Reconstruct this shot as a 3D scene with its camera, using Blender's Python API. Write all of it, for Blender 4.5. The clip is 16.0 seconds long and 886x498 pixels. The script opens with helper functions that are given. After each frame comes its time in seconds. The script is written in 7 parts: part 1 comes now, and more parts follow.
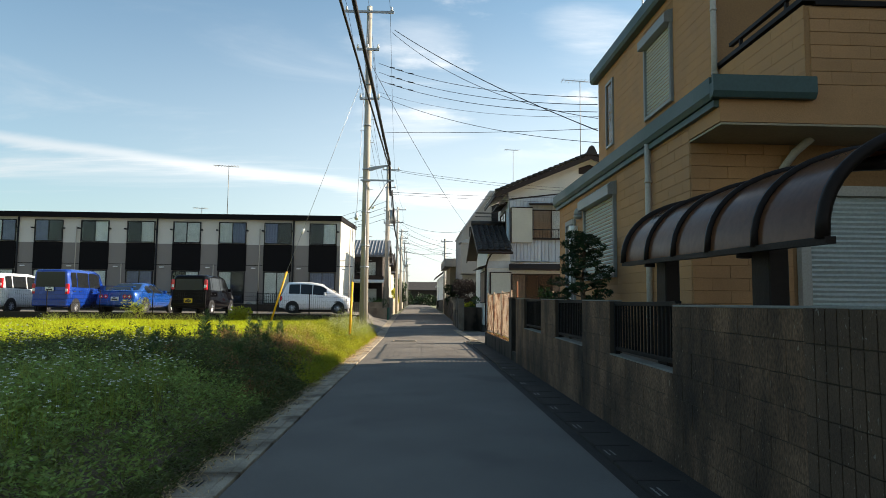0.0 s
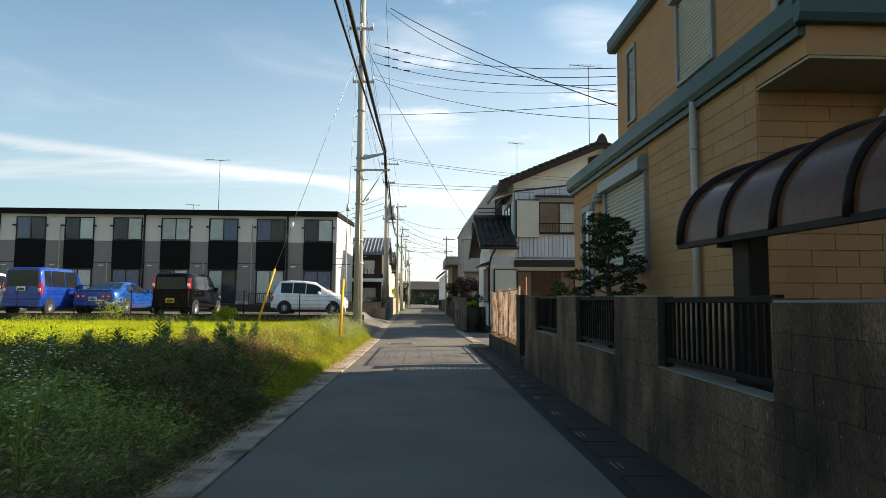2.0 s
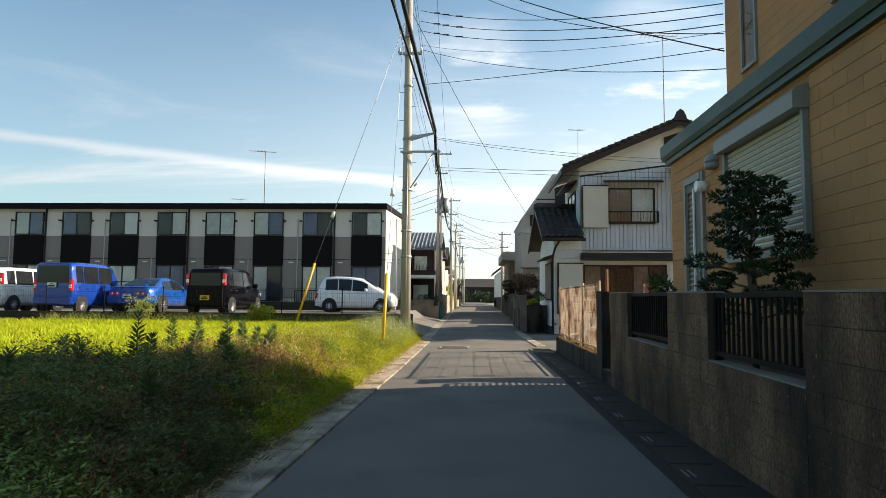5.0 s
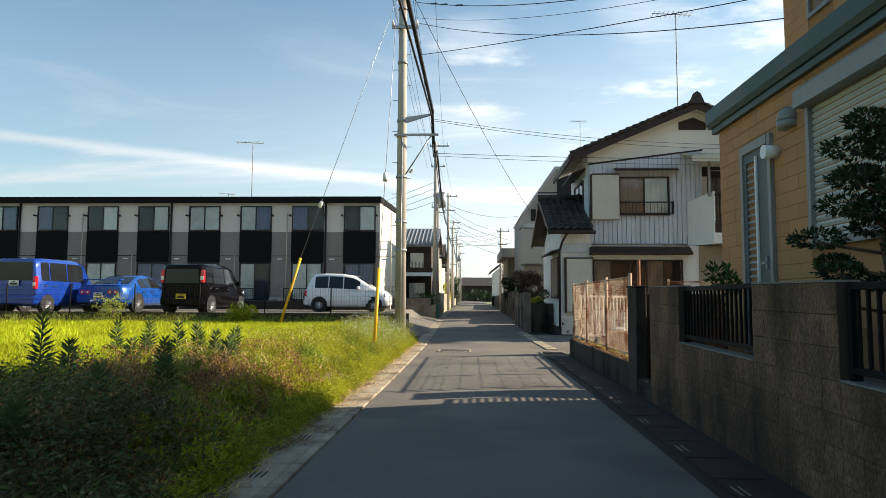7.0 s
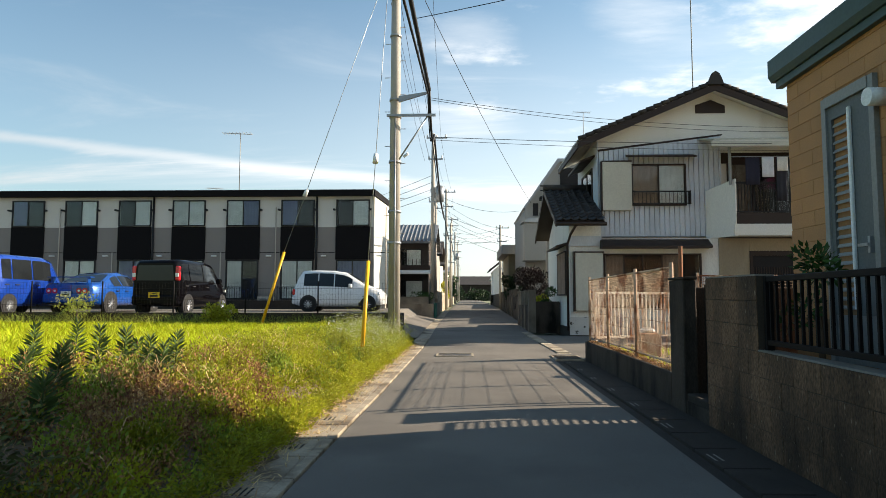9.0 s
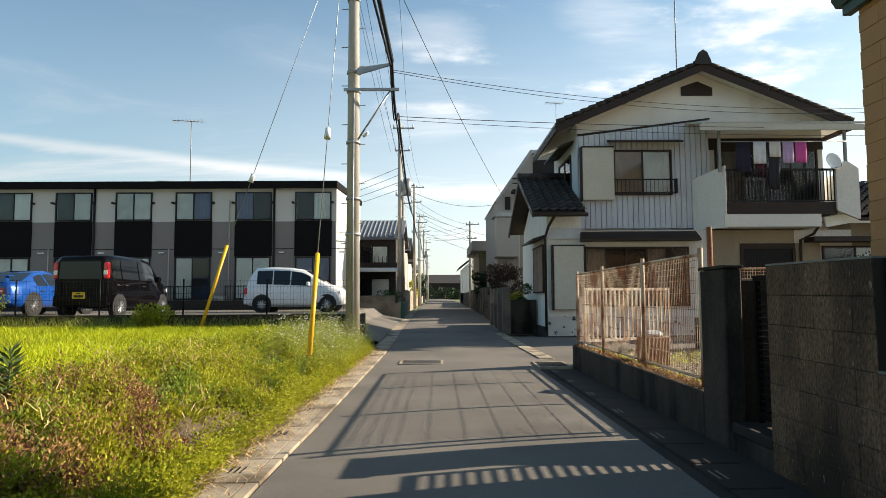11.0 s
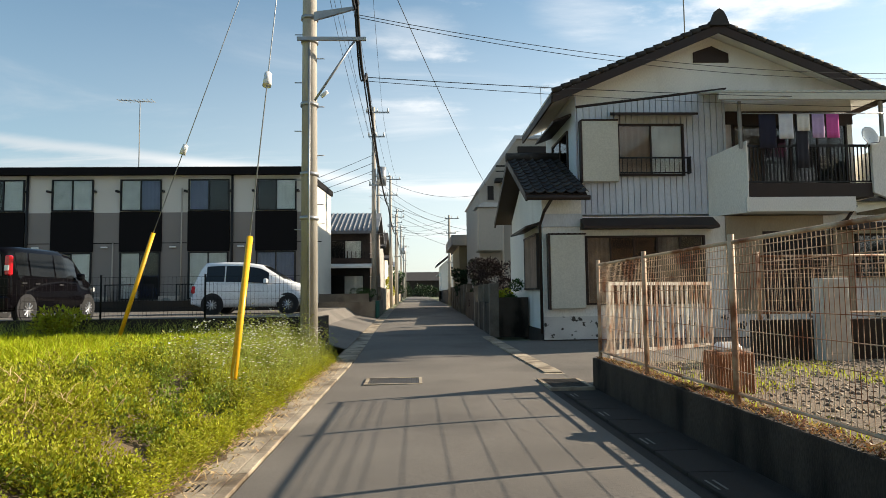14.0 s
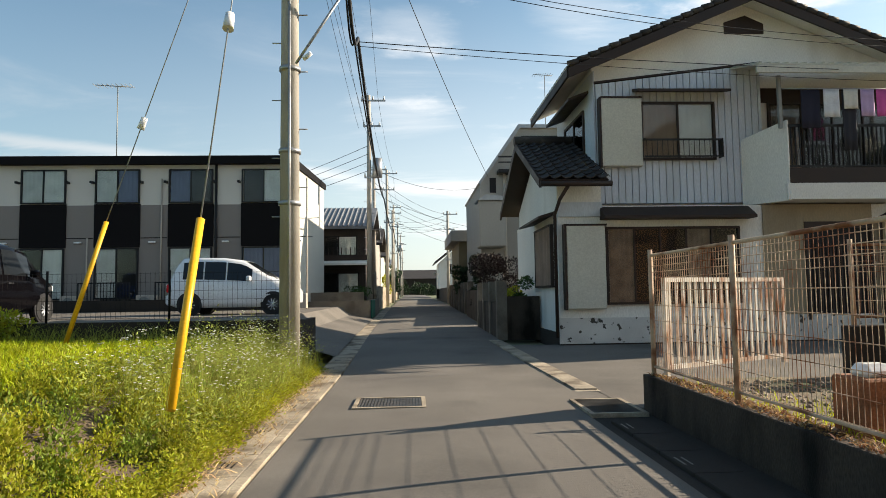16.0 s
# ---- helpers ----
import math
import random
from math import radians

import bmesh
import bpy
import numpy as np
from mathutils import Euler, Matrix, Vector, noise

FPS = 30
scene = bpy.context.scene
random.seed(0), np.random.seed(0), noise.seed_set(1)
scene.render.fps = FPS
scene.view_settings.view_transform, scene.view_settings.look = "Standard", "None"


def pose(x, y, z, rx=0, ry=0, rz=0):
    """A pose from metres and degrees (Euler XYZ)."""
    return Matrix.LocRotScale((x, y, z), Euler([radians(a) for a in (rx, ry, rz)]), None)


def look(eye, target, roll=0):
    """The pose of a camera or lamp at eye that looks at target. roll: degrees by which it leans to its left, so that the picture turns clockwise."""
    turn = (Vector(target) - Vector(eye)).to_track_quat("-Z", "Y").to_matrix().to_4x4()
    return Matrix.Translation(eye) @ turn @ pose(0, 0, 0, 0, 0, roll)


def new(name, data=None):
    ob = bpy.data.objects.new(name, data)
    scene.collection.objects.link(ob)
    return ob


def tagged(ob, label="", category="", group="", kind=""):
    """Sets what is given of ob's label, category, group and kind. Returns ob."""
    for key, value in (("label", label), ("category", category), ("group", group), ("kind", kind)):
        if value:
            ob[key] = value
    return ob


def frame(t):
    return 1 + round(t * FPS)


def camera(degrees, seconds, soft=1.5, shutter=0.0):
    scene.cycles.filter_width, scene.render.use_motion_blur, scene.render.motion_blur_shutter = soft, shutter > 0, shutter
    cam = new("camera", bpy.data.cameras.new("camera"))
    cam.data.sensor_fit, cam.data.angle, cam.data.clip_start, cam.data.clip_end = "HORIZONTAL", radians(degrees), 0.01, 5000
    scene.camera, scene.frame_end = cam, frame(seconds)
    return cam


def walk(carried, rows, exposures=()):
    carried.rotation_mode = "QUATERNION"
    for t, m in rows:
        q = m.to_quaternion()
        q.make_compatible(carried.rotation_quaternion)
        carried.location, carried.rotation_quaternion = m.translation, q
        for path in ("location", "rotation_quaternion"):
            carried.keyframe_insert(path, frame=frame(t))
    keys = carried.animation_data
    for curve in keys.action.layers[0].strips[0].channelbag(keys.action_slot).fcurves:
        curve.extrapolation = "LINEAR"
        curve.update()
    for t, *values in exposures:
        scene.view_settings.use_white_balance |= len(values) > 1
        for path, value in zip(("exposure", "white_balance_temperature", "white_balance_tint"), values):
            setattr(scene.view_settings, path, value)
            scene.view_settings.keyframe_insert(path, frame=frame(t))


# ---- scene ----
cam = camera(68.3, 16.0, soft=0.6)
PATH = [
    (0, (-0.003, -0.038, 1.272), (0.074, 1.954, 1.438), 0.6),
    (0.5, (0.098, 0.4, 1.28), (0.183, 2.391, 1.446), 0.5),
    (1, (0.082, 0.884, 1.26), (0.156, 2.875, 1.426), 0.4),
    (1.5, (0.131, 1.342, 1.244), (0.216, 3.333, 1.409), 0.4),
    (2, (0.151, 1.792, 1.25), (0.22, 3.784, 1.415), 0.4),
    (2.5, (0.124, 2.223, 1.275), (0.202, 4.215, 1.438), 0.4),
    (3, (0.201, 2.695, 1.287), (0.274, 4.687, 1.449), 0.3),
    (3.5, (0.173, 3.127, 1.25), (0.193, 5.12, 1.413), 0.4),
    (4, (0.181, 3.597, 1.251), (0.211, 5.591, 1.412), 0.3),
    (4.5, (0.156, 3.986, 1.262), (0.058, 5.977, 1.42), 0.5),
    (7, (-0.023, 6.237, 1.227), (-0.108, 8.229, 1.381), 0.3),
    (7.5, (-0.109, 6.681, 1.242), (-0.183, 8.674, 1.395), 0.4),
    (8, (-0.098, 7.132, 1.228), (-0.162, 9.125, 1.382), 0.2),
    (8.5, (-0.106, 7.555, 1.197), (-0.185, 9.547, 1.35), 0.1),
    (11, (-0.092, 9.921, 1.183), (-0.076, 11.915, 1.331), -0.3),
    (11.5, (-0.076, 10.35, 1.194), (0.009, 12.343, 1.34), -0.4),
    (12, (-0.071, 10.831, 1.209), (0.024, 12.823, 1.352), -0.6),
    (12.5, (-0.102, 11.293, 1.202), (-0.019, 13.286, 1.345), -0.5),
    (13, (-0.081, 11.779, 1.188), (0.012, 13.771, 1.33), -0.6),
    (13.5, (-0.088, 12.196, 1.18), (-0.011, 14.19, 1.323), -0.6),
    (14, (-0.079, 12.687, 1.195), (0.005, 14.68, 1.335), -0.7),
    (14.5, (-0.044, 13.143, 1.225), (0.051, 15.136, 1.363), -0.8),
    (15, (-0.092, 13.629, 1.228), (0.013, 15.621, 1.366), -0.8),
    (15.5, (-0.09, 14.061, 1.222), (0.027, 16.053, 1.357), -0.8),
    (16, (-0.134, 14.523, 1.212), (-0.04, 16.516, 1.346), -0.8),
]
walk(cam, [(t, look(eye, target, roll)) for t, eye, target, roll in PATH], exposures=((0.0, 1.2), (8.5, 1.2), (11.0, 1.1), (16.0, 1.03)))

# ---- light ----
SUN_EL, SUN_AZ = radians(25.0), math.atan2(0.28, 1.0)
TO_SUN = Vector((math.cos(SUN_AZ) * math.cos(SUN_EL), math.sin(SUN_AZ) * math.cos(SUN_EL), math.sin(SUN_EL)))
sun = new("sun", bpy.data.lights.new("sun", "SUN"))
sun.data.energy, sun.data.angle, sun.data.color = 5.0, radians(0.5), (1.0, 0.86, 0.68)
sun.matrix_world = look((0, 0, 60), Vector((0, 0, 60)) - TO_SUN)
world = bpy.data.worlds.new("sky")
scene.world = world
world.use_nodes = True
wt = world.node_tree
wt.nodes.clear()


def wnode(kind, **kw):
    n = wt.nodes.new(kind)
    for k, v in kw.items():
        setattr(n, k, v)
    return n


def build_sky():
    L = wt.links.new
    sky = wnode("ShaderNodeTexSky")
    sky.sky_type, sky.sun_disc = "NISHITA", False
    sky.sun_elevation, sky.sun_rotation = SUN_EL, math.pi / 2 - SUN_AZ
    sky.air_density, sky.dust_density, sky.ozone_density = 1.1, 1.2, 1.6
    co = wnode("ShaderNodeTexCoord")
    sep = wnode("ShaderNodeSeparateXYZ")
    L(co.outputs["Generated"], sep.inputs[0])

    def math_(op, a, b=None, c=None):
        n = wnode("ShaderNodeMath", operation=op)
        for i, v in enumerate((a, b, c)):
            if v is None:
                continue
            if isinstance(v, (int, float)):
                n.inputs[i].default_value = v
            else:
                L(v, n.inputs[i])
        return n.outputs[0]

    def ramp(v, a, b, lo=0.0, hi=1.0):
        n = wnode("ShaderNodeMapRange", interpolation_type="SMOOTHSTEP")
        L(v, n.inputs[0])
        for i, x in enumerate((a, b, lo, hi)):
            n.inputs[i + 1].default_value = x
        return n.outputs[0]

    up = sep.outputs[2]
    # cloud layer seen on a flat sheet high above
    hgt = math_("ADD", math_("MAXIMUM", up, 0.0), 0.10)
    u = math_("DIVIDE", sep.outputs[0], hgt)
    v = math_("DIVIDE", sep.outputs[1], hgt)
    comb = wnode("ShaderNodeCombineXYZ")
    L(math_("MULTIPLY", u, 0.55), comb.inputs[0])
    L(math_("MULTIPLY", v, 1.5), comb.inputs[1])
    comb.inputs[2].default_value = 3.1
    big = wnode("ShaderNodeTexNoise")
    big.inputs["Scale"].default_value, big.inputs["Detail"].default_value = 0.75, 9.0
    big.inputs["Roughness"].default_value, big.inputs["Distortion"].default_value = 0.62, 0.5
    L(comb.outputs[0], big.inputs["Vector"])
    wisps = ramp(big.outputs["Fac"], 0.5, 0.78)
    low = ramp(up, 0.55, 0.05)
    veil = math_("MULTIPLY", wisps, math_("ADD", math_("MULTIPLY", low, 0.5), 0.06))
    veil = math_("ADD", veil, 0.03)
    haze = math_("MULTIPLY", ramp(up, 0.5, 0.02), math_("ADD", math_("MULTIPLY", ramp(sep.outputs[0], -0.6, 0.35), 0.38), 0.25))
    # one long thin streak of cirrus, low in the north-west
    az = math_("DIVIDE", sep.outputs[0], math_("MAXIMUM", sep.outputs[1], 0.05))
    el = math_("DIVIDE", up, math_("MAXIMUM", sep.outputs[1], 0.05))
    mid = math_("ADD", math_("MULTIPLY", az, -0.12), 0.168)
    off = math_("ADD", math_("SUBTRACT", el, mid), math_("MULTIPLY", math_("SUBTRACT", big.outputs["Fac"], 0.5), 0.05))
    streak = math_("MULTIPLY", ramp(math_("ABSOLUTE", off), 0.014, 0.0), math_("MULTIPLY", ramp(az, 0.02, -0.16), ramp(sep.outputs[1], 0.2, 0.4)))
    # broken white clouds high toward the sun's side
    fl = wnode("ShaderNodeTexNoise")
    fl.inputs["Scale"].default_value, fl.inputs["Detail"].default_value, fl.inputs["Roughness"].default_value = 1.5, 8.0, 0.58
    soft_ = wnode("ShaderNodeCombineXYZ")
    L(math_("MULTIPLY", u, 1.0), soft_.inputs[0])
    L(math_("MULTIPLY", v, 1.25), soft_.inputs[1])
    L(soft_.outputs[0], fl.inputs["Vector"])
    puff = math_("MULTIPLY", ramp(fl.outputs["Fac"], 0.51, 0.68), math_("MULTIPLY", ramp(az, -0.2, 0.15), ramp(el, 0.2, 0.34)))
    puff = math_("MULTIPLY", puff, ramp(up, 0.8, 0.5))
    # a few small fair-weather clouds over the end of the lane
    total = math_("ADD", math_("ADD", math_("ADD", veil, haze), math_("MULTIPLY", streak, 0.4)), math_("MULTIPLY", puff, 0.85))
    for c_az, c_el, w_az, w_el, amount in ((-0.005, 0.285, 0.11, 0.05, 0.5), (0.0, 0.415, 0.085, 0.045, 0.35), (0.27, 0.445, 0.1, 0.05, 0.55), (0.36, 0.4, 0.16, 0.05, 0.3), (-0.42, 0.19, 0.3, 0.022, 0.2)):
        da = math_("DIVIDE", math_("SUBTRACT", az, c_az), w_az)
        de = math_("DIVIDE", math_("SUBTRACT", el, c_el), w_el)
        far = math_("ADD", math_("MULTIPLY", da, da), math_("MULTIPLY", de, de))
        ragged = math_("ADD", far, math_("MULTIPLY", math_("SUBTRACT", big.outputs["Fac"], 0.5), -7.0))
        body = math_("MULTIPLY", ramp(ragged, 1.2, -0.9), ramp(sep.outputs[1], 0.2, 0.4))
        total = math_("ADD", total, math_("MULTIPLY", body, amount))
    total = math_("MINIMUM", total, 0.95)
    mix = wnode("ShaderNodeMix", data_type="RGBA")
    L(total, mix.inputs[0])
    tint = wnode("ShaderNodeVectorMath", operation="MULTIPLY")
    L(sky.outputs[0], tint.inputs[0])
    tint.inputs[1].default_value = (0.91, 1.18, 1.18)
    L(tint.outputs[0], mix.inputs[6])
    # the haze and the clouds are brightest toward the sun
    dot = wnode("ShaderNodeVectorMath", operation="DOT_PRODUCT")
    L(co.outputs["Generated"], dot.inputs[0])
    dot.inputs[1].default_value = TO_SUN
    lit = wnode("ShaderNodeVectorMath", operation="SCALE")
    lit.inputs[0].default_value = (9.3, 9.25, 9.15)
    L(ramp(dot.outputs["Value"], -0.75, 0.35, 0.42, 1.0), lit.inputs["Scale"])
    L(lit.outputs[0], mix.inputs[7])
    bg = wnode("ShaderNodeBackground")
    bg.inputs[1].default_value = 0.064
    L(mix.outputs[2], bg.inputs[0])
    out = wnode("ShaderNodeOutputWorld")
    L(bg.outputs[0], out.inputs[0])


build_sky()


# ---- materials ----
def mat(name, color, rough=0.6, metal=0.0, var=0.12, scale=1.5, fine=40.0, fvar=0.1, bump=0.15, objrand=0.0, island=0.0,
        through_light=0.0, spec=0.3, coat=0.0, speck=None, stain=None, stain_scale=0.8, stain_cut=(0.5, 0.7), stretch=(1, 1, 1), hue=0.0):
    m = bpy.data.materials.new(name)
    m.use_nodes = True
    t = m.node_tree
    t.nodes.clear()
    L = t.links.new

    def node(kind, **kw):
        n = t.nodes.new(kind)
        for k, v in kw.items():
            setattr(n, k, v)
        return n

    def rng(v, lo, hi, a=0.3, b=0.7):
        n = node("ShaderNodeMapRange")
        L(v, n.inputs[0])
        for i, x in enumerate((a, b, lo, hi)):
            n.inputs[i + 1].default_value = x
        return n.outputs[0]

    def mul(a, b):
        n = node("ShaderNodeMath", operation="MULTIPLY")
        L(a, n.inputs[0])
        L(b, n.inputs[1])
        return n.outputs[0]

    geo = node("ShaderNodeNewGeometry")
    vec = node("ShaderNodeVectorMath", operation="MULTIPLY")
    L(geo.outputs["Position"], vec.inputs[0])
    vec.inputs[1].default_value = stretch

    def noise_(sc, detail=4.0):
        n = node("ShaderNodeTexNoise")
        n.inputs["Scale"].default_value, n.inputs["Detail"].default_value = sc, detail
        L(vec.outputs[0], n.inputs["Vector"])
        return n.outputs["Fac"]

    n1, n2 = noise_(scale, 5.0), noise_(fine, 3.0)
    f = mul(rng(n1, 1 - var, 1 + var), rng(n2, 1 - fvar, 1 + fvar))
    if objrand:
        info = node("ShaderNodeObjectInfo")
        f = mul(f, rng(info.outputs["Random"], 1 - objrand, 1 + objrand, 0, 1))
    if island:
        f = mul(f, rng(geo.outputs["Random Per Island"], 1 - island, 1 + island, 0, 1))
    col = node("ShaderNodeVectorMath", operation="SCALE")
    col.inputs[0].default_value = color
    L(f, col.inputs["Scale"])
    c = col.outputs[0]
    if hue:
        h = node("ShaderNodeHueSaturation")
        L(c, h.inputs["Color"])
        src = geo.outputs["Random Per Island"]
        L(rng(src, 0.5 - hue, 0.5 + hue, 0, 1), h.inputs["Hue"])
        c = h.outputs[0]
    if stain:
        mx = node("ShaderNodeMix", data_type="RGBA")
        L(rng(noise_(stain_scale, 8.0), 0, 1, *stain_cut), mx.inputs[0])
        L(c, mx.inputs[6])
        mx.inputs[7].default_value = (*stain, 1)
        c = mx.outputs[2]
    if speck:
        mx = node("ShaderNodeMix", data_type="RGBA")
        L(rng(noise_(fine * 0.45, 2.0), 0, 1, 0.68, 0.73), mx.inputs[0])
        L(c, mx.inputs[6])
        mx.inputs[7].default_value = (*speck, 1)
        c = mx.outputs[2]
    b = node("ShaderNodeBsdfPrincipled")
    L(c, b.inputs["Base Color"])
    b.inputs["Metallic"].default_value = metal
    b.inputs["Specular IOR Level"].default_value = spec
    b.inputs["Coat Weight"].default_value = coat
    b.inputs["Coat Roughness"].default_value = 0.06
    L(rng(n1, max(0.02, rough - 0.08), min(1, rough + 0.08)), b.inputs["Roughness"])
    if bump:
        bp = node("ShaderNodeBump")
        bp.inputs["Strength"].default_value, bp.inputs["Distance"].default_value = bump, 0.01
        L(n2, bp.inputs["Height"])
        L(bp.outputs[0], b.inputs["Normal"])
    out = node("ShaderNodeOutputMaterial")
    sh = b.outputs[0]
    if through_light:
        tr = node("ShaderNodeBsdfTranslucent")
        L(c, tr.inputs[0])
        ms = node("ShaderNodeMixShader")
        ms.inputs[0].default_value = through_light
        L(sh, ms.inputs[1])
        L(tr.outputs[0], ms.inputs[2])
        sh = ms.outputs[0]
    L(sh, out.inputs[0])
    return m


def glass(name, color, rough=0.03, clear=0.5):
    """Window glass: a mirror-like sheet, partly see-through."""
    m = bpy.data.materials.new(name)
    m.use_nodes = True
    t = m.node_tree
    t.nodes.clear()
    L = t.links.new
    gl = t.nodes.new("ShaderNodeBsdfGlossy")
    gl.inputs["Roughness"].default_value = rough
    tr = t.nodes.new("ShaderNodeBsdfTransparent")
    tr.inputs[0].default_value = (*color, 1)
    fr = t.nodes.new("ShaderNodeFresnel")
    fr.inputs[0].default_value = 1.42
    ms = t.nodes.new("ShaderNodeMixShader")
    L(fr.outputs[0], ms.inputs[0])
    L(tr.outputs[0], ms.inputs[1])
    L(gl.outputs[0], ms.inputs[2])
    out = t.nodes.new("ShaderNodeOutputMaterial")
    L(ms.outputs[0], out.inputs[0])
    return m


M = {}
M["asphalt"] = mat("asphalt", (0.155, 0.14, 0.122), 0.88, var=0.16, scale=0.7, fine=130, fvar=0.3, bump=0.2, spec=0.12, speck=(0.19, 0.175, 0.155), stain=(0.085, 0.078, 0.07), stain_scale=0.5, stain_cut=(0.55, 0.8))
M["concrete_kerb"] = mat("concrete_kerb", (0.34, 0.285, 0.21), 0.9, var=0.25, scale=2, fine=90, fvar=0.25, bump=0.5, objrand=0.06, stain=(0.12, 0.09, 0.06), stain_scale=2.2, stain_cut=(0.47, 0.66))
# dark concrete; on the right gutter this colour also carries the wall's shade
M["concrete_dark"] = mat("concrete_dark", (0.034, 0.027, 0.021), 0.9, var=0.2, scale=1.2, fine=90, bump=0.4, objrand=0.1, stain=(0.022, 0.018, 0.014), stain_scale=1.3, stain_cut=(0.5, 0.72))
M["block"] = mat("block", (0.135, 0.078, 0.044), 0.95, var=0.5, scale=3.4, fine=70, fvar=0.5, bump=0.7, objrand=0.12, speck=(0.22, 0.165, 0.11), stain=(0.028, 0.018, 0.011), stain_scale=1.5, stain_cut=(0.44, 0.68), stretch=(1, 1, 0.45))
M["low_dark"] = mat("low_dark", (0.062, 0.047, 0.035), 0.95, var=0.35, scale=2, fine=80, fvar=0.3, bump=0.6, stain=(0.009, 0.007, 0.005), stain_scale=2.0, stain_cut=(0.45, 0.65), stretch=(1, 1, 0.4))
M["joint"] = mat("joint", (0.055, 0.04, 0.028), 0.95, fine=90, bump=0.3)
M["ribbed_block"] = mat("ribbed_block", (0.11, 0.067, 0.04), 0.95, var=0.4, speck=(0.2, 0.17, 0.13), scale=2, fine=140, fvar=0.25, bump=0.6, objrand=0.12, stain=(0.038, 0.028, 0.02), stain_scale=1.6, stretch=(1, 1, 0.5))
M["coping"] = mat("coping", (0.20, 0.185, 0.16), 0.8, var=0.2, scale=3)
M["soil"] = mat("soil", (0.13, 0.095, 0.06), 0.95, var=0.25, scale=2.5, fine=50, fvar=0.25, bump=0.8)
M["gravel"] = mat("gravel", (0.15, 0.115, 0.08), 0.95, var=0.2, scale=1.0, fine=45, fvar=0.35, bump=1.0, stain=(0.12, 0.14, 0.05), stain_scale=0.7, stain_cut=(0.58, 0.75))
M["far_ground"] = mat("far_ground", (0.16, 0.17, 0.10), 0.95, var=0.3, scale=0.05, fine=2)
M["tan"] = mat("tan", (0.41, 0.212, 0.092), 0.75, var=0.12, scale=1.4, fine=70, fvar=0.08, bump=0.25, objrand=0.05)
M["tan_joint"] = mat("tan_joint", (0.30, 0.16, 0.07), 0.85, var=0.1)
M["teal"] = mat("teal", (0.052, 0.085, 0.078), 0.5, var=0.08, scale=1.2, fine=30, bump=0.05)
M["soffit"] = mat("soffit", (0.32, 0.25, 0.165), 0.8, var=0.06)
M["shutter"] = mat("shutter", (0.46, 0.47, 0.43), 0.5, var=0.05, scale=1.2, fine=20, bump=0.03)
M["grey_metal"] = mat("grey_metal", (0.24, 0.24, 0.225), 0.45, var=0.08, scale=2, bump=0.03)
M["pipe"] = mat("pipe", (0.44, 0.385, 0.32), 0.5, var=0.06, scale=2)
M["black_metal"] = mat("black_metal", (0.008, 0.007, 0.007), 0.6, var=0.1, fine=60, bump=0.05, spec=0.12)
M["bronze_metal"] = mat("bronze_metal", (0.014, 0.009, 0.007), 0.5, var=0.1, spec=0.12)
M["white_plaster"] = mat("white_plaster", (0.72, 0.70, 0.645), 0.85, var=0.07, scale=0.8, fine=60, bump=0.15, stain=(0.5, 0.46, 0.39), stain_scale=0.9, stain_cut=(0.55, 0.85), stretch=(1, 1, 0.3))
M["siding"] = mat("siding", (0.51, 0.545, 0.585), 0.6, var=0.06, scale=1.1, fine=50, bump=0.05, objrand=0.03, stain=(0.38, 0.40, 0.42), stain_scale=1.3, stain_cut=(0.55, 0.85), stretch=(1, 1, 0.25))
M["cream"] = mat("cream", (0.52, 0.50, 0.42), 0.6, var=0.05, scale=1.2, fine=30, bump=0.03)
M["brown_wood"] = mat("brown_wood", (0.032, 0.02, 0.015), 0.6, var=0.2, scale=2, fine=50, bump=0.15)
M["brown_panel"] = mat("brown_panel", (0.16, 0.085, 0.045), 0.6, var=0.15, scale=2, bump=0.1)
M["roof_tile"] = mat("roof_tile", (0.042, 0.036, 0.033), 0.75, var=0.2, scale=1.5, fine=40, objrand=0.18, island=0.15, bump=0.2, stain=(0.10, 0.085, 0.065), stain_scale=3.0, stain_cut=(0.55, 0.75))
M["roof_tile_grey"] = mat("roof_tile_grey", (0.17, 0.175, 0.185), 0.45, var=0.15, scale=1.5, island=0.15, bump=0.15)
M["window_glass"] = glass("window_glass", (0.88, 0.9, 0.88))
M["dark_glass"] = glass("dark_glass", (0.12, 0.13, 0.14))
# darker copy of curtain_warm; dim light behind shaded windows is put into it
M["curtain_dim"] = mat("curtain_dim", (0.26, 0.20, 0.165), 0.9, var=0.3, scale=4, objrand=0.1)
M["tan_plaster"] = mat("tan_plaster", (0.30, 0.245, 0.165), 0.85, var=0.12, scale=0.9, fine=50, bump=0.2, stain=(0.2, 0.16, 0.11), stain_scale=0.9, stretch=(1, 1, 0.3))
M["dark_timber"] = mat("dark_timber", (0.055, 0.042, 0.034), 0.8, var=0.3, scale=1.2, fine=20, fvar=0.2, bump=0.2)
# near-black stand-in for unlit interiors: their shade is put into the colour
M["room_shade"] = mat("room_shade", (0.022, 0.02, 0.02), 0.9, var=0.2)
M["curtain"] = mat("curtain", (0.80, 0.80, 0.82), 0.9, var=0.12, scale=3, objrand=0.2)
M["curtain_warm"] = mat("curtain_warm", (0.38, 0.27, 0.21), 0.9, var=0.15, scale=3, objrand=0.1)
M["blue_curtain"] = mat("blue_curtain", (0.16, 0.18, 0.34), 0.9, var=0.12, scale=3)
M["frame_black"] = mat("frame_black", (0.012, 0.012, 0.013), 0.6, var=0.08)
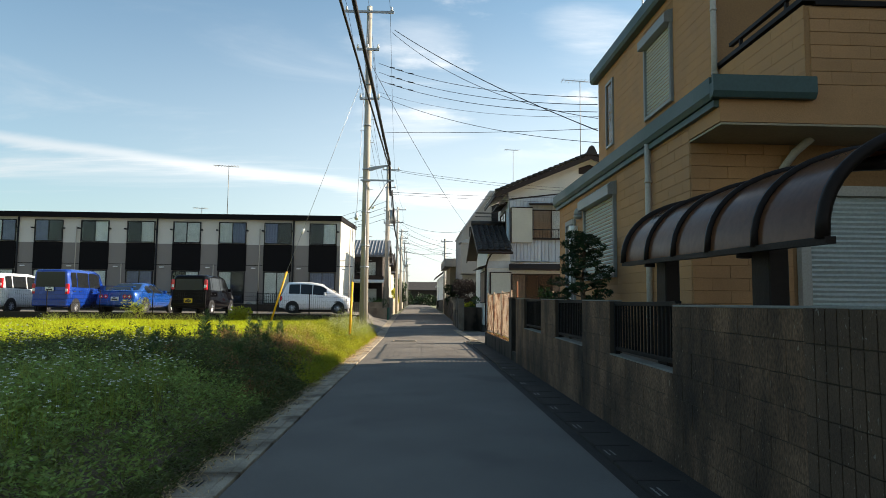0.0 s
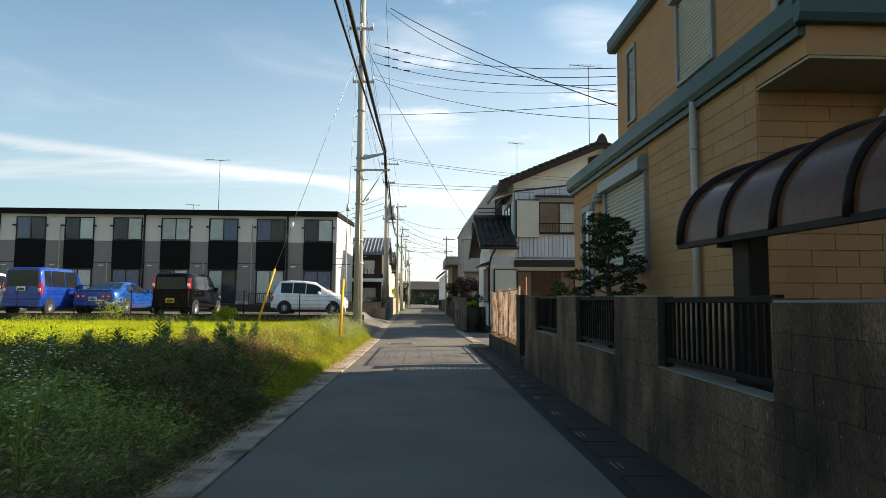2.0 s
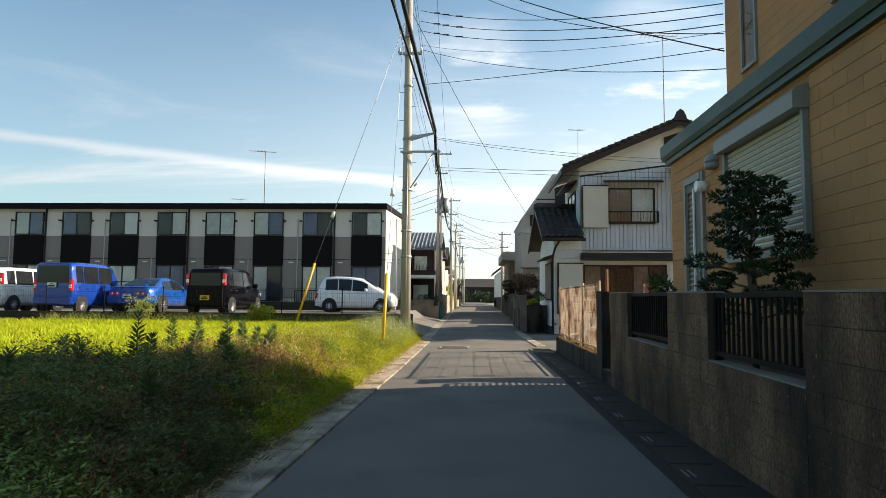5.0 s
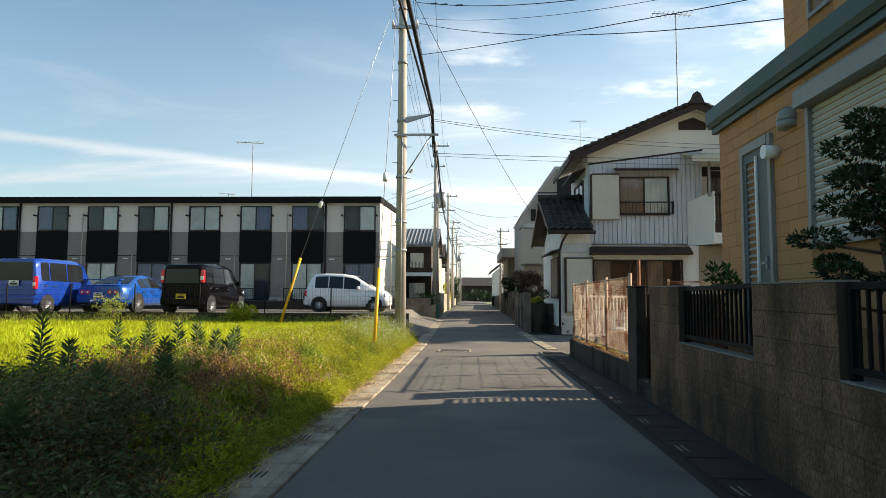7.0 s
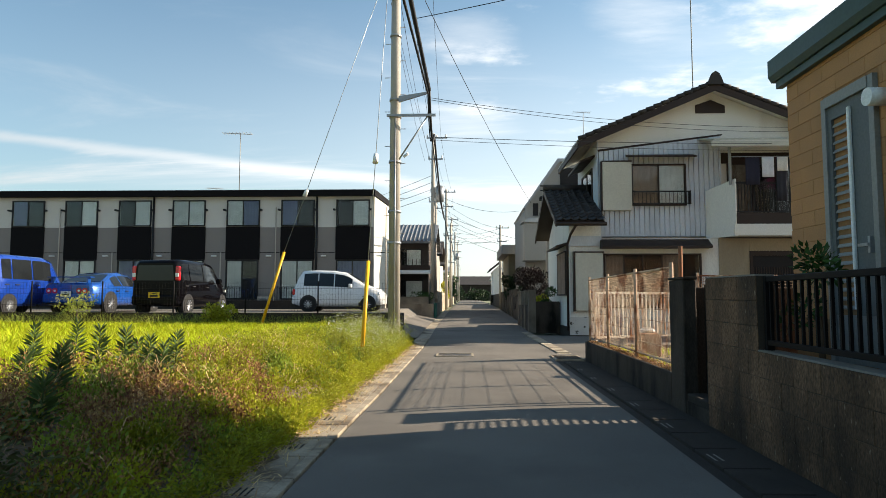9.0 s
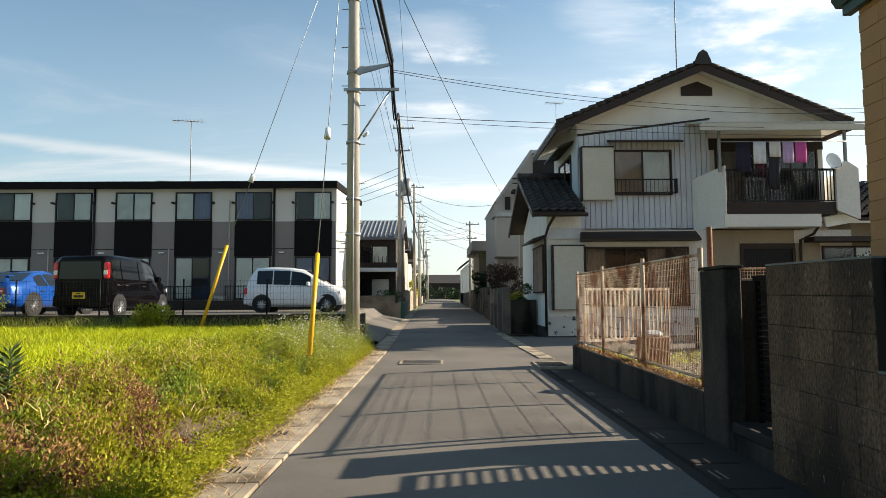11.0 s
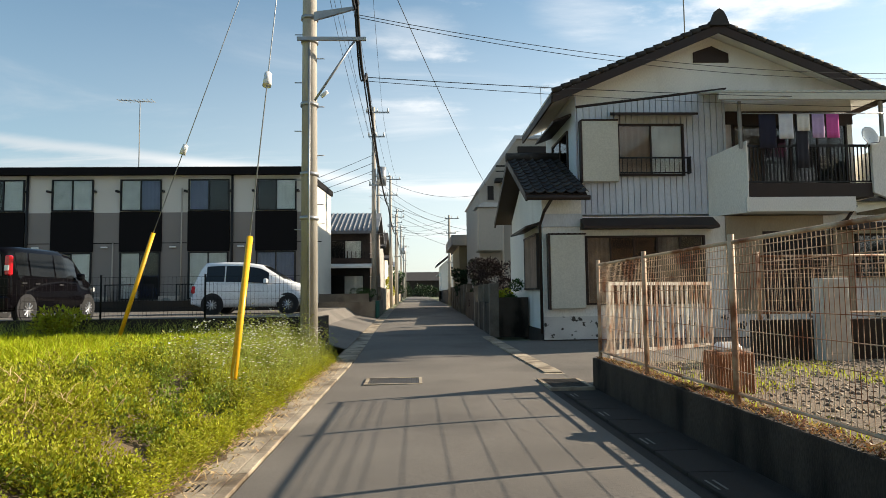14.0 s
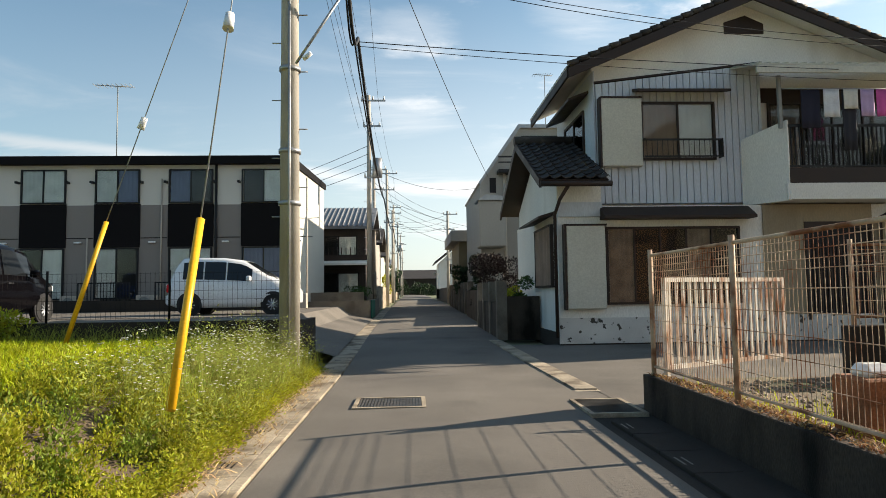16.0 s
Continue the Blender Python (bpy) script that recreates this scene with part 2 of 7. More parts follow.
M["apt_white"] = mat("apt_white", (0.58, 0.555, 0.50), 0.7, var=0.04, scale=0.6, fine=40, bump=0.08)
M["apt_grey"] = mat("apt_grey", (0.225, 0.20, 0.18), 0.7, var=0.05, scale=0.6, fine=40, bump=0.08)
M["apt_black"] = mat("apt_black", (0.010, 0.009, 0.0095), 0.8, var=0.1, scale=0.6, spec=0.08)
M["pole_concrete"] = mat("pole_concrete", (0.40, 0.37, 0.32), 0.85, var=0.12, scale=2, fine=90, fvar=0.12, bump=0.3, stain=(0.26, 0.23, 0.19), stain_scale=2.2, stretch=(1, 1, 0.3))
M["galv"] = mat("galv", (0.34, 0.35, 0.36), 0.45, metal=0.6, var=0.12, scale=4)
M["cable"] = mat("cable", (0.015, 0.015, 0.017), 0.6, var=0.1)
M["porcelain"] = mat("porcelain", (0.75, 0.75, 0.73), 0.25, var=0.05)
M["yellow_guard"] = mat("yellow_guard", (0.75, 0.40, 0.015), 0.4, var=0.08, scale=4, stain=(0.45, 0.24, 0.03), stain_scale=5, stain_cut=(0.62, 0.8))
M["fence_paint"] = mat("fence_paint", (0.60, 0.44, 0.30), 0.7, var=0.2, scale=3, stain=(0.20, 0.075, 0.03), stain_scale=3, stain_cut=(0.44, 0.62))
M["white_rail"] = mat("white_rail", (0.70, 0.66, 0.58), 0.55, var=0.1, scale=4, stain=(0.30, 0.12, 0.045), stain_scale=4.5, stain_cut=(0.47, 0.62), stretch=(1, 1, 0.5))
M["rust"] = mat("rust", (0.24, 0.10, 0.045), 0.85, var=0.3, scale=5, fine=60, fvar=0.25, bump=0.4)
M["grate"] = mat("grate", (0.10, 0.09, 0.08), 0.6, metal=0.5, var=0.2, scale=6)
M["pit"] = mat("pit", (0.01, 0.01, 0.01), 0.9)


# ---- building helpers ----
def quiet(bm, smooth=False):
    bmesh.ops.recalc_face_normals(bm, faces=bm.faces)
    for f in bm.faces:
        f.smooth = smooth
    return bm


def add_box(bm, x0, x1, y0, y1, z0, z1):
    v = [bm.verts.new(p) for p in ((x0, y0, z0), (x1, y0, z0), (x1, y1, z0), (x0, y1, z0), (x0, y0, z1), (x1, y0, z1), (x1, y1, z1), (x0, y1, z1))]
    for i in ((3, 2, 1, 0), (4, 5, 6, 7), (0, 1, 5, 4), (1, 2, 6, 5), (2, 3, 7, 6), (3, 0, 4, 7)):
        bm.faces.new([v[k] for k in i])
    return bm


def box(x0, x1, y0, y1, z0, z1, bevel=0.0):
    bm = add_box(bmesh.new(), min(x0, x1), max(x0, x1), min(y0, y1), max(y0, y1), min(z0, z1), max(z0, z1))
    if bevel:
        bmesh.ops.bevel(bm, geom=bm.edges[:], offset=bevel, segments=1, affect="EDGES", profile=0.5)
    return bm


def boxes(rows):
    bm = bmesh.new()
    for r in rows:
        add_box(bm, *r)
    return bm


def add_tube(bm, a, b, r0, r1=None, seg=10, caps=True):
    a, b = Vector(a), Vector(b)
    r1 = r0 if r1 is None else r1
    q = (b - a).to_track_quat("Z", "Y")
    rings = []
    for p, r in ((a, r0), (b, r1)):
        rings.append([bm.verts.new(p + q @ Vector((r * math.cos(2 * math.pi * k / seg), r * math.sin(2 * math.pi * k / seg), 0))) for k in range(seg)])
    for k in range(seg):
        f = bm.faces.new((rings[0][k], rings[0][(k + 1) % seg], rings[1][(k + 1) % seg], rings[1][k]))
        f.smooth = True
    if caps:
        bm.faces.new(rings[0][::-1])
        bm.faces.new(rings[1])
    return bm


def tube(a, b, r0, r1=None, seg=10):
    return add_tube(bmesh.new(), a, b, r0, r1, seg)


def pipe_path(pts, r, seg=8):
    bm = bmesh.new()
    pts = [Vector(p) for p in pts]
    rings = []
    for i, p in enumerate(pts):
        d = (pts[min(i + 1, len(pts) - 1)] - pts[max(i - 1, 0)]).normalized()
        q = d.to_track_quat("Z", "Y")
        rings.append([bm.verts.new(p + q @ Vector((r * math.cos(2 * math.pi * k / seg), r * math.sin(2 * math.pi * k / seg), 0))) for k in range(seg)])
    for a, b in zip(rings, rings[1:]):
        for k in range(seg):
            f = bm.faces.new((a[k], a[(k + 1) % seg], b[(k + 1) % seg], b[k]))
            f.smooth = True
    bm.faces.new(rings[0][::-1])
    bm.faces.new(rings[-1])
    return bm


def prism(poly, axis, a, b):
    """A polygon of (u, v) pushed along an axis from a to b. For x: (u, v) = (y, z); y: (x, z); z: (x, y)."""
    bm = bmesh.new()

    def at(u, v, w):
        return {"x": (w, u, v), "y": (u, w, v), "z": (u, v, w)}[axis]
    lo = [bm.verts.new(at(u, v, a)) for u, v in poly]
    hi = [bm.verts.new(at(u, v, b)) for u, v in poly]
    n = len(poly)
    for k in range(n):
        bm.faces.new((lo[k], lo[(k + 1) % n], hi[(k + 1) % n], hi[k]))
    bm.faces.new(lo[::-1])
    bm.faces.new(hi)
    return quiet(bm)


def to_mesh(name, bm):
    me = bpy.data.meshes.new(name)
    bm.to_mesh(me)
    bm.free()
    return me


BASE = {}


def thing(name, at=(0, 0, 0), label="", category="", group="", kind=""):
    ob = new(name)
    ob.location = at
    BASE[ob] = Matrix.Translation(Vector(at)).inverted()
    return tagged(ob, label, category, group, kind)


def part(name, bm, material, parent=None, label=""):
    """One mesh object under a thing or part; its points are in the world's metres."""
    me = to_mesh(name, bm) if isinstance(bm, bmesh.types.BMesh) else bm
    if not me.materials:
        me.materials.append(M[material] if isinstance(material, str) else material)
    ob = new(name, me)
    if parent is not None:
        ob.parent = parent
        if parent in BASE:
            ob.matrix_parent_inverse = BASE[parent]
    return tagged(ob, label)


def structure(name, bm, material, label, category):
    return tagged(part(name, bm, material), label, category, kind="structure")


PIECE = {}


def piece(name, size, at, material, parent, bevel=0.006):
    """A small bevelled block of a wall or floor; alike pieces share one mesh."""
    key = (name, material, tuple(round(s, 3) for s in size))
    if key not in PIECE:
        sx, sy, sz = (s / 2 for s in size)
        me = to_mesh(name, box(-sx, sx, -sy, sy, -sz, sz, min(bevel, 0.3 * min(size))))
        me.materials.append(M[material])
        PIECE[key] = me
    ob = new(name, PIECE[key])
    ob.parent = parent
    if parent in BASE:
        ob.matrix_parent_inverse = BASE[parent]
    ob.location = at
    return ob


# ---- ground ----
LEVELS = ((-60, -0.12), (0, -0.09), (5, -0.07), (15, 0.0), (26, 0.0), (47, 0.2), (80, 0.42), (200, 0.85), (600, 1.3), (3000, 2.0))


def gz(y):
    for (a, za), (b, zb) in zip(LEVELS, LEVELS[1:]):
        if y <= b:
            return za + (zb - za) * max(0.0, (y - a)) / (b - a)
    return LEVELS[-1][1]


def lerp(rows, y):
    for (a, va), (b, vb) in zip(rows, rows[1:]):
        if y <= b:
            return va + (vb - va) * max(0.0, min(1.0, (y - a) / (b - a)))
    return rows[-1][1]


LEFT = ((-30, -1.45), (4, -1.36), (16, -1.2), (24, -1.2), (32, -1.35), (60, -1.6), (200, -2.0))
RIGHT = ((-30, 2.19), (22, 2.19), (30, 2.05), (40, 2.35), (60, 2.6), (200, 3.0))


def strip(ys, left, right, dz=0.0, cross=6, crown=0.0):
    bm = bmesh.new()
    rows = []
    for y in ys:
        a, b = left(y), right(y)
        rows.append([bm.verts.new((a + (b - a) * k / cross, y, gz(y) + dz + crown * (1 - (2 * k / cross - 1) ** 2))) for k in range(cross + 1)])
    for a, b in zip(rows, rows[1:]):
        for k in range(cross):
            bm.faces.new((a[k], a[k + 1], b[k + 1], b[k]))
    return bm


YS = [-30 + k for k in range(0, 91)] + [65, 70, 80, 100, 130, 170, 220]
structure("ground", strip([-800, -300, -100, -30, 0, 5, 15, 26, 47, 80, 120, 200, 400, 600, 1200, 2500], lambda y: -1800, lambda y: 1800, -0.12, 2),
          "far_ground", "bare earth ground reaching the horizon", "ground")
structure("road", strip(YS, lambda y: lerp(LEFT, y), lambda y: lerp(RIGHT, y) - (0.62 if y < 22 else 0.1), 0.0, 8, 0.02), "asphalt", "worn grey asphalt lane with fine grit", "road")

# left gutter: concrete channel cover in short slabs, each with a slot
left_gutter = tagged(part("gutter", strip([y for y in YS if y <= 60], lambda y: lerp(LEFT, y) - 0.40, lambda y: lerp(LEFT, y) + 0.0, -0.02, 2), "concrete_kerb"),
                     "concrete gutter along the road edge", "gutter", kind="structure")
# right gutter: the shade below the wall is put into its dark concrete
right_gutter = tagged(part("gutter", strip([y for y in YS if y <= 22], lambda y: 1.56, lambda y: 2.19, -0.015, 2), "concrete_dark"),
                      "concrete gutter strip below the block wall, coloured dark for shade", "gutter", kind="structure")
# forecourt of the white house and the lane into the parking place
structure("forecourt", strip([21.2 + 0.6 * k for k in range(14)], lambda y: lerp(RIGHT, y) - 0.1, lambda y: 16.0, 0.004, 4), "asphalt", "asphalt forecourt before the white house", "driveway")
lane = bmesh.new()
lane_rows = [[lane.verts.new((x, y, z)) for x, z in ((-4.6, 0.69), (-3.2, 0.69), (-2.75, 0.34), (lerp(LEFT, y) - 0.36, gz(y) + 0.012))] for y in [27.25 + 0.94 * k for k in range(17)]]
for ra, rb in zip(lane_rows, lane_rows[1:]):
    for k in range(3):
        lane.faces.new((ra[k], ra[k + 1], rb[k + 1], rb[k]))
structure("side_lane", lane, "asphalt", "asphalt ramp up to the parking place beside the apartments", "driveway")


# ---- field on the left ----
def field_z(x, y):
    """Soil height: a bank up from the gutter, then a level field."""
    edge = lerp(LEFT, y) - 0.40
    d = edge - x
    s = max(0.0, min(1.0, d / 1.3))
    bank = 0.40 * s * s * (3 - 2 * s)
    return gz(y) - 0.02 + bank + 0.05 * noise.noise((x * 0.7, y * 0.7, 0.0)) * s


def field():
    bm = bmesh.new()
    ys = [-14 + 0.6 * k for k in range(67)]
    offs = [0, 0.2, 0.4, 0.6, 0.8, 1.0, 1.3, 1.8, 2.6, 4, 6, 9, 13, 18, 25, 34]
    rows = [[bm.verts.new((lerp(LEFT, y) - 0.40 - o, y, field_z(lerp(LEFT, y) - 0.40 - o, y))) for o in offs] for y in ys]
    for a, b in zip(rows, rows[1:]):
        for k in range(len(offs) - 1):
            bm.faces.new((a[k + 1], a[k], b[k], b[k + 1]))
    return quiet(bm, True)


structure("field", field(), "soil", "bank and field of brown soil under weeds", "field")
# parking place, raised behind a low retaining wall
PARK = 0.70
structure("parking", boxes([(-45, -2.1, 25.75, 27.2, -0.1, PARK), (-45, -3.2, 27.2, 38.6, -0.1, PARK)]), "asphalt", "raised asphalt parking place in front of the apartments", "parking lot")
structure("retaining_wall", boxes([(-45, -2.0, 25.6, 25.75, -0.1, 0.80), (-2.1, -2.0, 25.75, 27.2, -0.1, 0.78)]), "concrete_dark", "low stained concrete retaining wall", "wall")
structure("yard", boxes([(2.34, 13, -12, 14.44, -0.1, 0.6), (4.0, 13, 14.44, 15.6, -0.1, 0.6)]), "gravel", "raised gravel yard behind the block wall", "yard")
structure("garden_path", box(2.2, 4.0, 14.45, 15.59, -0.1, 0.12), "low_dark", "dark concrete path behind the garden gate", "path")
structure("gravel_lot", box(2.42, 13.5, 15.6, 21.15, -0.1, 0.30), "gravel", "open gravel lot with weed patches", "yard")

# ---- block wall along the right side ----
WX0, WX1 = 2.19, 2.33


def wall_top(y):
    return 1.25 + 0.0105 * y


block_wall = tagged(part("wall_east", boxes([(WX0 + 0.006, WX1, -12, 5.53, -0.2, 1.26)]), "joint"), "weathered concrete block garden wall with railed openings", "wall", kind="structure")
SILL = 0.60


def wall_core(y0, y1, open_):
    """Mortar core that follows the slight rise of the wall."""
    bm = bmesh.new()
    lo, hi = [], []
    for y in (y0, y1):
        t = wall_top(y) - (SILL if open_ else 0.0) - 0.012
        lo.append([bm.verts.new((x, y, z)) for x, z in ((WX0 + 0.005, gz(y) - 0.15), (WX1, gz(y) - 0.15), (WX1, t), (WX0 + 0.005, t))])
    a, b = lo
    for k in range(4):
        bm.faces.new((a[k], a[(k + 1) % 4], b[(k + 1) % 4], b[k]))
    bm.faces.new(a[::-1])
    bm.faces.new(b)
    return quiet(bm)


SPANS = ((3.6, 5.53, False), (5.53, 7.36, True), (7.36, 8.6, False), (8.6, 10.3, True), (10.3, 11.5, False), (11.5, 13.33, True), (13.33, 14.45, False))
for y0, y1, op in SPANS[1:]:
    part("mortar", wall_core(y0, y1, op), "joint", block_wall)
    part("coping", prism([(y0 + 0.004, wall_top(y0) - (SILL if op else 0) - 0.012), (y1 - 0.004, wall_top(y1) - (SILL if op else 0) - 0.012),
                          (y1 - 0.004, wall_top(y1) - (SILL if op else 0) + 0.001), (y0 + 0.004, wall_top(y0) - (SILL if op else 0) + 0.001)], "x", WX0 - 0.004, WX1 + 0.006), "coping", block_wall)


def wall_piece(name, y0, y1, z1, h, material, parent, proud, bevel=0.003):
    piece(name, (0.06, y1 - y0 - 0.003, h - 0.004), (WX0 + 0.03 - proud, (y0 + y1) / 2, z1 - h / 2), material, parent, bevel)


rnd = random.Random(4)
for y0, y1, op in SPANS:
    for row in range(7):
        if op and row < 3:
            continue
        n = max(1, round((y1 - y0) / 0.4))
        w = (y1 - y0) / n
        cuts = [y0 + w * k for k in range(n + 1)]
        if row % 2:
            cuts = [y0] + [y0 + w * (k + 0.5) for k in range(n)] + [y1]
        for a, b in zip(cuts, cuts[1:]):
            wall_piece("block", a, b, wall_top((a + b) / 2) - 0.2 * row - 0.014, 0.2, "block", block_wall, rnd.uniform(0, 0.003))
# the older stretch: blocks with upright ribs
for row in range(7):
    for k in range(16):
        a = 3.6 - 0.4 * (k + 1)
        key = "rib_mesh"
        if key not in PIECE:
            bm = box(-0.03, 0.03, -0.196, 0.196, -0.096, 0.096, 0.005)
            for j in range(4):
                c = -0.15 + 0.1 * j
                add_box(bm, -0.036, -0.02, c - 0.046, c + 0.046, -0.096, 0.096)
            me = to_mesh("block", bm)
            me.materials.append(M["ribbed_block"])
            PIECE[key] = me
        ob = new("block", PIECE[key])
        ob.parent = block_wall
        ob.location = (WX0 + 0.028, a + 0.2, wall_top(a + 0.2) - 0.115 - 0.2 * row)
part("coping", box(WX0 - 0.006, WX1 + 0.006, -12, 5.5, 1.262, 1.28, 0.004), "coping", block_wall)
# gate pillars and iron gate
pillar = tagged(part("gate_pillar", box(WX0, WX1, 15.12, 15.6, -0.1, 1.40, 0.01), "low_dark"), "dark concrete block gate pillar", "pillar", kind="structure")
part("cap", box(WX0 - 0.01, WX1 + 0.01, 15.1, 15.62, 1.404, 1.43, 0.005), "low_dark", pillar)
structure("gate_step", box(2.2, 2.6, 14.47, 15.1, 0.12, 0.2, 0.01), "concrete_dark", "worn concrete step at the garden gate", "step")
structure("return_wall", box(2.334, 3.9, 15.3, 15.45, 0.1, 1.32, 0.01), "low_dark", "dark concrete wall beside the garden path", "wall")
gate = thing("garden_gate", (2.42, 14.5, 0.3), "black iron garden gate with level slats", "gate")
part("gate_frame", boxes([(2.40, 2.44, 14.48, 14.52, 0.2, 1.34), (2.40, 2.44, 15.04, 15.08, 0.2, 1.34), (2.40, 2.44, 14.52, 15.04, 1.30, 1.34), (2.40, 2.44, 14.52, 15.04, 0.24, 0.28)]), "black_metal", gate)
for k in range(20):
    part("slat", box(2.412, 2.428, 14.52, 15.04, 0.31 + 0.049 * k, 0.329 + 0.049 * k), "black_metal", gate)


def railing(y0, y1):
    zb = wall_top((y0 + y1) / 2) - SILL + 0.05
    zt = wall_top((y0 + y1) / 2) - 0.008
    r = thing("railing", (2.26, y0, zb), "black aluminium railing set in a wall opening", "railing", "wall railings")
    part("top_rail", box(2.235, 2.285, y0 + 0.02, y1 - 0.02, zt - 0.045, zt, 0.004), "black_metal", r)
    part("bottom_rail", box(2.235, 2.285, y0 + 0.02, y1 - 0.02, zb, zb + 0.04, 0.004), "black_metal", r)
    for y in (y0 + 0.03, y1 - 0.07):
        part("post", box(2.232, 2.288, y, y + 0.04, zb - 0.07, zt + 0.004), "black_metal", r)
    n = round((y1 - y0) / 0.098)
    for k in range(1, n):
        y = y0 + (y1 - y0) * k / n
        part("bar", box(2.25, 2.27, y - 0.0095, y + 0.0095, zb + 0.04, zt - 0.045), "black_metal", r)


for y0, y1, op in SPANS:
    if op:
        railing(y0, y1)

# ---- low wall with mesh fence round the gravel lot ----
structure("low_wall", box(2.2, 2.36, 15.64, 21.15, -0.1, 0.36, 0.008), "low_dark", "low dark concrete footing of a fence", "wall")
structure("low_wall", box(4.3, 13.0, 21.0, 21.15, -0.1, 0.82, 0.008), "concrete_dark", "low concrete wall behind the gravel lot", "wall")


def mesh_fence(p, q, z0, z1, posts, label, wire=0.046):
    """Wire panels between steel posts, from p to q."""
    p, q = Vector(p), Vector(q)
    d = (q - p).normalized()
    f = thing("mesh_fence", (p.x, p.y, z0), label, "fence", "wire fences")
    n = (q - p).length
    for s in posts:
        c = p + d * s
        part("post", tube((c.x, c.y, z0 - 0.03), (c.x, c.y, z1 + 0.05), 0.024), "fence_paint", f, "rusting painted steel post")
    for a, b in zip(posts, posts[1:]):
        pa, pb = p + d * (a + 0.03), p + d * (b - 0.03)
        k = int((b - a - 0.06) / wire)
        for i in range(k + 1):
            c = pa + (pb - pa) * i / k
            top = z1 - 0.02
            part("wire", add_tube(bmesh.new(), (c.x, c.y, z0 + 0.08), (c.x, c.y, top), 0.0028, seg=4, caps=False), "fence_paint", f)
        rows_ = [z0 + 0.1 + 0.15 * i for i in range(int((z1 - z0 - 0.35) / 0.15) + 1)] + [z1 - 0.06 * i for i in range(1, 5)]
        for z in rows_:
            part("wire", add_tube(bmesh.new(), (pa.x, pa.y, z), (pb.x, pb.y, z), 0.003, seg=4, caps=False), "fence_paint", f)
        part("top_rail", tube((pa.x, pa.y, z1 - 0.01), (pb.x, pb.y, z1 - 0.01), 0.016, seg=8), "fence_paint", f)
        part("bottom_rail", tube((pa.x, pa.y, z0 + 0.085), (pb.x, pb.y, z0 + 0.085), 0.012, seg=8), "fence_paint", f)
    return f


mesh_fence((2.28, 15.72, 0), (2.28, 21.08, 0), 0.36, 1.57, (0.08, 1.75, 3.63, 5.33), "beige steel mesh fence with rusty posts")
mesh_fence((4.4, 21.08, 0), (12.6, 21.08, 0), 0.82, 1.66, (0.0, 2.0, 4.0, 6.0, 8.2), "beige mesh fence behind the gravel lot")
part_post = tagged(part("rusty_post", tube((2.455, 16.0, 0.28), (2.455, 16.0, 1.83), 0.026), "rust"), "tall rusty steel pipe post beside the fence", "post")
white_gate = thing("white_gate_panel", (2.45, 20.9, 0.3), "white rust-streaked steel bar gate standing open by the fence", "gate")
G0, G1 = Vector((2.36, 20.95, 0)), Vector((4.16, 21.95, 0))


def gate_bar(s0, s1, z0, z1, th):
    a, b = G0.lerp(G1, s0), G0.lerp(G1, s1)
    nrm = Vector((-(G1 - G0).y, (G1 - G0).x, 0)).normalized() * th
    return prism([(a.x - nrm.x, a.y - nrm.y), (b.x - nrm.x, b.y - nrm.y), (b.x + nrm.x, b.y + nrm.y), (a.x + nrm.x, a.y + nrm.y)], "z", z0, z1)


for z in (0.42, 1.29):
    part("rail", gate_bar(0, 1, z, z + 0.045, 0.022), "white_rail", white_gate)
for s in (0, 0.98):
    part("stile", gate_bar(s, s + 0.02, 0.36 if s else 0.3, 1.34, 0.024), "white_rail", white_gate)
for k in range(19):
    part("bar", gate_bar(0.04 + 0.05 * k, 0.054 + 0.05 * k, 0.465, 1.29, 0.01), "white_rail", white_gate)


# ---- yellow house ----
HX, UX = 3.30, 4.30        # faces of the lower and the upper storey
yh = thing("tan_house", (7, 10, 0.5), "two-storey house with tan siding and dull green eaves", "house")
yw = part("wall", boxes([(HX + 0.006, 11, 7.706, 14.988, 0.5, 3.6), (UX + 0.006, 11, 9.0, 15.188, 3.6, 6.8), (UX + 0.006, 11, 6.906, 9.0, 3.28, 4.66)]), "tan_joint", yh)
part("porch_beam", boxes([(HX, UX + 0.012, 6.88, 7.70, 3.30, 3.6), (UX + 0.012, 11, 6.88, 6.90, 3.30, 3.6)]), "tan", yh)
part("soffit", box(HX + 0.0, 11, 6.86, 7.7, 3.262, 3.286), "soffit", yh)
part("north_wall", boxes([(HX + 0.012, 11, 14.99, 15.0, 0.5, 3.6), (UX + 0.012, 11, 15.19, 15.2, 3.6, 6.8)]), "tan", yh)
OPEN_X = {"low": [(10.62, 12.72, 1.72, 3.45), (13.45, 14.3, 0.5, 3.1)], "up": [(10.6, 12.0, 4.72, 6.42), (13.98, 14.56, 4.8, 6.36)]}


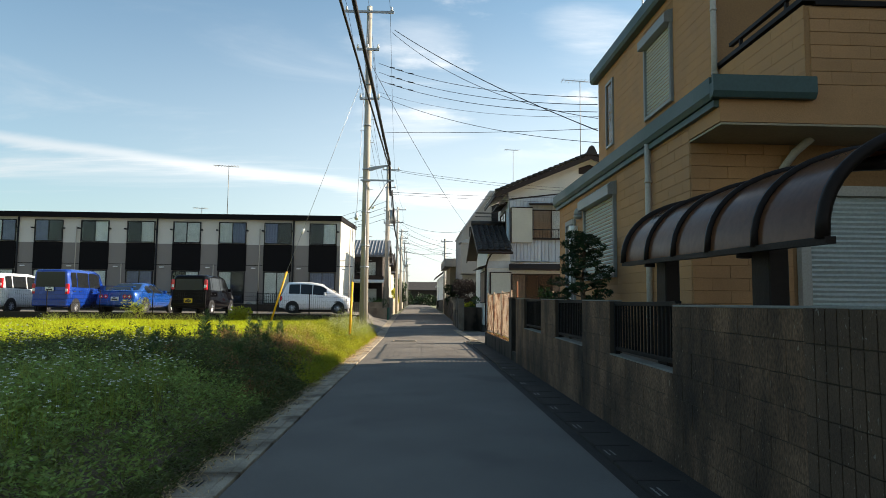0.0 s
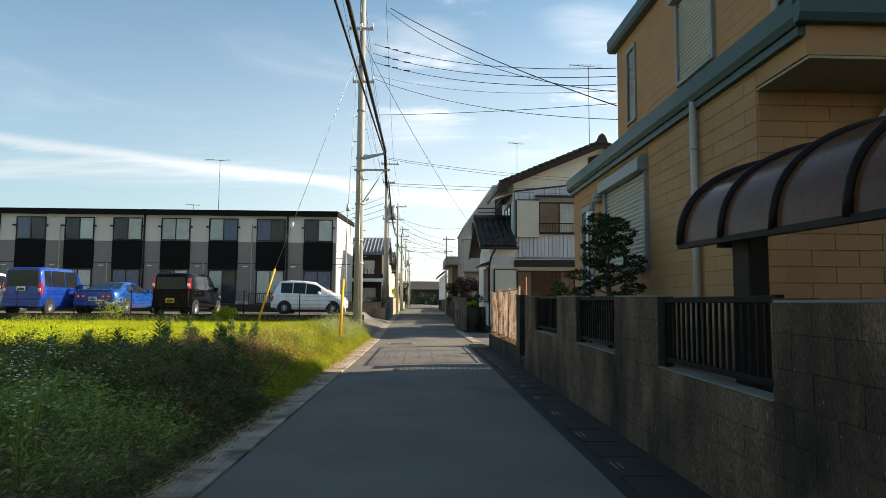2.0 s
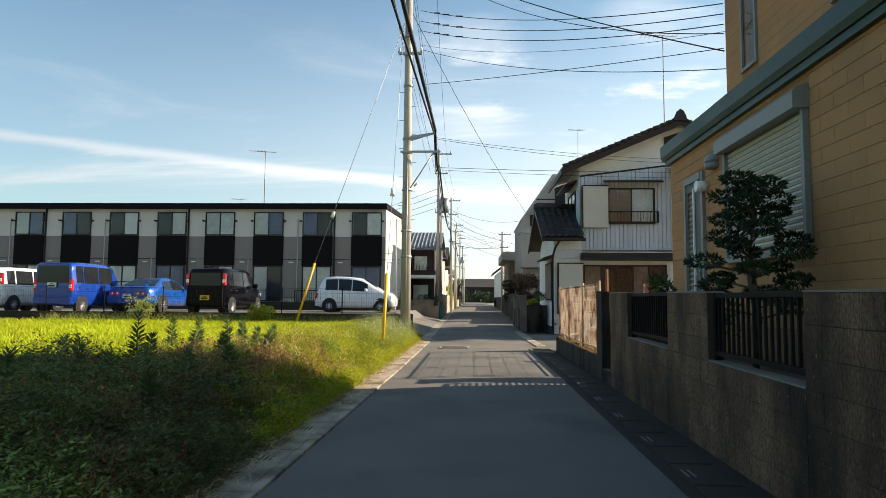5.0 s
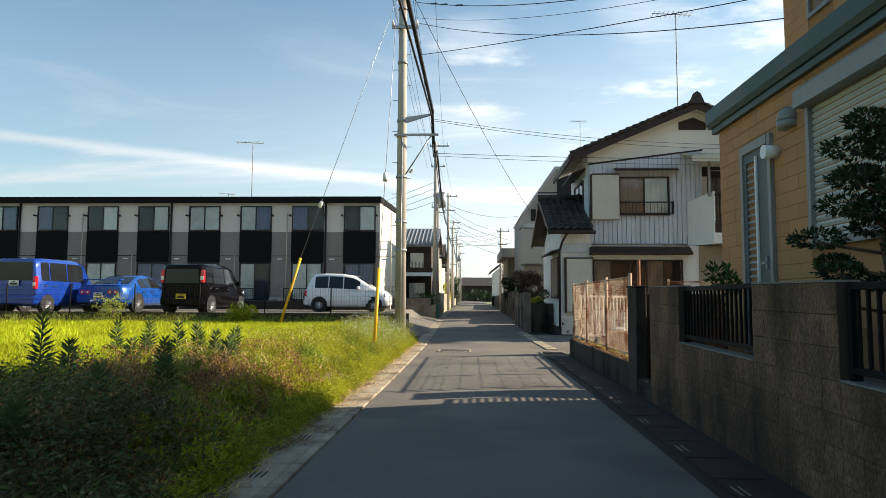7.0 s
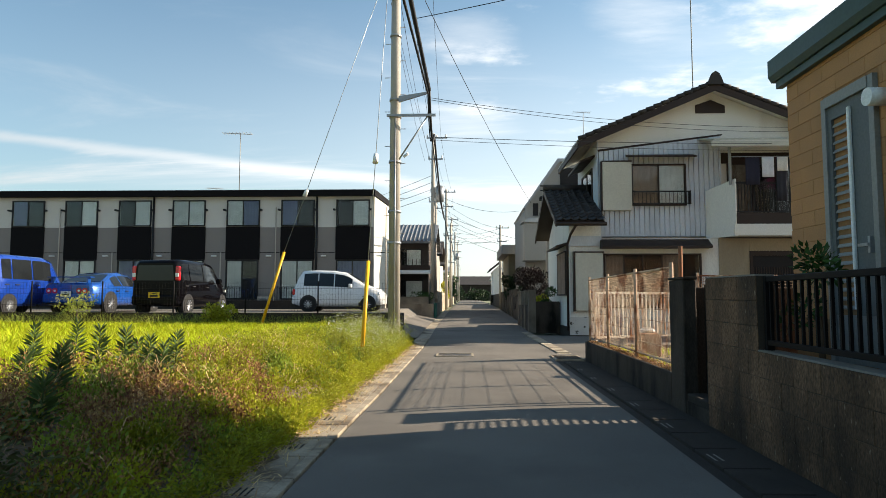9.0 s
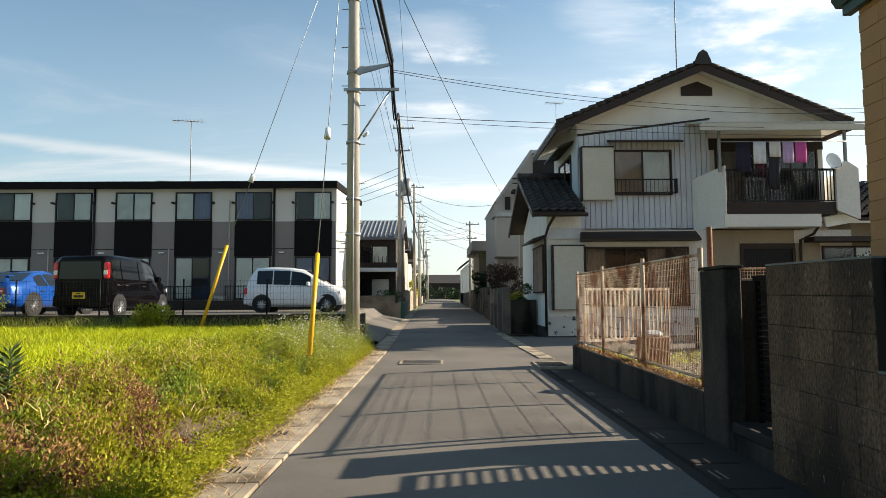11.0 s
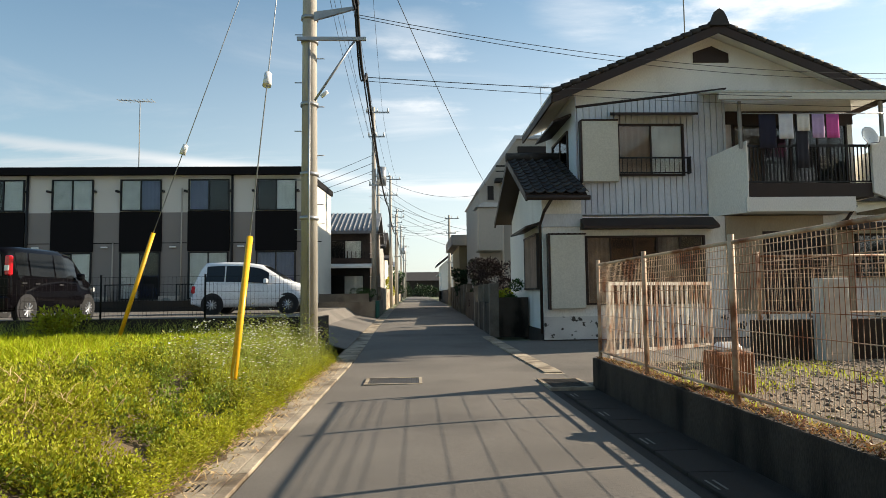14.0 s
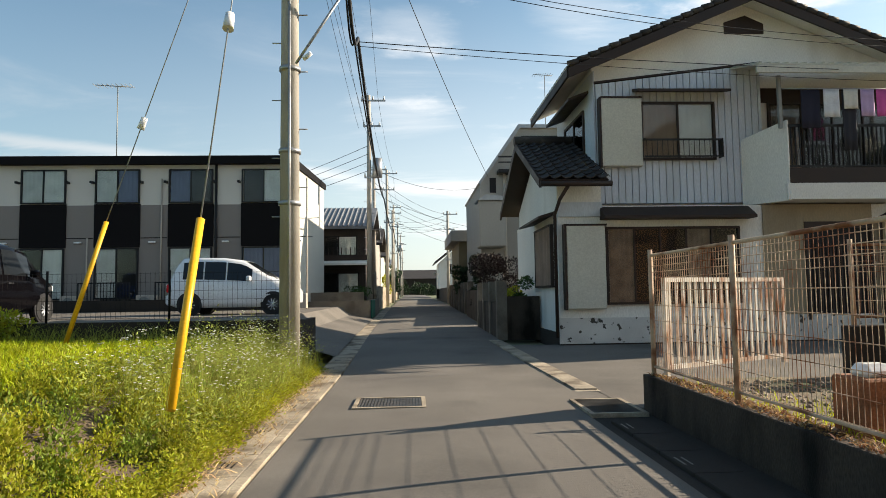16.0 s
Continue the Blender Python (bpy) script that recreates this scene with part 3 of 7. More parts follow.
def siding_x(x, y0, y1, z0, z1, opens, joined=None):
    """Embossed siding blocks on a face that looks toward -x."""
    h, w = 0.152, 0.455
    for r in range(int((z1 - z0) / h + 0.99)):
        za, zb = z0 + h * r, min(z1, z0 + h * (r + 1))
        if zb - za < 0.05:
            continue
        y = y0 - (w / 2 if r % 2 else 0)
        while y < y1 - 0.02:
            segs = [(max(y, y0), min(y + w, y1))]
            for a, b, c, d in opens:
                if zb > c + 0.02 and za < d - 0.02:
                    out = []
                    for s, e in segs:
                        if e <= a or s >= b:
                            out.append((s, e))
                        else:
                            if s < a:
                                out.append((s, a))
                            if e > b:
                                out.append((b, e))
                    segs = out
            for s, e in segs:
                if e - s > 0.04 and joined is not None:
                    add_box(joined, x, x + 0.02, s + 0.0015, e - 0.0015, za + 0.002, zb - 0.002)
                elif e - s > 0.04:
                    piece("siding_block", (0.02, round(e - s, 2) - 0.003, round(zb - za, 3) - 0.004), (x + 0.01, (s + e) / 2, (za + zb) / 2), "tan", yw, 0.004)
            y += w


def siding_y(y, x0, x1, z0, z1):
    h, w = 0.152, 0.455
    for r in range(int((z1 - z0) / h + 0.99)):
        za, zb = z0 + h * r, min(z1, z0 + h * (r + 1))
        x = x0 - (w / 2 if r % 2 else 0)
        while x < x1 - 0.02:
            s, e = max(x, x0), min(x + w, x1)
            if e - s > 0.04 and zb - za > 0.05:
                piece("siding_block", (round(e - s, 2) - 0.003, 0.02, round(zb - za, 3) - 0.004), ((s + e) / 2, y + 0.01, (za + zb) / 2), "tan", yw, 0.004)
            x += w


def gutter_run(poly, axis, a, b):
    return prism(poly, axis, a, b)


# lower eave: fascia with a gutter on it, along the west side and round the porch
prof = [(3.18, 3.61), (3.215, 3.55), (3.32, 3.55), (3.32, 3.71), (3.225, 3.71), (3.225, 3.79), (3.18, 3.79)]
part("eave", prism(prof, "y", 6.862, 15.15), "teal", yh, "dull green eave with a gutter")
part("fascia", box(3.24, 3.31, 6.9, 15.1, 3.47, 3.547), "teal", yh, "dull green board under the gutter")
prof_f = [(6.76, 3.61), (6.795, 3.55), (6.86, 3.55), (6.86, 3.71), (6.805, 3.71), (6.805, 3.79), (6.76, 3.79)]
part("eave", prism(prof_f, "x", 3.18, 4.34), "teal", yh, "dull green eave with a gutter")
part("lean_to_roof", prism([(3.23, 3.72), (UX + 0.01, 3.76), (UX + 0.01, 3.6), (3.23, 3.6)], "y", 6.86, 15.12), "grey_metal", yh)
prof_u = [(4.13, 6.68), (4.17, 6.62), (4.32, 6.62), (4.32, 6.80), (4.18, 6.80), (4.18, 6.88), (4.13, 6.88)]
part("eave", prism(prof_u, "y", 8.7, 15.35), "teal", yh, "dull green eave with a gutter")
part("roof", prism([(4.18, 6.82), (11.3, 6.82), (11.3, 6.9), (7.6, 7.9)], "y", 8.7, 15.35), "grey_metal", yh)
part("parapet_cap", boxes([(UX - 0.03, UX + 0.12, 6.87, 9.0, 4.70, 4.76), (UX + 0.12, 11, 6.87, 7.02, 4.66, 4.72)]), "bronze_metal", yh)
part("handrail", boxes([(UX + 0.02, UX + 0.08, 7.05, 8.7, 4.90, 4.95), (UX + 0.03, UX + 0.07, 7.3, 7.34, 4.76, 4.90), (UX + 0.03, UX + 0.07, 8.4, 8.44, 4.76, 4.90)]), "bronze_metal", yh)


def roller_window(y0, y1, z0, z1, x):
    w = part("shuttered_window", boxes([(x - 0.05, x + 0.03, y0 - 0.06, y0, z0 - 0.06, z1), (x - 0.05, x + 0.03, y1, y1 + 0.06, z0 - 0.06, z1), (x - 0.06, x + 0.03, y0, y1, z0 - 0.06, z0)]), "grey_metal", yh)
    part("shutter_box", prism([(x - 0.15, z1), (x + 0.02, z1), (x + 0.02, z1 + 0.24), (x - 0.10, z1 + 0.21), (x - 0.15, z1 + 0.16)], "y", y0 - 0.08, y1 + 0.08), "grey_metal", w)
    n = int((z1 - z0) / 0.062)
    for k in range(n):
        a = z0 + (z1 - z0) * k / n
        b = z0 + (z1 - z0) * (k + 1) / n
        m = (a + b) / 2
        slats = bmesh.new()
        q = [slats.verts.new(p) for p in ((x + 0.01, y0, a), (x - 0.012, y0, m), (x + 0.01, y0, b), (x + 0.01, y1, a), (x - 0.012, y1, m), (x + 0.01, y1, b))]
        slats.faces.new((q[0], q[1], q[4], q[3]))
        slats.faces.new((q[1], q[2], q[5], q[4]))
        slats.faces.new((q[0], q[3], q[5], q[2]))
        part("shutter_slat", quiet(slats), "shutter", w)


roller_window(10.72, 12.62, 1.80, 3.12, HX)
roller_window(10.7, 11.9, 4.80, 6.12, UX)
nw = part("narrow_window", boxes([(UX - 0.03, UX + 0.03, 14.0, 14.05, 4.82, 6.34), (UX - 0.03, UX + 0.03, 14.49, 14.54, 4.82, 6.34), (UX - 0.03, UX + 0.03, 14.05, 14.49, 6.28, 6.34), (UX - 0.04, UX + 0.03, 14.05, 14.49, 4.82, 4.87)]), "grey_metal", yh)
part("pane", box(UX, UX + 0.01, 14.05, 14.49, 4.87, 6.28), "window_glass", nw)
part("blind", box(UX + 0.02, UX + 0.03, 14.05, 14.49, 4.87, 6.28), mat("blue_blind", (0.16, 0.24, 0.30), 0.5, var=0.1), nw)
# back door with a louvred light
dr = part("door", boxes([(HX - 0.04, HX + 0.03, 13.47, 13.54, 0.62, 3.08), (HX - 0.04, HX + 0.03, 14.2, 14.27, 0.62, 3.08), (HX - 0.05, HX + 0.03, 13.54, 14.2, 2.98, 3.08), (HX - 0.01, HX + 0.02, 13.54, 14.2, 0.62, 1.05)]), "grey_metal", yh)
M["door_paint"] = mat("door_paint", (0.115, 0.125, 0.125), 0.5, var=0.08, scale=2, bump=0.03)
part("door_leaf", boxes([(HX - 0.02, HX + 0.02, 13.54, 13.82, 1.05, 2.98), (HX - 0.02, HX + 0.02, 14.14, 14.2, 1.05, 2.98), (HX - 0.02, HX + 0.02, 13.82, 14.14, 2.86, 2.98)]), "door_paint", dr, "grey-green painted door leaf")
part("door_pane", box(HX + 0.008, HX + 0.014, 13.82, 14.14, 1.05, 2.86), "window_glass", dr)
part("door_back", box(HX + 0.016, HX + 0.03, 13.82, 14.14, 1.05, 2.86), "room_shade", dr)
for k in range(22):
    part("louvre", prism([(HX - 0.012, 1.10 + 0.08 * k), (HX + 0.004, 1.125 + 0.08 * k), (HX + 0.004, 1.135 + 0.08 * k), (HX - 0.012, 1.112 + 0.08 * k)], "y", 13.85, 14.14), "grey_metal", dr)
part("pull_bar", box(HX - 0.05, HX - 0.02, 13.815, 13.85, 1.1, 2.9, 0.006), "porcelain", dr, "long white pull bar")
part("door_handle", boxes([(HX - 0.075, HX - 0.05, 13.58, 13.72, 1.64, 1.665), (HX - 0.06, HX - 0.02, 13.57, 13.60, 1.58, 1.72)]), "galv", dr)
for x, z0, z1 in ((HX - 0.06, 0.6, 3.56), (UX - 0.06, 4.1, 6.46)):
    dp = part("downpipe", tube((x, 8.98, z0), (x, 8.98, z1), 0.042, seg=12), "pipe", yh, "pale plastic downpipe")
    for k in range(3):
        part("bracket", tube((x, 8.98, z0 + 0.5 + k * 0.95), (x, 8.98, z0 + 0.53 + k * 0.95), 0.05, seg=12), "pipe", dp)


def hood(y, z, r=0.13):
    bm = bmesh.new()
    bmesh.ops.create_uvsphere(bm, u_segments=16, v_segments=10, radius=r)
    for v in bm.verts:
        v.co = Vector((HX - 0.02 + v.co.x * 0.9, y + v.co.y, z + (v.co.z if v.co.z > 0 else v.co.z * 0.35)))
    add_tube(bm, (HX - 0.02, y, z - 0.10), (HX - 0.02, y, z - 0.03), r * 0.9, r * 0.95, 16)
    return quiet(bm, True)


part("vent_hood", hood(13.05, 3.12), "grey_metal", yh)
part("wall_lamp", tube((HX - 0.16, 13.36, 2.84), (HX, 13.36, 2.84), 0.075, seg=16), "porcelain", yh, "round white wall lamp")
part("vent", tube((HX - 0.015, 12.9, 3.32), (HX, 12.9, 3.32), 0.05, seg=12), "brown_panel", yh)
pd = part("porch_pipe", pipe_path([(4.42, 7.62, 2.4), (4.42, 7.62, 2.95), (4.5, 7.5, 3.12), (4.62, 7.35, 3.26)], 0.05), "pipe", yh)
gs = part("garage_shutter", boxes([(4.72, 9.5, 7.66, 7.70, 0.6, 2.62), (4.6, 4.72, 7.6, 7.70, 0.6, 2.72), (4.72, 9.5, 7.58, 7.70, 2.62, 2.74)]), "pipe", yh)
sl = bmesh.new()
for k in range(34):
    z = 0.62 + 0.0588 * k
    q = [sl.verts.new(p) for p in ((4.72, 7.655, z), (4.72, 7.63, z + 0.03), (4.72, 7.655, z + 0.0588), (9.5, 7.655, z), (9.5, 7.63, z + 0.03), (9.5, 7.655, z + 0.0588))]
    sl.faces.new((q[0], q[1], q[4], q[3]))
    sl.faces.new((q[1], q[2], q[5], q[4]))
part("slat_curtain", quiet(sl), "shutter", gs)
# antenna mast on its roof edge
part("roof_mast", tube((5.2, 14.6, 6.7), (5.2, 14.6, 9.6), 0.02), "galv", yh)

# ---- arched polycarbonate canopy ----
cn = thing("cycle_canopy", (2.45, 4.2, 0.6), "arched canopy of smoked brown panels on dark posts", "canopy")
M["smoked"] = mat("smoked", (0.20, 0.085, 0.042), 0.2, var=0.1, scale=1.2, fine=20, bump=0.0, through_light=0.5, spec=0.35)


def arc(y, n=14, grow=0.0):
    """Quarter-ellipse section of the canopy from the low edge up and inward."""
    out = []
    for k in range(n + 1):
        a = math.pi / 2 * k / n
        out.append((3.24 - (1.03 + grow) * math.cos(a) ** 0.95, y, 1.72 - (6.85 - y) * 0.022 + (0.68 + grow) * math.sin(a) ** 0.85))
    return out


RIBS = (6.85, 6.16, 5.5, 4.83, 4.14, 3.42)
for a, b in zip(RIBS, RIBS[1:]):
    bm = bmesh.new()
    for g in (0.0, -0.006):
        ra, rb = [[bm.verts.new(p) for p in arc(y, grow=g)] for y in (a - 0.02, b + 0.02)]
        for k in range(14):
            f = bm.faces.new((ra[k], ra[k + 1], rb[k + 1], rb[k]))
            f.smooth = True
    part("panel", quiet(bm, True), "smoked", cn)
for i, y in enumerate(RIBS):
    part("rib", pipe_path([(x, y, z) for x, _, z in arc(y, grow=0.01)], 0.038 if i in (0, 5) else 0.028, 6), "bronze_metal", cn)
part("low_rail", prism([(3.38, 1.615), (6.89, 1.69), (6.89, 1.73), (3.38, 1.655)], "x", 2.19, 2.25), "bronze_metal", cn)
part("high_rail", prism([(3.38, 2.30), (6.89, 2.38), (6.89, 2.45), (3.38, 2.37)], "x", 3.22, 3.28), "bronze_metal", cn)
for y in (6.22, 4.38):
    part("post", box(2.36, 2.50, y - 0.12, y + 0.12, 0.6, 1.98, 0.01), "bronze_metal", cn)
    part("beam", pipe_path([(x + 0.04, y, z - 0.06) for x, _, z in arc(y)], 0.05, 6), "bronze_metal", cn)

# unseen plain house, added east of the lane to shade the near field
nb = thing("unseen_shade_house", (15.5, 1.5, -0.1), "unseen plain house added to cast shade over the near field", "house")
part("wall", box(13.1, 18.0, -8.0, 11.0, -0.15, 9.6), "tan_plaster", nb)
part("roof", prism([(12.7, 9.6), (18.4, 9.6), (15.5, 11.0)], "y", -8.3, 11.3), "roof_tile", nb)

# ---- white house ----
wh = thing("white_house", (8, 33, 0.3), "two-storey white house with grey-blue siding, brown trim and tiled gable roof", "house")
FY = 29.2
ww = part("wall", boxes([(4.12, 11.6, 29.4, 33, 3.1, 6.15), (3.1, 12.0, 28.84, 34.4, 0.2, 3.1)]), "white_plaster", wh)
RIDGE_X, RIDGE_Z, E_L, E_R = 7.8, 8.02, (3.43, 6.18), (12.24, 6.22)
part("gable_wall", prism([(4.12, 6.15), (11.6, 6.15), (11.6, 6.47), (RIDGE_X, 8.0), (4.12, 6.45)], "y", 29.4, 33), "white_plaster", ww)


def slope(x0, z0, x1, z1, y0, y1, th, name, material, parent):
    n = Vector((-(z1 - z0), 0, x1 - x0)).normalized()
    if n.z < 0:
        n = -n
    return part(name, prism([(x0, z0), (x1, z1), (x1 + n.x * th, z1 + n.z * th), (x0 + n.x * th, z0 + n.z * th)], "y", y0, y1), material, parent)


def tiled_slope(x0, z0, x1, z1, y0, y1, parent, pitch=0.27):
    """Rows of rounded pan tiles laid over a slope that falls along x."""
    d = Vector((x1 - x0, 0, z1 - z0))
    n = Vector((-d.z, 0, d.x)).normalized()
    if n.z < 0:
        n = -n
    bm = bmesh.new()
    y = y0
    rows = int(d.length / 0.28)
    while y < y1 - 0.01:
        for r in range(rows):
            a = Vector((x0, 0, z0)) + d * (r / rows) + n * 0.085
            b = Vector((x0, 0, z0)) + d * ((r + 1.05) / rows) + n * 0.06
            pts = []
            for base in (a, b):
                for u, hh in ((0.0, 0.0), (0.25, -0.02), (0.55, 0.0), (0.8, 0.045), (1.0, 0.0)):
                    pts.append(bm.verts.new((base.x + n.x * hh, y + u * pitch, base.z + n.z * hh)))
            for k in range(4):
                bm.faces.new((pts[k], pts[k + 1], pts[k + 6], pts[k + 5]))
        y += pitch
    return part("tile_field", quiet(bm), "roof_tile", parent)


for side, (ex, ez) in (("l", E_L), ("r", E_R)):
    rf = slope(ex, ez, RIDGE_X, RIDGE_Z, 28.85, 33.4, 0.10, "roof", "white_plaster", wh)
    tiled_slope(ex, ez, RIDGE_X, RIDGE_Z, 28.82, 33.4, rf)
    n = Vector((-(RIDGE_Z - ez), 0, RIDGE_X - ex)).normalized()
    part("bargeboard", prism([(ex, ez - 0.16), (RIDGE_X, RIDGE_Z - 0.16), (RIDGE_X, RIDGE_Z + 0.06), (ex, ez + 0.06)], "y", 28.80, 28.85), "brown_wood", rf)
    out_ = -1 if side == "l" else 1
    part("eave_board", box(ex + out_ * 0.03, ex - out_ * 0.02, 28.85, 33.4, ez - 0.13, ez + 0.12), "brown_wood", rf, "dark brown eave board")
    for k in range(18):
        c = Vector((ex, 28.84, ez)).lerp(Vector((RIDGE_X, 28.84, RIDGE_Z)), (k + 0.5) / 18)
        dirv = (Vector((RIDGE_X, 0, RIDGE_Z)) - Vector((ex, 0, ez))).normalized() * 0.13
        part("verge_tile", add_tube(bmesh.new(), c - dirv + Vector((0, 0, 0.16)), c + dirv + Vector((0, 0, 0.135)), 0.075, 0.065, 8), "roof_tile", rf)
ridge = part("ridge", tube((RIDGE_X, 28.8, RIDGE_Z + 0.18), (RIDGE_X, 33.4, RIDGE_Z + 0.18), 0.13, seg=10), "roof_tile", wh)
part("ridge_end", prism([(RIDGE_X - 0.26, RIDGE_Z + 0.02), (RIDGE_X + 0.26, RIDGE_Z + 0.02), (RIDGE_X + 0.2, RIDGE_Z + 0.2), (RIDGE_X + 0.12, RIDGE_Z + 0.38), (RIDGE_X, RIDGE_Z + 0.46), (RIDGE_X - 0.12, RIDGE_Z + 0.38), (RIDGE_X - 0.2, RIDGE_Z + 0.2)], "y", 28.73, 28.82), "roof_tile", ridge)
part("gable_vent", prism([(7.35, 7.28), (8.3, 7.28), (8.3, 7.52), (7.85, 7.72), (7.35, 7.55)], "y", 29.36, 29.4), "brown_wood", wh)
# upright siding boards of the upper front; their top edge rises to the right
xs = 4.14
while xs < 8.05:
    x2 = min(xs + 0.152, 8.05)
    t0 = 5.98 + (xs - 4.14) * 0.125
    part("siding_board", prism([(xs, 3.2), (x2 - 0.008, 3.2), (x2 - 0.008, t0 + 0.018), (xs, t0)], "y", FY - 0.025, 29.4), "siding", ww)
    xs += 0.16
part("siding_trim", prism([(4.1, 6.0), (8.1, 6.49), (8.1, 6.53), (4.1, 6.04)], "y", FY - 0.045, 29.4), "brown_wood", ww)
part("corner_wall", boxes([(4.09, 4.118, FY - 0.02, 33.0, 3.2, 6.3)]), "siding", ww)


def sash(name, x0, x1, z0, z1, y, parent, panes=2, back="curtain", frame="brown_wood", depth=0.08, fills=None):
    """A sliding window that looks toward -y: frame, panes and curtains behind."""
    f = 0.05
    rows = [(x0, x0 + f, y - depth, y, z0, z1), (x1 - f, x1, y - depth, y, z0, z1), (x0 + f, x1 - f, y - depth, y, z1 - f, z1), (x0 + f, x1 - f, y - depth - 0.01, y, z0, z0 + f)]
    w = (x1 - x0 - 2 * f) / panes
    bars_ = []
    for k in range(1, panes):
        c = x0 + f + w * k
        bars_.append((c - 0.02, c + 0.02, y - depth + 0.01, y, z0 + f, z1 - f))
    win = part(name, boxes(rows), frame, parent)
    for r in bars_:
        part("mullion", box(*r), frame, win)
    for k in range(panes):
        a, b = x0 + f + w * k, x0 + f + w * (k + 1)
        part("pane", box(a + 0.02, b - 0.02, y - 0.045, y - 0.04, z0 + f, z1 - f), "window_glass", win).visible_shadow = False
        kind = (fills or [back] * panes)[k]
        if kind == "room_shade":
            # flat sheet just behind the pane, coloured dark as an unlit interior
            part("dark_room", box(a + 0.02, b - 0.02, y - 0.014, y - 0.006, z0 + f, z1 - f), "room_shade", win)
        else:
            bm = bmesh.new()
            n = 14
            vs = []
            for i in range(n + 1):
                xx = a + 0.02 + (b - a - 0.04) * i / n
                yy = y - 0.018 + 0.009 * math.sin(i * 2.1 + k)
                vs.append((bm.verts.new((xx, yy, z0 + f)), bm.verts.new((xx, yy, z1 - f))))
            for (p0, p1), (q0, q1) in zip(vs, vs[1:]):
                bm.faces.new((p0, q0, q1, p1))
            part("curtain", quiet(bm, True), kind, win)
    return win


w1 = sash("window", 5.15, 6.9, 4.19, 5.55, FY - 0.03, wh, 2, fills=["curtain_warm", "curtain"])
part("window_hood", prism([(FY - 0.42, 5.70), (FY, 5.80), (FY, 5.88), (FY - 0.42, 5.76)], "x", 5.0, 7.15), "brown_wood", w1)
part("shutter_case", box(4.2, 5.14, FY - 0.22, FY - 0.03, 4.03, 5.6, 0.012), "cream", wh, "cream sheet-metal shutter case")
part("shutter_edge", boxes([(4.16, 4.198, FY - 0.23, FY - 0.03, 4.0, 5.62), (4.198, 5.15, FY - 0.23, FY - 0.03, 5.602, 5.64)]), "brown_wood", wh)
rail = part("window_rail", boxes([(5.15, 6.98, FY - 0.30, FY - 0.27, 4.60, 4.64), (5.15, 6.98, FY - 0.30, FY - 0.27, 4.22, 4.25), (5.15, 5.18, FY - 0.30, FY - 0.1, 4.62, 4.65), (6.95, 6.98, FY - 0.30, FY - 0.1, 4.22, 4.65)]), "frame_black", w1)
for k in range(15):
    part("bar", box(5.2 + 0.122 * k, 5.212 + 0.122 * k, FY - 0.29, FY - 0.278, 4.25, 4.60), "frame_black", rail)
# ground floor front
part("lower_eave", prism([(FY - 0.75, 2.84), (FY - 0.36, 3.08), (FY - 0.02, 3.12), (FY - 0.02, 2.98), (FY - 0.36, 2.78), (FY - 0.75, 2.78)], "x", 4.05, 7.45), "brown_wood", wh)
part("shutter_case", box(3.24, 4.1, 28.62, 28.83, 0.82, 2.64, 0.012), "cream", wh, "cream sheet-metal shutter case")
part("shutter_edge", boxes([(3.19, 3.236, 28.61, 28.835, 0.8, 2.68), (3.236, 4.14, 28.61, 28.835, 2.642, 2.68)]), "brown_wood", wh)
sash("window", 4.16, 7.2, 0.9, 2.62, 28.84, wh, 5, fills=["curtain_dim", "room_shade", "room_shade", "curtain_dim", "room_shade"], frame="brown_wood")
M["peeling"] = mat("peeling", (0.55, 0.53, 0.49), 0.85, var=0.1, scale=2, fine=50, bump=0.2, stain=(0.07, 0.06, 0.05), stain_scale=7.0, stain_cut=(0.6, 0.64))
part("foundation", box(3.08, 12.02, 28.78, 28.84, 0.06, 0.62), "peeling", wh, "white foundation with peeling paint")
part("plinth", boxes([(3.06, 12.04, 28.76, 28.84, -0.1, 0.056), (3.06, 3.1, 28.84, 34.4, -0.1, 0.3)]), "concrete_dark", wh)
part("lintel_board", box(3.1, 4.1, 28.79, 28.84, 2.86, 3.18), "siding", wh)
# entrance side: tiled porch with its gable toward the road
pr = part("porch_wall", prism([(28.86, 3.1), (34.0, 3.1), (34.0, 3.55), (31.3, 4.75), (28.86, 3.55)], "x", 3.1, 4.1), "white_plaster", wh)


def porch_slope(y0, z0, y1, z1, name):
    n = Vector((0, -(z1 - z0), y1 - y0)).normalized()
    if n.z < 0:
        n = -n
    return part(name, prism([(y0, z0), (y1, z1), (y1 + n.y * 0.08, z1 + n.z * 0.08), (y0 + n.y * 0.08, z0 + n.z * 0.08)], "x", 2.62, 4.09), "brown_wood", wh)


pf = porch_slope(28.25, 3.52, 31.3, 4.98, "porch_roof")
porch_slope(34.5, 3.52, 31.3, 4.98, "porch_roof_back")
tile = bmesh.new()
for u0, u1, hh0, hh1 in ((0, 0.25, 0, -0.02), (0.25, 0.55, -0.02, 0.0), (0.55, 0.8, 0.0, 0.05), (0.8, 1.0, 0.05, 0.0)):
    q = [tile.verts.new(p) for p in ((u0 * 0.26, 0, hh0), (u1 * 0.26, 0, hh1), (u1 * 0.26, 0.3, hh1 - 0.03), (u0 * 0.26, 0.3, hh0 - 0.03))]
    tile.faces.new(q)
    q2 = [tile.verts.new(p) for p in ((u0 * 0.26, 0, hh0 - 0.02), (u1 * 0.26, 0, hh1 - 0.02), (u1 * 0.26, 0, hh1), (u0 * 0.26, 0, hh0))]
    tile.faces.new(q2)
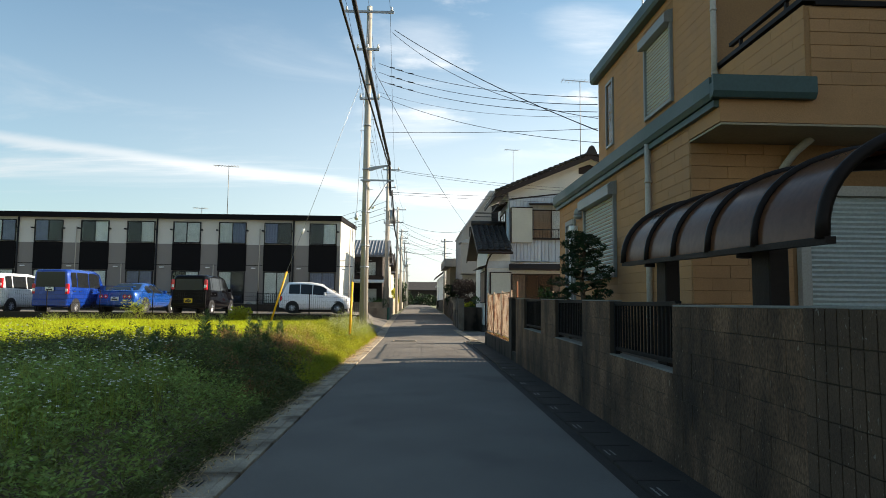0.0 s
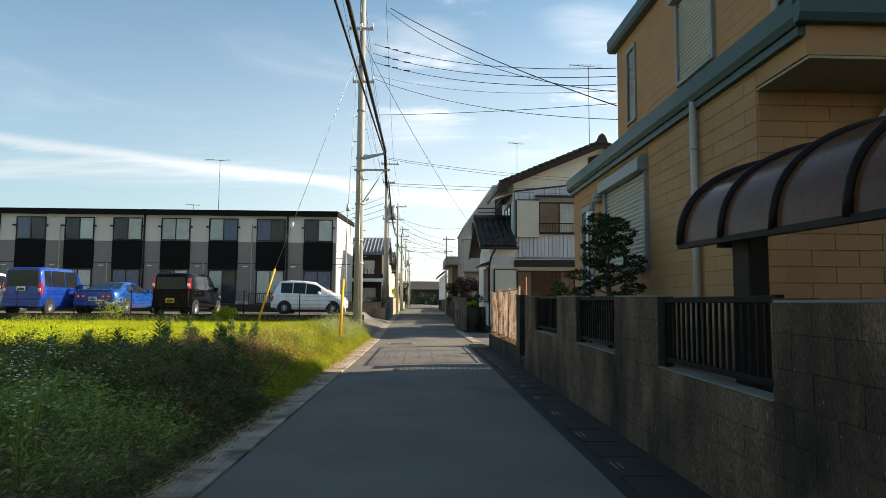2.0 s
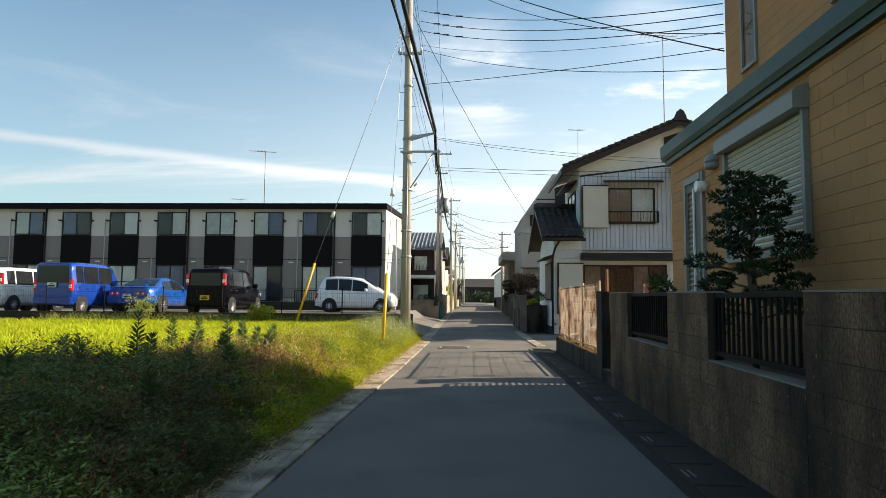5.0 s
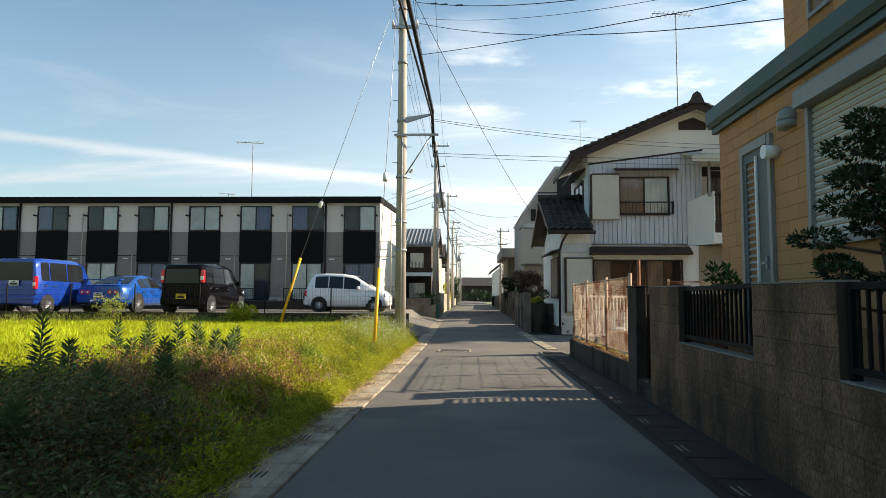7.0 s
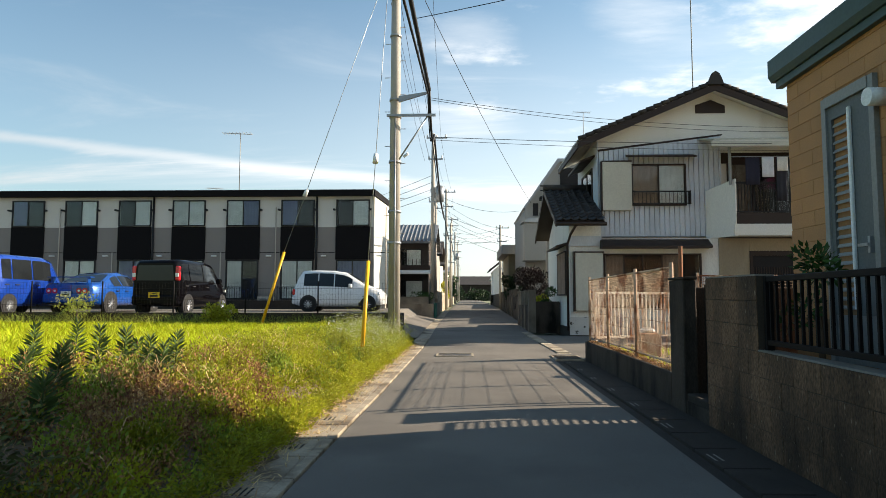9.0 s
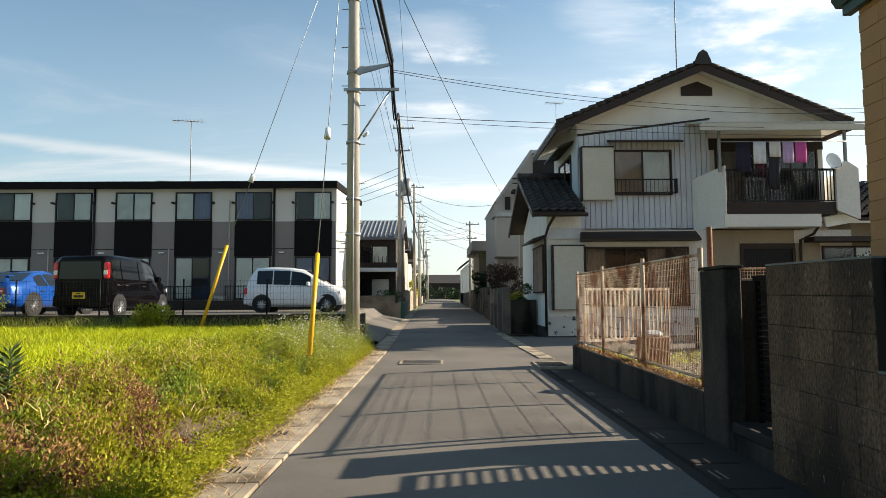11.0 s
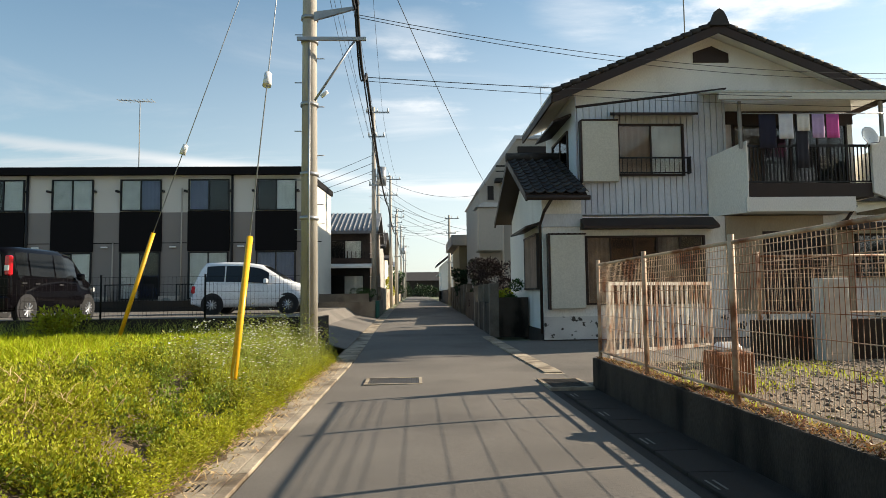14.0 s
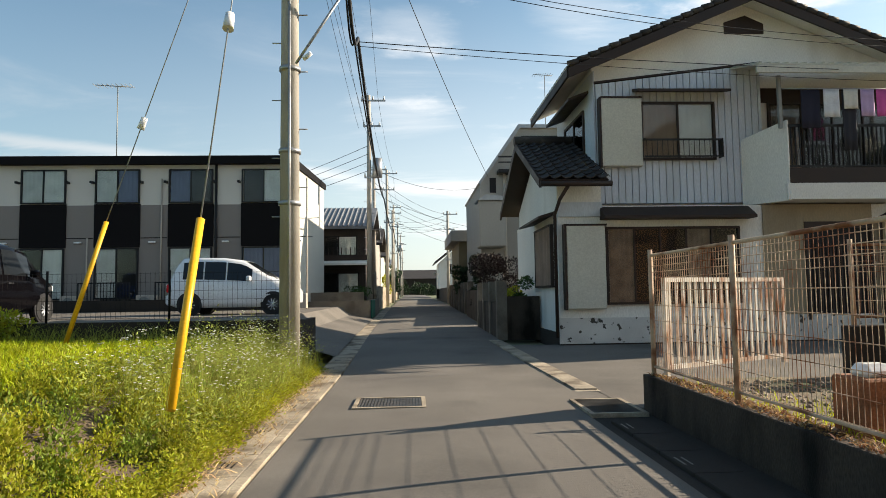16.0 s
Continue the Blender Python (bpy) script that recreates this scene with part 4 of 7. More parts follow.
tile_me = to_mesh("roof_tile", quiet(tile))
tile_me.materials.append(M["roof_tile"])
tilt = math.atan2(1.46, 3.05)
for r in range(11):
    for c in range(6):
        ob = new("roof_tile", tile_me)
        ob.parent = pf
        s = 0.30 * r
        ob.matrix_local = Matrix.Translation((2.6 + 0.255 * c, 28.22 + s * math.cos(tilt), 3.52 + s * math.sin(tilt) + 0.13)) @ Matrix.Rotation(tilt, 4, "X")
part("porch_ridge", tube((2.56, 31.3, 5.14), (4.1, 31.3, 5.14), 0.13, seg=10), "roof_tile", wh)
part("porch_gutter", tube((2.6, 28.18, 3.5), (4.15, 28.18, 3.5), 0.06, seg=8), "brown_wood", wh)
part("porch_barge", prism([(28.2, 3.42), (31.3, 4.9), (34.5, 3.42), (34.5, 3.6), (31.3, 5.1), (28.2, 3.6)], "x", 2.58, 2.63), "brown_wood", wh)
part("downpipe", pipe_path([(3.2, 28.2, 3.45), (3.08, 28.5, 3.2), (3.02, 28.75, 2.9), (3.02, 28.75, 0.2)], 0.04), "brown_wood", wh)
lw = part("lattice_window", boxes([(3.02, 3.1, 29.3, 29.36, 1.3, 2.75), (3.02, 3.1, 31.2, 31.26, 1.3, 2.75), (3.0, 3.1, 29.36, 31.2, 2.7, 2.75), (3.0, 3.1, 29.36, 31.2, 1.3, 1.35)]), "brown_wood", wh)
for k in range(16):
    part("lattice_bar", box(3.02, 3.05, 29.4 + 0.112 * k, 29.44 + 0.112 * k, 1.35, 2.7), "curtain_warm", lw)
part("lattice_back", box(3.085, 3.098, 29.36, 31.2, 1.35, 2.7), "room_shade", lw)
part("side_hood", prism([(2.7, 2.85), (3.1, 2.95), (3.1, 3.02), (2.7, 2.9)], "y", 29.0, 31.6), "brown_wood", wh)
sw = part("side_window", boxes([(4.04, 4.1, 30.0, 30.06, 4.5, 5.6), (4.04, 4.1, 31.9, 31.96, 4.5, 5.6), (4.04, 4.1, 30.06, 31.9, 5.54, 5.6), (4.04, 4.1, 30.06, 31.9, 4.5, 4.56), (4.05, 4.1, 30.95, 31.0, 4.56, 5.54)]), "brown_wood", wh)
part("side_pane", box(4.07, 4.075, 30.06, 31.9, 4.56, 5.54), "window_glass", sw)
part("side_room", box(4.08, 4.088, 30.06, 31.9, 4.56, 5.54), "room_shade", sw)
part("window_hood", prism([(3.6, 5.72), (4.09, 5.9), (4.09, 5.97), (3.6, 5.78)], "y", 29.6, 32.2), "brown_wood", sw)
# balcony
BY = 28.3
bal = part("balcony", boxes([(8.1, 11.3, BY, FY + 0.02, 3.5, 3.66), (8.1, 11.3, BY, BY + 0.06, 3.66, 3.84)]), "brown_wood", wh)
part("fascia", boxes([(8.05, 10.8, BY - 0.05, FY, 3.14, 3.495)]), "white_plaster", bal)
lp = bmesh.new()
lo_ = [lp.verts.new((px_, py_, 3.36)) for px_, py_ in ((7.52, FY - 0.02), (8.1, BY - 0.03), (8.16, BY + 0.02), (7.58, FY))]
hi_ = [lp.verts.new((px_, py_, pz_)) for px_, py_, pz_ in ((7.52, FY - 0.02, 4.66), (8.1, BY - 0.03, 4.9), (8.16, BY + 0.02, 4.9), (7.58, FY, 4.66))]
for k in range(4):
    lp.faces.new((lo_[k], lo_[(k + 1) % 4], hi_[(k + 1) % 4], hi_[k]))
lp.faces.new(lo_[::-1])
lp.faces.new(hi_)
part("left_panel", quiet(lp), "white_plaster", bal)
part("left_sill", prism([(7.5, FY - 0.05), (8.1, BY - 0.06), (8.16, BY + 0.02), (7.58, FY)], "z", 3.12, 3.355), "white_plaster", bal)
part("right_panel", prism([(11.27, 3.6), (11.85, 3.35), (11.92, 3.35), (11.92, 4.8), (11.62, 5.0), (11.27, 5.0)], "y", BY - 0.06, BY + 0.04), "white_plaster", bal)
part("side_panel", box(11.84, 11.92, BY + 0.04, FY + 0.6, 3.6, 4.8), "white_plaster", bal)
br = part("balcony_rail", boxes([(8.14, 11.27, BY + 0.0, BY + 0.05, 4.75, 4.81), (8.14, 11.27, BY + 0.005, BY + 0.045, 3.86, 3.9)]), "frame_black", bal)
for k in range(32):
    part("bar", box(8.2 + 0.098 * k, 8.222 + 0.098 * k, BY + 0.012, BY + 0.034, 3.9, 4.75), "frame_black", br)
aw = part("awning", prism([(BY - 0.35, 6.02), (FY - 0.02, 6.34), (FY - 0.02, 6.37), (BY - 0.35, 6.05)], "x", 7.35, 12.05), "cream", wh, "corrugated cream awning")
for k in range(24):
    part("corrugation", tube((7.4 + 0.2 * k, BY - 0.36, 6.062), (7.4 + 0.2 * k, FY - 0.03, 6.38), 0.022, seg=6), "cream", aw)
part("awning_beam", boxes([(7.3, 12.08, BY - 0.38, BY - 0.32, 5.84, 6.0)]), "cream", aw)
for x in (7.98, 11.6):
    part("awning_post", box(x - 0.035, x + 0.035, BY - 0.03, BY + 0.04, 4.72, 5.9), "grey_metal", aw)
sash("balcony_window", 8.3, 11.4, 3.66, 5.6, 29.39, wh, 4, fills=["curtain_dim", "room_shade", "room_shade", "room_shade"])
part("balcony_back", box(8.1, 11.6, 29.36, 29.39, 5.6, 5.95), "brown_wood", wh)
# entrance under the balcony
en = part("entrance", boxes([(8.7, 10.3, 28.78, 28.838, 2.55, 2.7), (8.7, 8.78, 28.76, 28.838, 0.5, 2.55), (10.22, 10.3, 28.76, 28.838, 0.5, 2.55)]), "brown_wood", wh)
# flat back, near-black for the shade under the balcony
part("entrance_back", box(8.78, 10.22, 28.82, 28.836, 0.5, 2.55), "room_shade", en)
# tan wall colour, with part of the balcony's shade put into it
part("lower_wall", boxes([(7.76, 8.698, 28.805, 28.837, 0.625, 3.1), (10.302, 11.05, 28.805, 28.837, 0.625, 2.71), (8.702, 10.298, 28.805, 28.837, 2.705, 3.1)]), "tan_plaster", wh, "shaded tan plaster under the balcony")
for k in range(18):
    part("lattice_bar", box(8.8 + 0.08 * k, 8.83 + 0.08 * k, 28.80, 28.818, 0.55, 2.2), "brown_wood", en)
part("eave_band", box(10.6, 14.5, 28.3, 28.84, 2.72, 2.86), "brown_wood", wh)
sash("window", 11.1, 13.9, 1.5, 2.62, 28.83, wh, 3, fills=["room_shade", "curtain", "room_shade"])
# tan in place of white: the wing's shade is put into its colour
part("wing_wall", box(12.0, 15.5, 28.85, 36, 0.2, 3.3), "tan_plaster", wh)
part("downpipe", pipe_path([(10.9, 28.4, 3.3), (10.7, 28.5, 2.95), (10.45, 28.75, 2.8), (10.42, 28.76, 0.4)], 0.04), "brown_wood", wh)
wr = part("wing_roof", prism([(28.3, 3.3), (33.0, 5.1), (33.0, 5.2), (28.3, 3.4)], "x", 11.95, 16.0), "brown_wood", wh)
bm = bmesh.new()
for c in range(15):
    for r in range(16):
        y0 = 28.28 + 0.295 * r
        x0 = 11.95 + 0.27 * c
        z0 = 3.41 + 0.113 * r
        pts = []
        for yy, zz in ((y0, z0 + 0.06), (y0 + 0.31, z0 + 0.113 + 0.02)):
            for u, hh in ((0.0, 0.0), (0.25, -0.02), (0.55, 0.0), (0.8, 0.045), (1.0, 0.0)):
                pts.append(bm.verts.new((x0 + u * 0.27, yy, zz + hh)))
        for k in range(4):
            bm.faces.new((pts[k], pts[k + 1], pts[k + 6], pts[k + 5]))
part("tile_field", quiet(bm), "roof_tile", wr)

# ---- apartments ----
AY, AX = 39.1, -4.68
ap = thing("apartment_block", (-20, 43, 0.6), "two-storey apartment block with white, grey and black bands", "apartment building")
aw_ = part("wall", boxes([(-46, AX, AY, 48.0, 0.5, 4.62)]), "apt_grey", ap)
part("upper_wall", boxes([(-46, AX, AY, 48.0, 4.62, 6.12)]), "apt_white", ap)
part("side_wall", prism([(AY - 0.01, 0.5), (48.0, 0.5), (48.0, 6.6), (AY - 0.01, 6.12)], "x", AX + 0.001, AX + 0.05), "apt_white", ap)
part("roof", prism([(AY - 0.35, 6.10), (48.3, 6.62), (48.3, 6.9), (AY - 0.35, 6.40)], "x", -46.2, AX + 0.12), "apt_black", ap)
for k in range(15):
    x1 = -4.86 - 2.675 * k
    x0 = x1 - 1.62
    bay = part("bay_panel", box(x0 - 0.02, x1 + 0.02, AY - 0.05, AY - 0.002, 3.05, 4.66), "apt_black", ap)
    fills = [["curtain", "curtain"], ["room_shade", "curtain"], ["curtain", "blue_curtain"], ["room_shade", "curtain"], ["blue_curtain", "room_shade"]][(k * 3 + 1) % 5]
    sash("window", x0, x1, 4.68, 5.95, AY - 0.003, ap, 2, fills=fills, frame="frame_black")
    fills = [["curtain", "curtain"], ["curtain", "room_shade"], ["room_shade", "curtain"], ["blue_curtain", "blue_curtain"]][(k * 5 + 3) % 4]
    sash("terrace_window", x0 + 0.02, x1 - 0.02, 1.15, 3.03, AY - 0.003, ap, 2, fills=fills, frame="frame_black")
    part("sill_band", box(x1 + 0.03, x1 + 1.0, AY - 0.012, AY - 0.002, 3.38, 3.41), "apt_black", ap)
    part("wall_light", box(x1 + 0.35, x1 + 0.6, AY - 0.12, AY - 0.01, 3.2, 3.26, 0.01), "porcelain", ap)
    part("window_bracket", boxes([(x0 - 0.12, x0 - 0.04, AY - 0.25, AY - 0.003, 5.42, 5.5), (x1 + 0.04, x1 + 0.12, AY - 0.25, AY - 0.003, 5.42, 5.5)]), "frame_black", ap)
    rl = part("terrace_rail", boxes([(x0 - 0.1, x1 + 0.1, AY - 1.0, AY - 0.96, 1.70, 1.74), (x0 - 0.1, x1 + 0.1, AY - 1.0, AY - 0.96, 0.8, 0.84), (x0 - 0.1, x0 - 0.06, AY - 1.0, AY - 0.96, 0.7, 1.74), (x1 + 0.06, x1 + 0.1, AY - 1.0, AY - 0.96, 0.7, 1.74)]), "frame_black", ap)
    for j in range(15):
        part("bar", box(x0 + 0.02 + 0.112 * j, x0 + 0.04 + 0.112 * j, AY - 0.985, AY - 0.972, 0.84, 1.70), "frame_black", rl)
    if k % 3 == 1:
        part("downpipe", tube((x1 + 0.12, AY - 0.06, 0.6), (x1 + 0.12, AY - 0.06, 6.1), 0.05, seg=8), "frame_black", ap)
    else:
        part("cable_pipe", tube((x1 + 0.8, AY - 0.05, 0.6), (x1 + 0.8, AY - 0.05, 3.4 if k % 2 else 5.6), 0.03, seg=6), "pipe", ap)
    ac = thing("air_conditioner", (x1 + 0.45, AY - 0.35, 0.7), "pale outdoor air-conditioner unit on the terrace", "air conditioner", "outdoor units")
    part("case", box(x1 + 0.1, x1 + 0.85, AY - 0.5, AY - 0.2, 0.72, 1.28, 0.015), "pipe", ac)
    part("fan_guard", tube((x1 + 0.4, AY - 0.515, 1.0), (x1 + 0.4, AY - 0.5, 1.0), 0.22, seg=20), "grey_metal", ac)
structure("terrace_wall", box(-46, AX, AY - 1.1, AY - 0.0, 0.5, 0.72), "concrete_dark", "low terrace plinth of the apartments", "wall")
structure("terrace_wall", box(-46, AX, AY - 1.18, AY - 1.1, 0.5, 1.10), "concrete_dark", "dark low wall before the terraces", "wall")


def antenna(x, y, z0, z1, boom, r=0.02):
    an = thing("roof_antenna", (x, y, z0), "thin television antenna on a tall steel mast", "antenna", "antennas")
    part("mast", tube((x, y, z0), (x, y, z1), r, seg=6), "grey_metal", an)
    part("boom", tube((x - boom * 0.6, y, z1 + 0.03), (x + boom * 0.4, y, z1 - 0.06), r * 0.8, seg=6), "grey_metal", an)
    for k in range(9):
        s = x - boom * 0.58 + boom * 0.96 * k / 8
        part("element", tube((s, y - 0.28, z1 - 0.01), (s, y + 0.28, z1 - 0.01), r * 0.5, seg=5), "grey_metal", an)


antenna(-11.95, 41, 6.4, 9.75, 1.5, 0.022)
antenna(7.85, 31.0, 8.0, 12.25, 1.5)
antenna(7.35, 50.0, 9.0, 13.3, 1.1, 0.02)
antenna(-15.5, 47, 6.6, 7.9, 1.0)


# ---- poles ----
def pole(x, y, top, r0=0.16, r1=0.10, z0=None, label="grey concrete utility pole with steel bands and crossarms", arms=True):
    z = gz(y) - 0.1 if z0 is None else z0
    p = thing("utility_pole", (x, y, z), label, "utility pole", "utility poles")
    part("shaft", tube((x, y, z), (x, y, top), r0, r1, 20), "pole_concrete", p)
    return p


P1 = Vector((-1.99, 24.5, 0))
p1 = pole(P1.x, P1.y, 12.7)
x, y = P1.x, P1.y
for z in (4.68, 5.86, 6.3, 8.0, 9.6, 2.6, 3.4):
    part("band", tube((x, y, z - 0.03), (x, y, z + 0.03), 0.155 - 0.0045 * z + 0.03, seg=20), "galv", p1)
part("arm", box(x - 0.2, x + 1.05, y - 0.2, y - 0.14, 5.83, 5.89), "galv", p1)
part("brace", pipe_path([(x + 0.12, y - 0.17, 4.72), (x + 0.85, y - 0.17, 5.84)], 0.022, 6), "galv", p1)
part("arm", prism([(x + 0.1, 6.2), (x + 0.9, 6.44), (x + 0.9, 6.48), (x + 0.1, 6.36)], "y", y - 0.18, y - 0.12), "galv", p1)
for z, a, b in ((12.42, -0.95, 0.95), (10.93, -0.45, 0.4), (9.0, -0.3, 0.45)):
    part("crossarm", box(x + a, x + b, y - 0.2, y - 0.13, z - 0.04, z + 0.04), "galv", p1)
    for k in range(3):
        c = x + a + (b - a) * (k + 0.1) / 2.2
        part("insulator", tube((c, y - 0.165, z + 0.04), (c, y - 0.165, z + 0.2), 0.05, 0.03, 10), "porcelain", p1)
for k in range(14):
    zz = 2.4 + 0.45 * k
    s = 1 if k % 2 else -1
    part("step_bolt", tube((x + s * 0.1, y, zz), (x + s * 0.27, y, zz), 0.01, seg=6), "galv", p1)
part("pipe_riser", tube((x + 0.02, y - 0.17, 0.4), (x + 0.02, y - 0.15, 5.8), 0.02, seg=8), "galv", p1)
part("lamp_knob", tube((x + 0.24, y - 0.2, 4.78), (x + 0.36, y - 0.24, 4.86), 0.035, seg=10), "porcelain", p1)


def far_pole(x, y, top, box_at=None):
    p = pole(x, y, top, 0.15, 0.09)
    for z, w in ((top - 0.3, 0.85), (top - 1.6, 0.6), (top - 4.2, 0.5)):
        part("crossarm", box(x - w * 0.45, x + w, y - 0.14, y - 0.08, z - 0.04, z + 0.04), "galv", p)
        for k in range(3):
            c = x - w * 0.4 + w * 1.3 * k / 2
            part("insulator", tube((c, y - 0.11, z + 0.04), (c, y - 0.11, z + 0.22), 0.05, 0.03, 8), "porcelain", p)
    if box_at:
        part("transformer", tube((x + 0.42, y - 0.1, box_at), (x + 0.42, y - 0.1, box_at + 0.95), 0.24, seg=14), "galv", p)
    for k in range(10):
        zz = 2.2 + 0.6 * k
        part("step_bolt", tube((x - 0.25, y, zz), (x + 0.25, y, zz), 0.012, seg=5), "galv", p)
    return p


FAR = ((-2.25, 47.0, 11.2, 7.0), (-2.1, 66.0, 11.0, None), (-2.2, 88.0, 11.2, None), (-2.2, 108.0, 11.4, 7.2), (-2.2, 130.0, 11.6, None), (-2.3, 155.0, 12.0, None))
for fx, fy, ft, fb in FAR:
    far_pole(fx, fy, ft, fb)


for fx, fy, ft in ((-2.6, 57.0, 9.6), (-2.0, 77.0, 9.2), (2.9, 70.0, 8.2)):
    far_pole(fx, fy, ft)


# ---- cables ----
def cable(points, r=0.008, sag=0.4, name="cable", label="thin black cable slung between poles and houses", n=18):
    """Spans that hang between supports."""
    pts = []
    for a, b in zip(points, points[1:]):
        a, b = Vector(a), Vector(b)
        for k in range(n + 1):
            if pts and k == 0:
                continue
            t = k / n
            p = a.lerp(b, t)
            p.z -= sag * 4 * t * (1 - t)
            pts.append(p)
    return tagged(part(name, pipe_path(pts, r, 6), "cable"), label, "cable", "overhead cables")


cable([(-1.35, -9, 7.1), (-1.1, 24.3, 6.5)], 0.045, 0.12, label="thick black bundled overhead cable")
cable([(-1.7, -9, 6.5), (-1.14, 24.3, 6.42)], 0.026, 0.1, label="black telephone cable lashed to a strand")
cable([(-1.1, 24.3, 6.5), (-1.06, 25.9, 5.75), (-1.5, 46.9, 5.9), (-1.6, 65.9, 6.3), (-1.7, 88, 6.4), (-1.7, 108, 6.5)], 0.03, 0.6, label="thick black bundled overhead cable")
cable([(-1.14, 24.3, 6.42), (-1.12, 25.9, 5.7), (-1.6, 46.9, 6.4), (-1.7, 65.9, 6.7), (-1.7, 88, 6.8)], 0.016, 0.55)
for k, dx in enumerate((-0.85, 0.0, 0.8)):
    cable([(-1.9 + dx, -9, 12.3), (x + dx, 24.3, 12.6), (-2.25 + dx * 0.6, 46.9, 11.0), (-2.1 + dx * 0.6, 65.9, 10.9), (-2.2 + dx * 0.6, 88, 11.0), (-2.2 + dx * 0.6, 108, 11.2)], 0.007, 0.5)
for z0, z1 in ((10.42, 6.27), (10.07, 6.09), (9.76, 5.91)):
    a_, b_ = Vector((-1.6, 24.4, z0)), Vector((UX - 0.02, 15.22, z1))
    cable([a_, b_], 0.009, 0.3)
    for s in (0.08, 0.13, 0.2):
        c_ = a_.lerp(b_, s) - Vector((0, 0, 0.3 * 4 * s * (1 - s)))
        tagged(part("cable_clamp", tube(c_, c_ + (b_ - a_).normalized() * 0.35, 0.022, 0.018, 8), "cable"), "black splice sleeve on a service cable", "cable fitting", "splice sleeves")
cable([(-1.0, 24.3, 11.7), (UX - 0.02, 15.22, 5.45)], 0.013, 0.2)
cable([(-1.1, 24.3, 11.6), (UX - 0.02, 15.22, 5.75)], 0.009, 0.55)
cable([(-1.54, 24.4, 9.14), (UX + 0.1, 15.22, 5.15)], 0.008, 0.3)
cable([(-1.6, 24.4, 9.3), (UX + 0.1, 15.22, 5.8)], 0.005, 0.3)
cable([(-1.2, 20.5, 6.7), (UX - 0.02, 15.22, 5.5)], 0.007, 0.05)
cable([(x + 0.9, 24.3, 6.3), (14.5, 28.0, 6.6)], 0.006, 0.45)
cable([(x + 0.9, 24.3, 6.25), (14.5, 28.0, 6.5)], 0.006, 0.5)
cable([(-1.05, 25.9, 5.68), (14.5, 29.0, 6.2)], 0.008, 0.12)
cable([(-1.05, 25.9, 5.6), (14.5, 29.0, 5.95)], 0.006, 0.15)
for dx in (-0.5, -0.2, 0.15):
    cable([(P1.x + dx, 24.4, 10.9), (-2.25 + dx, 46.9, 9.5)], 0.007, 0.4)
cable([(x + 0.1, 24.5, 10.4), (3.3, 43.5, 6.4)], 0.011, 0.35)
cable([(-2.25, 47, 7.6), (3.2, 48.0, 6.6)], 0.01, 0.5)
cable([(-2.1, 66, 6.6), (3.4, 64, 6.2)], 0.012, 0.3)
for k in range(4):
    cable([(-2.3, 46.9, 8.6 - 0.42 * k), (-22, 62, 6.4 - 0.2 * k)], 0.012, 0.7)
for k in range(3):
    cable([(-2.1, 66, 8.6 - 0.7 * k), (7.5, 72 + 6 * k, 6.6 - 0.5 * k)], 0.014, 0.4)


for k in range(3):
    cable([(-2.6, 57, 9.0 - 0.5 * k), (2.9, 70, 7.9 - 0.5 * k), (-2.2, 88, 9.5 - 0.5 * k)], 0.012, 0.5)

# guy wires with yellow guards
def guy(foot, knee, top, bulb):
    g = thing("guy_wire", foot, "guy wire with a yellow plastic guard", "guy wire", "guy wires")
    f, kn, tp = Vector(foot), Vector(knee), Vector(top)
    part("guard", tube(f, kn, 0.038, 0.038, 12), "yellow_guard", g, "yellow plastic guard tube")
    part("wire", tube(kn, tp, 0.008, seg=6), "galv", g)
    b = kn.lerp(tp, bulb)
    d = (tp - kn).normalized()
    part("insulator", tube(b - d * 0.1, b + d * 0.1, 0.06, 0.05, 10), "porcelain", g)


guy((-2.0, 19.7, 0.34), (-2.03, 20.45, 1.9), (-2.02, 24.4, 12.1), 0.214)
guy((-5.52, 24.95, 0.45), (-4.99, 25.1, 2.42), (-2.1, 24.6, 10.2), 0.2)


# ---- cars ----
M["paint_black"] = mat("paint_black", (0.003, 0.0026, 0.0034), 0.05, var=0.05, bump=0, coat=0.0, spec=0.12)
M["paint_white"] = mat("paint_white", (0.72, 0.73, 0.74), 0.3, var=0.03, bump=0, coat=0.8)
M["paint_blue"] = mat("paint_blue", (0.008, 0.045, 0.30), 0.25, metal=0.3, var=0.05, bump=0, coat=1.0)
M["paint_sky"] = mat("paint_sky", (0.008, 0.07, 0.33), 0.25, metal=0.3, var=0.05, bump=0, coat=1.0)
M["car_glass"] = mat("car_glass", (0.012, 0.014, 0.016), 0.08, var=0.02, bump=0, spec=0.4)
M["tail_red"] = mat("tail_red", (0.55, 0.012, 0.02), 0.15, var=0.05, bump=0, coat=1.0)
M["lamp_clear"] = mat("lamp_clear", (0.75, 0.75, 0.75), 0.12, var=0.03, bump=0)
M["rubber"] = mat("rubber", (0.02, 0.02, 0.02), 0.85, var=0.1, bump=0.1)
M["alloy"] = mat("alloy", (0.55, 0.56, 0.58), 0.3, metal=0.8, var=0.05, bump=0)
M["plate_white"] = mat("plate_white", (0.7, 0.72, 0.68), 0.4, var=0.03, bump=0)
M["plate_yellow"] = mat("plate_yellow", (0.75, 0.48, 0.02), 0.4, var=0.03, bump=0)
M["trim_black"] = mat("trim_black", (0.02, 0.02, 0.022), 0.5, var=0.05, bump=0.05)

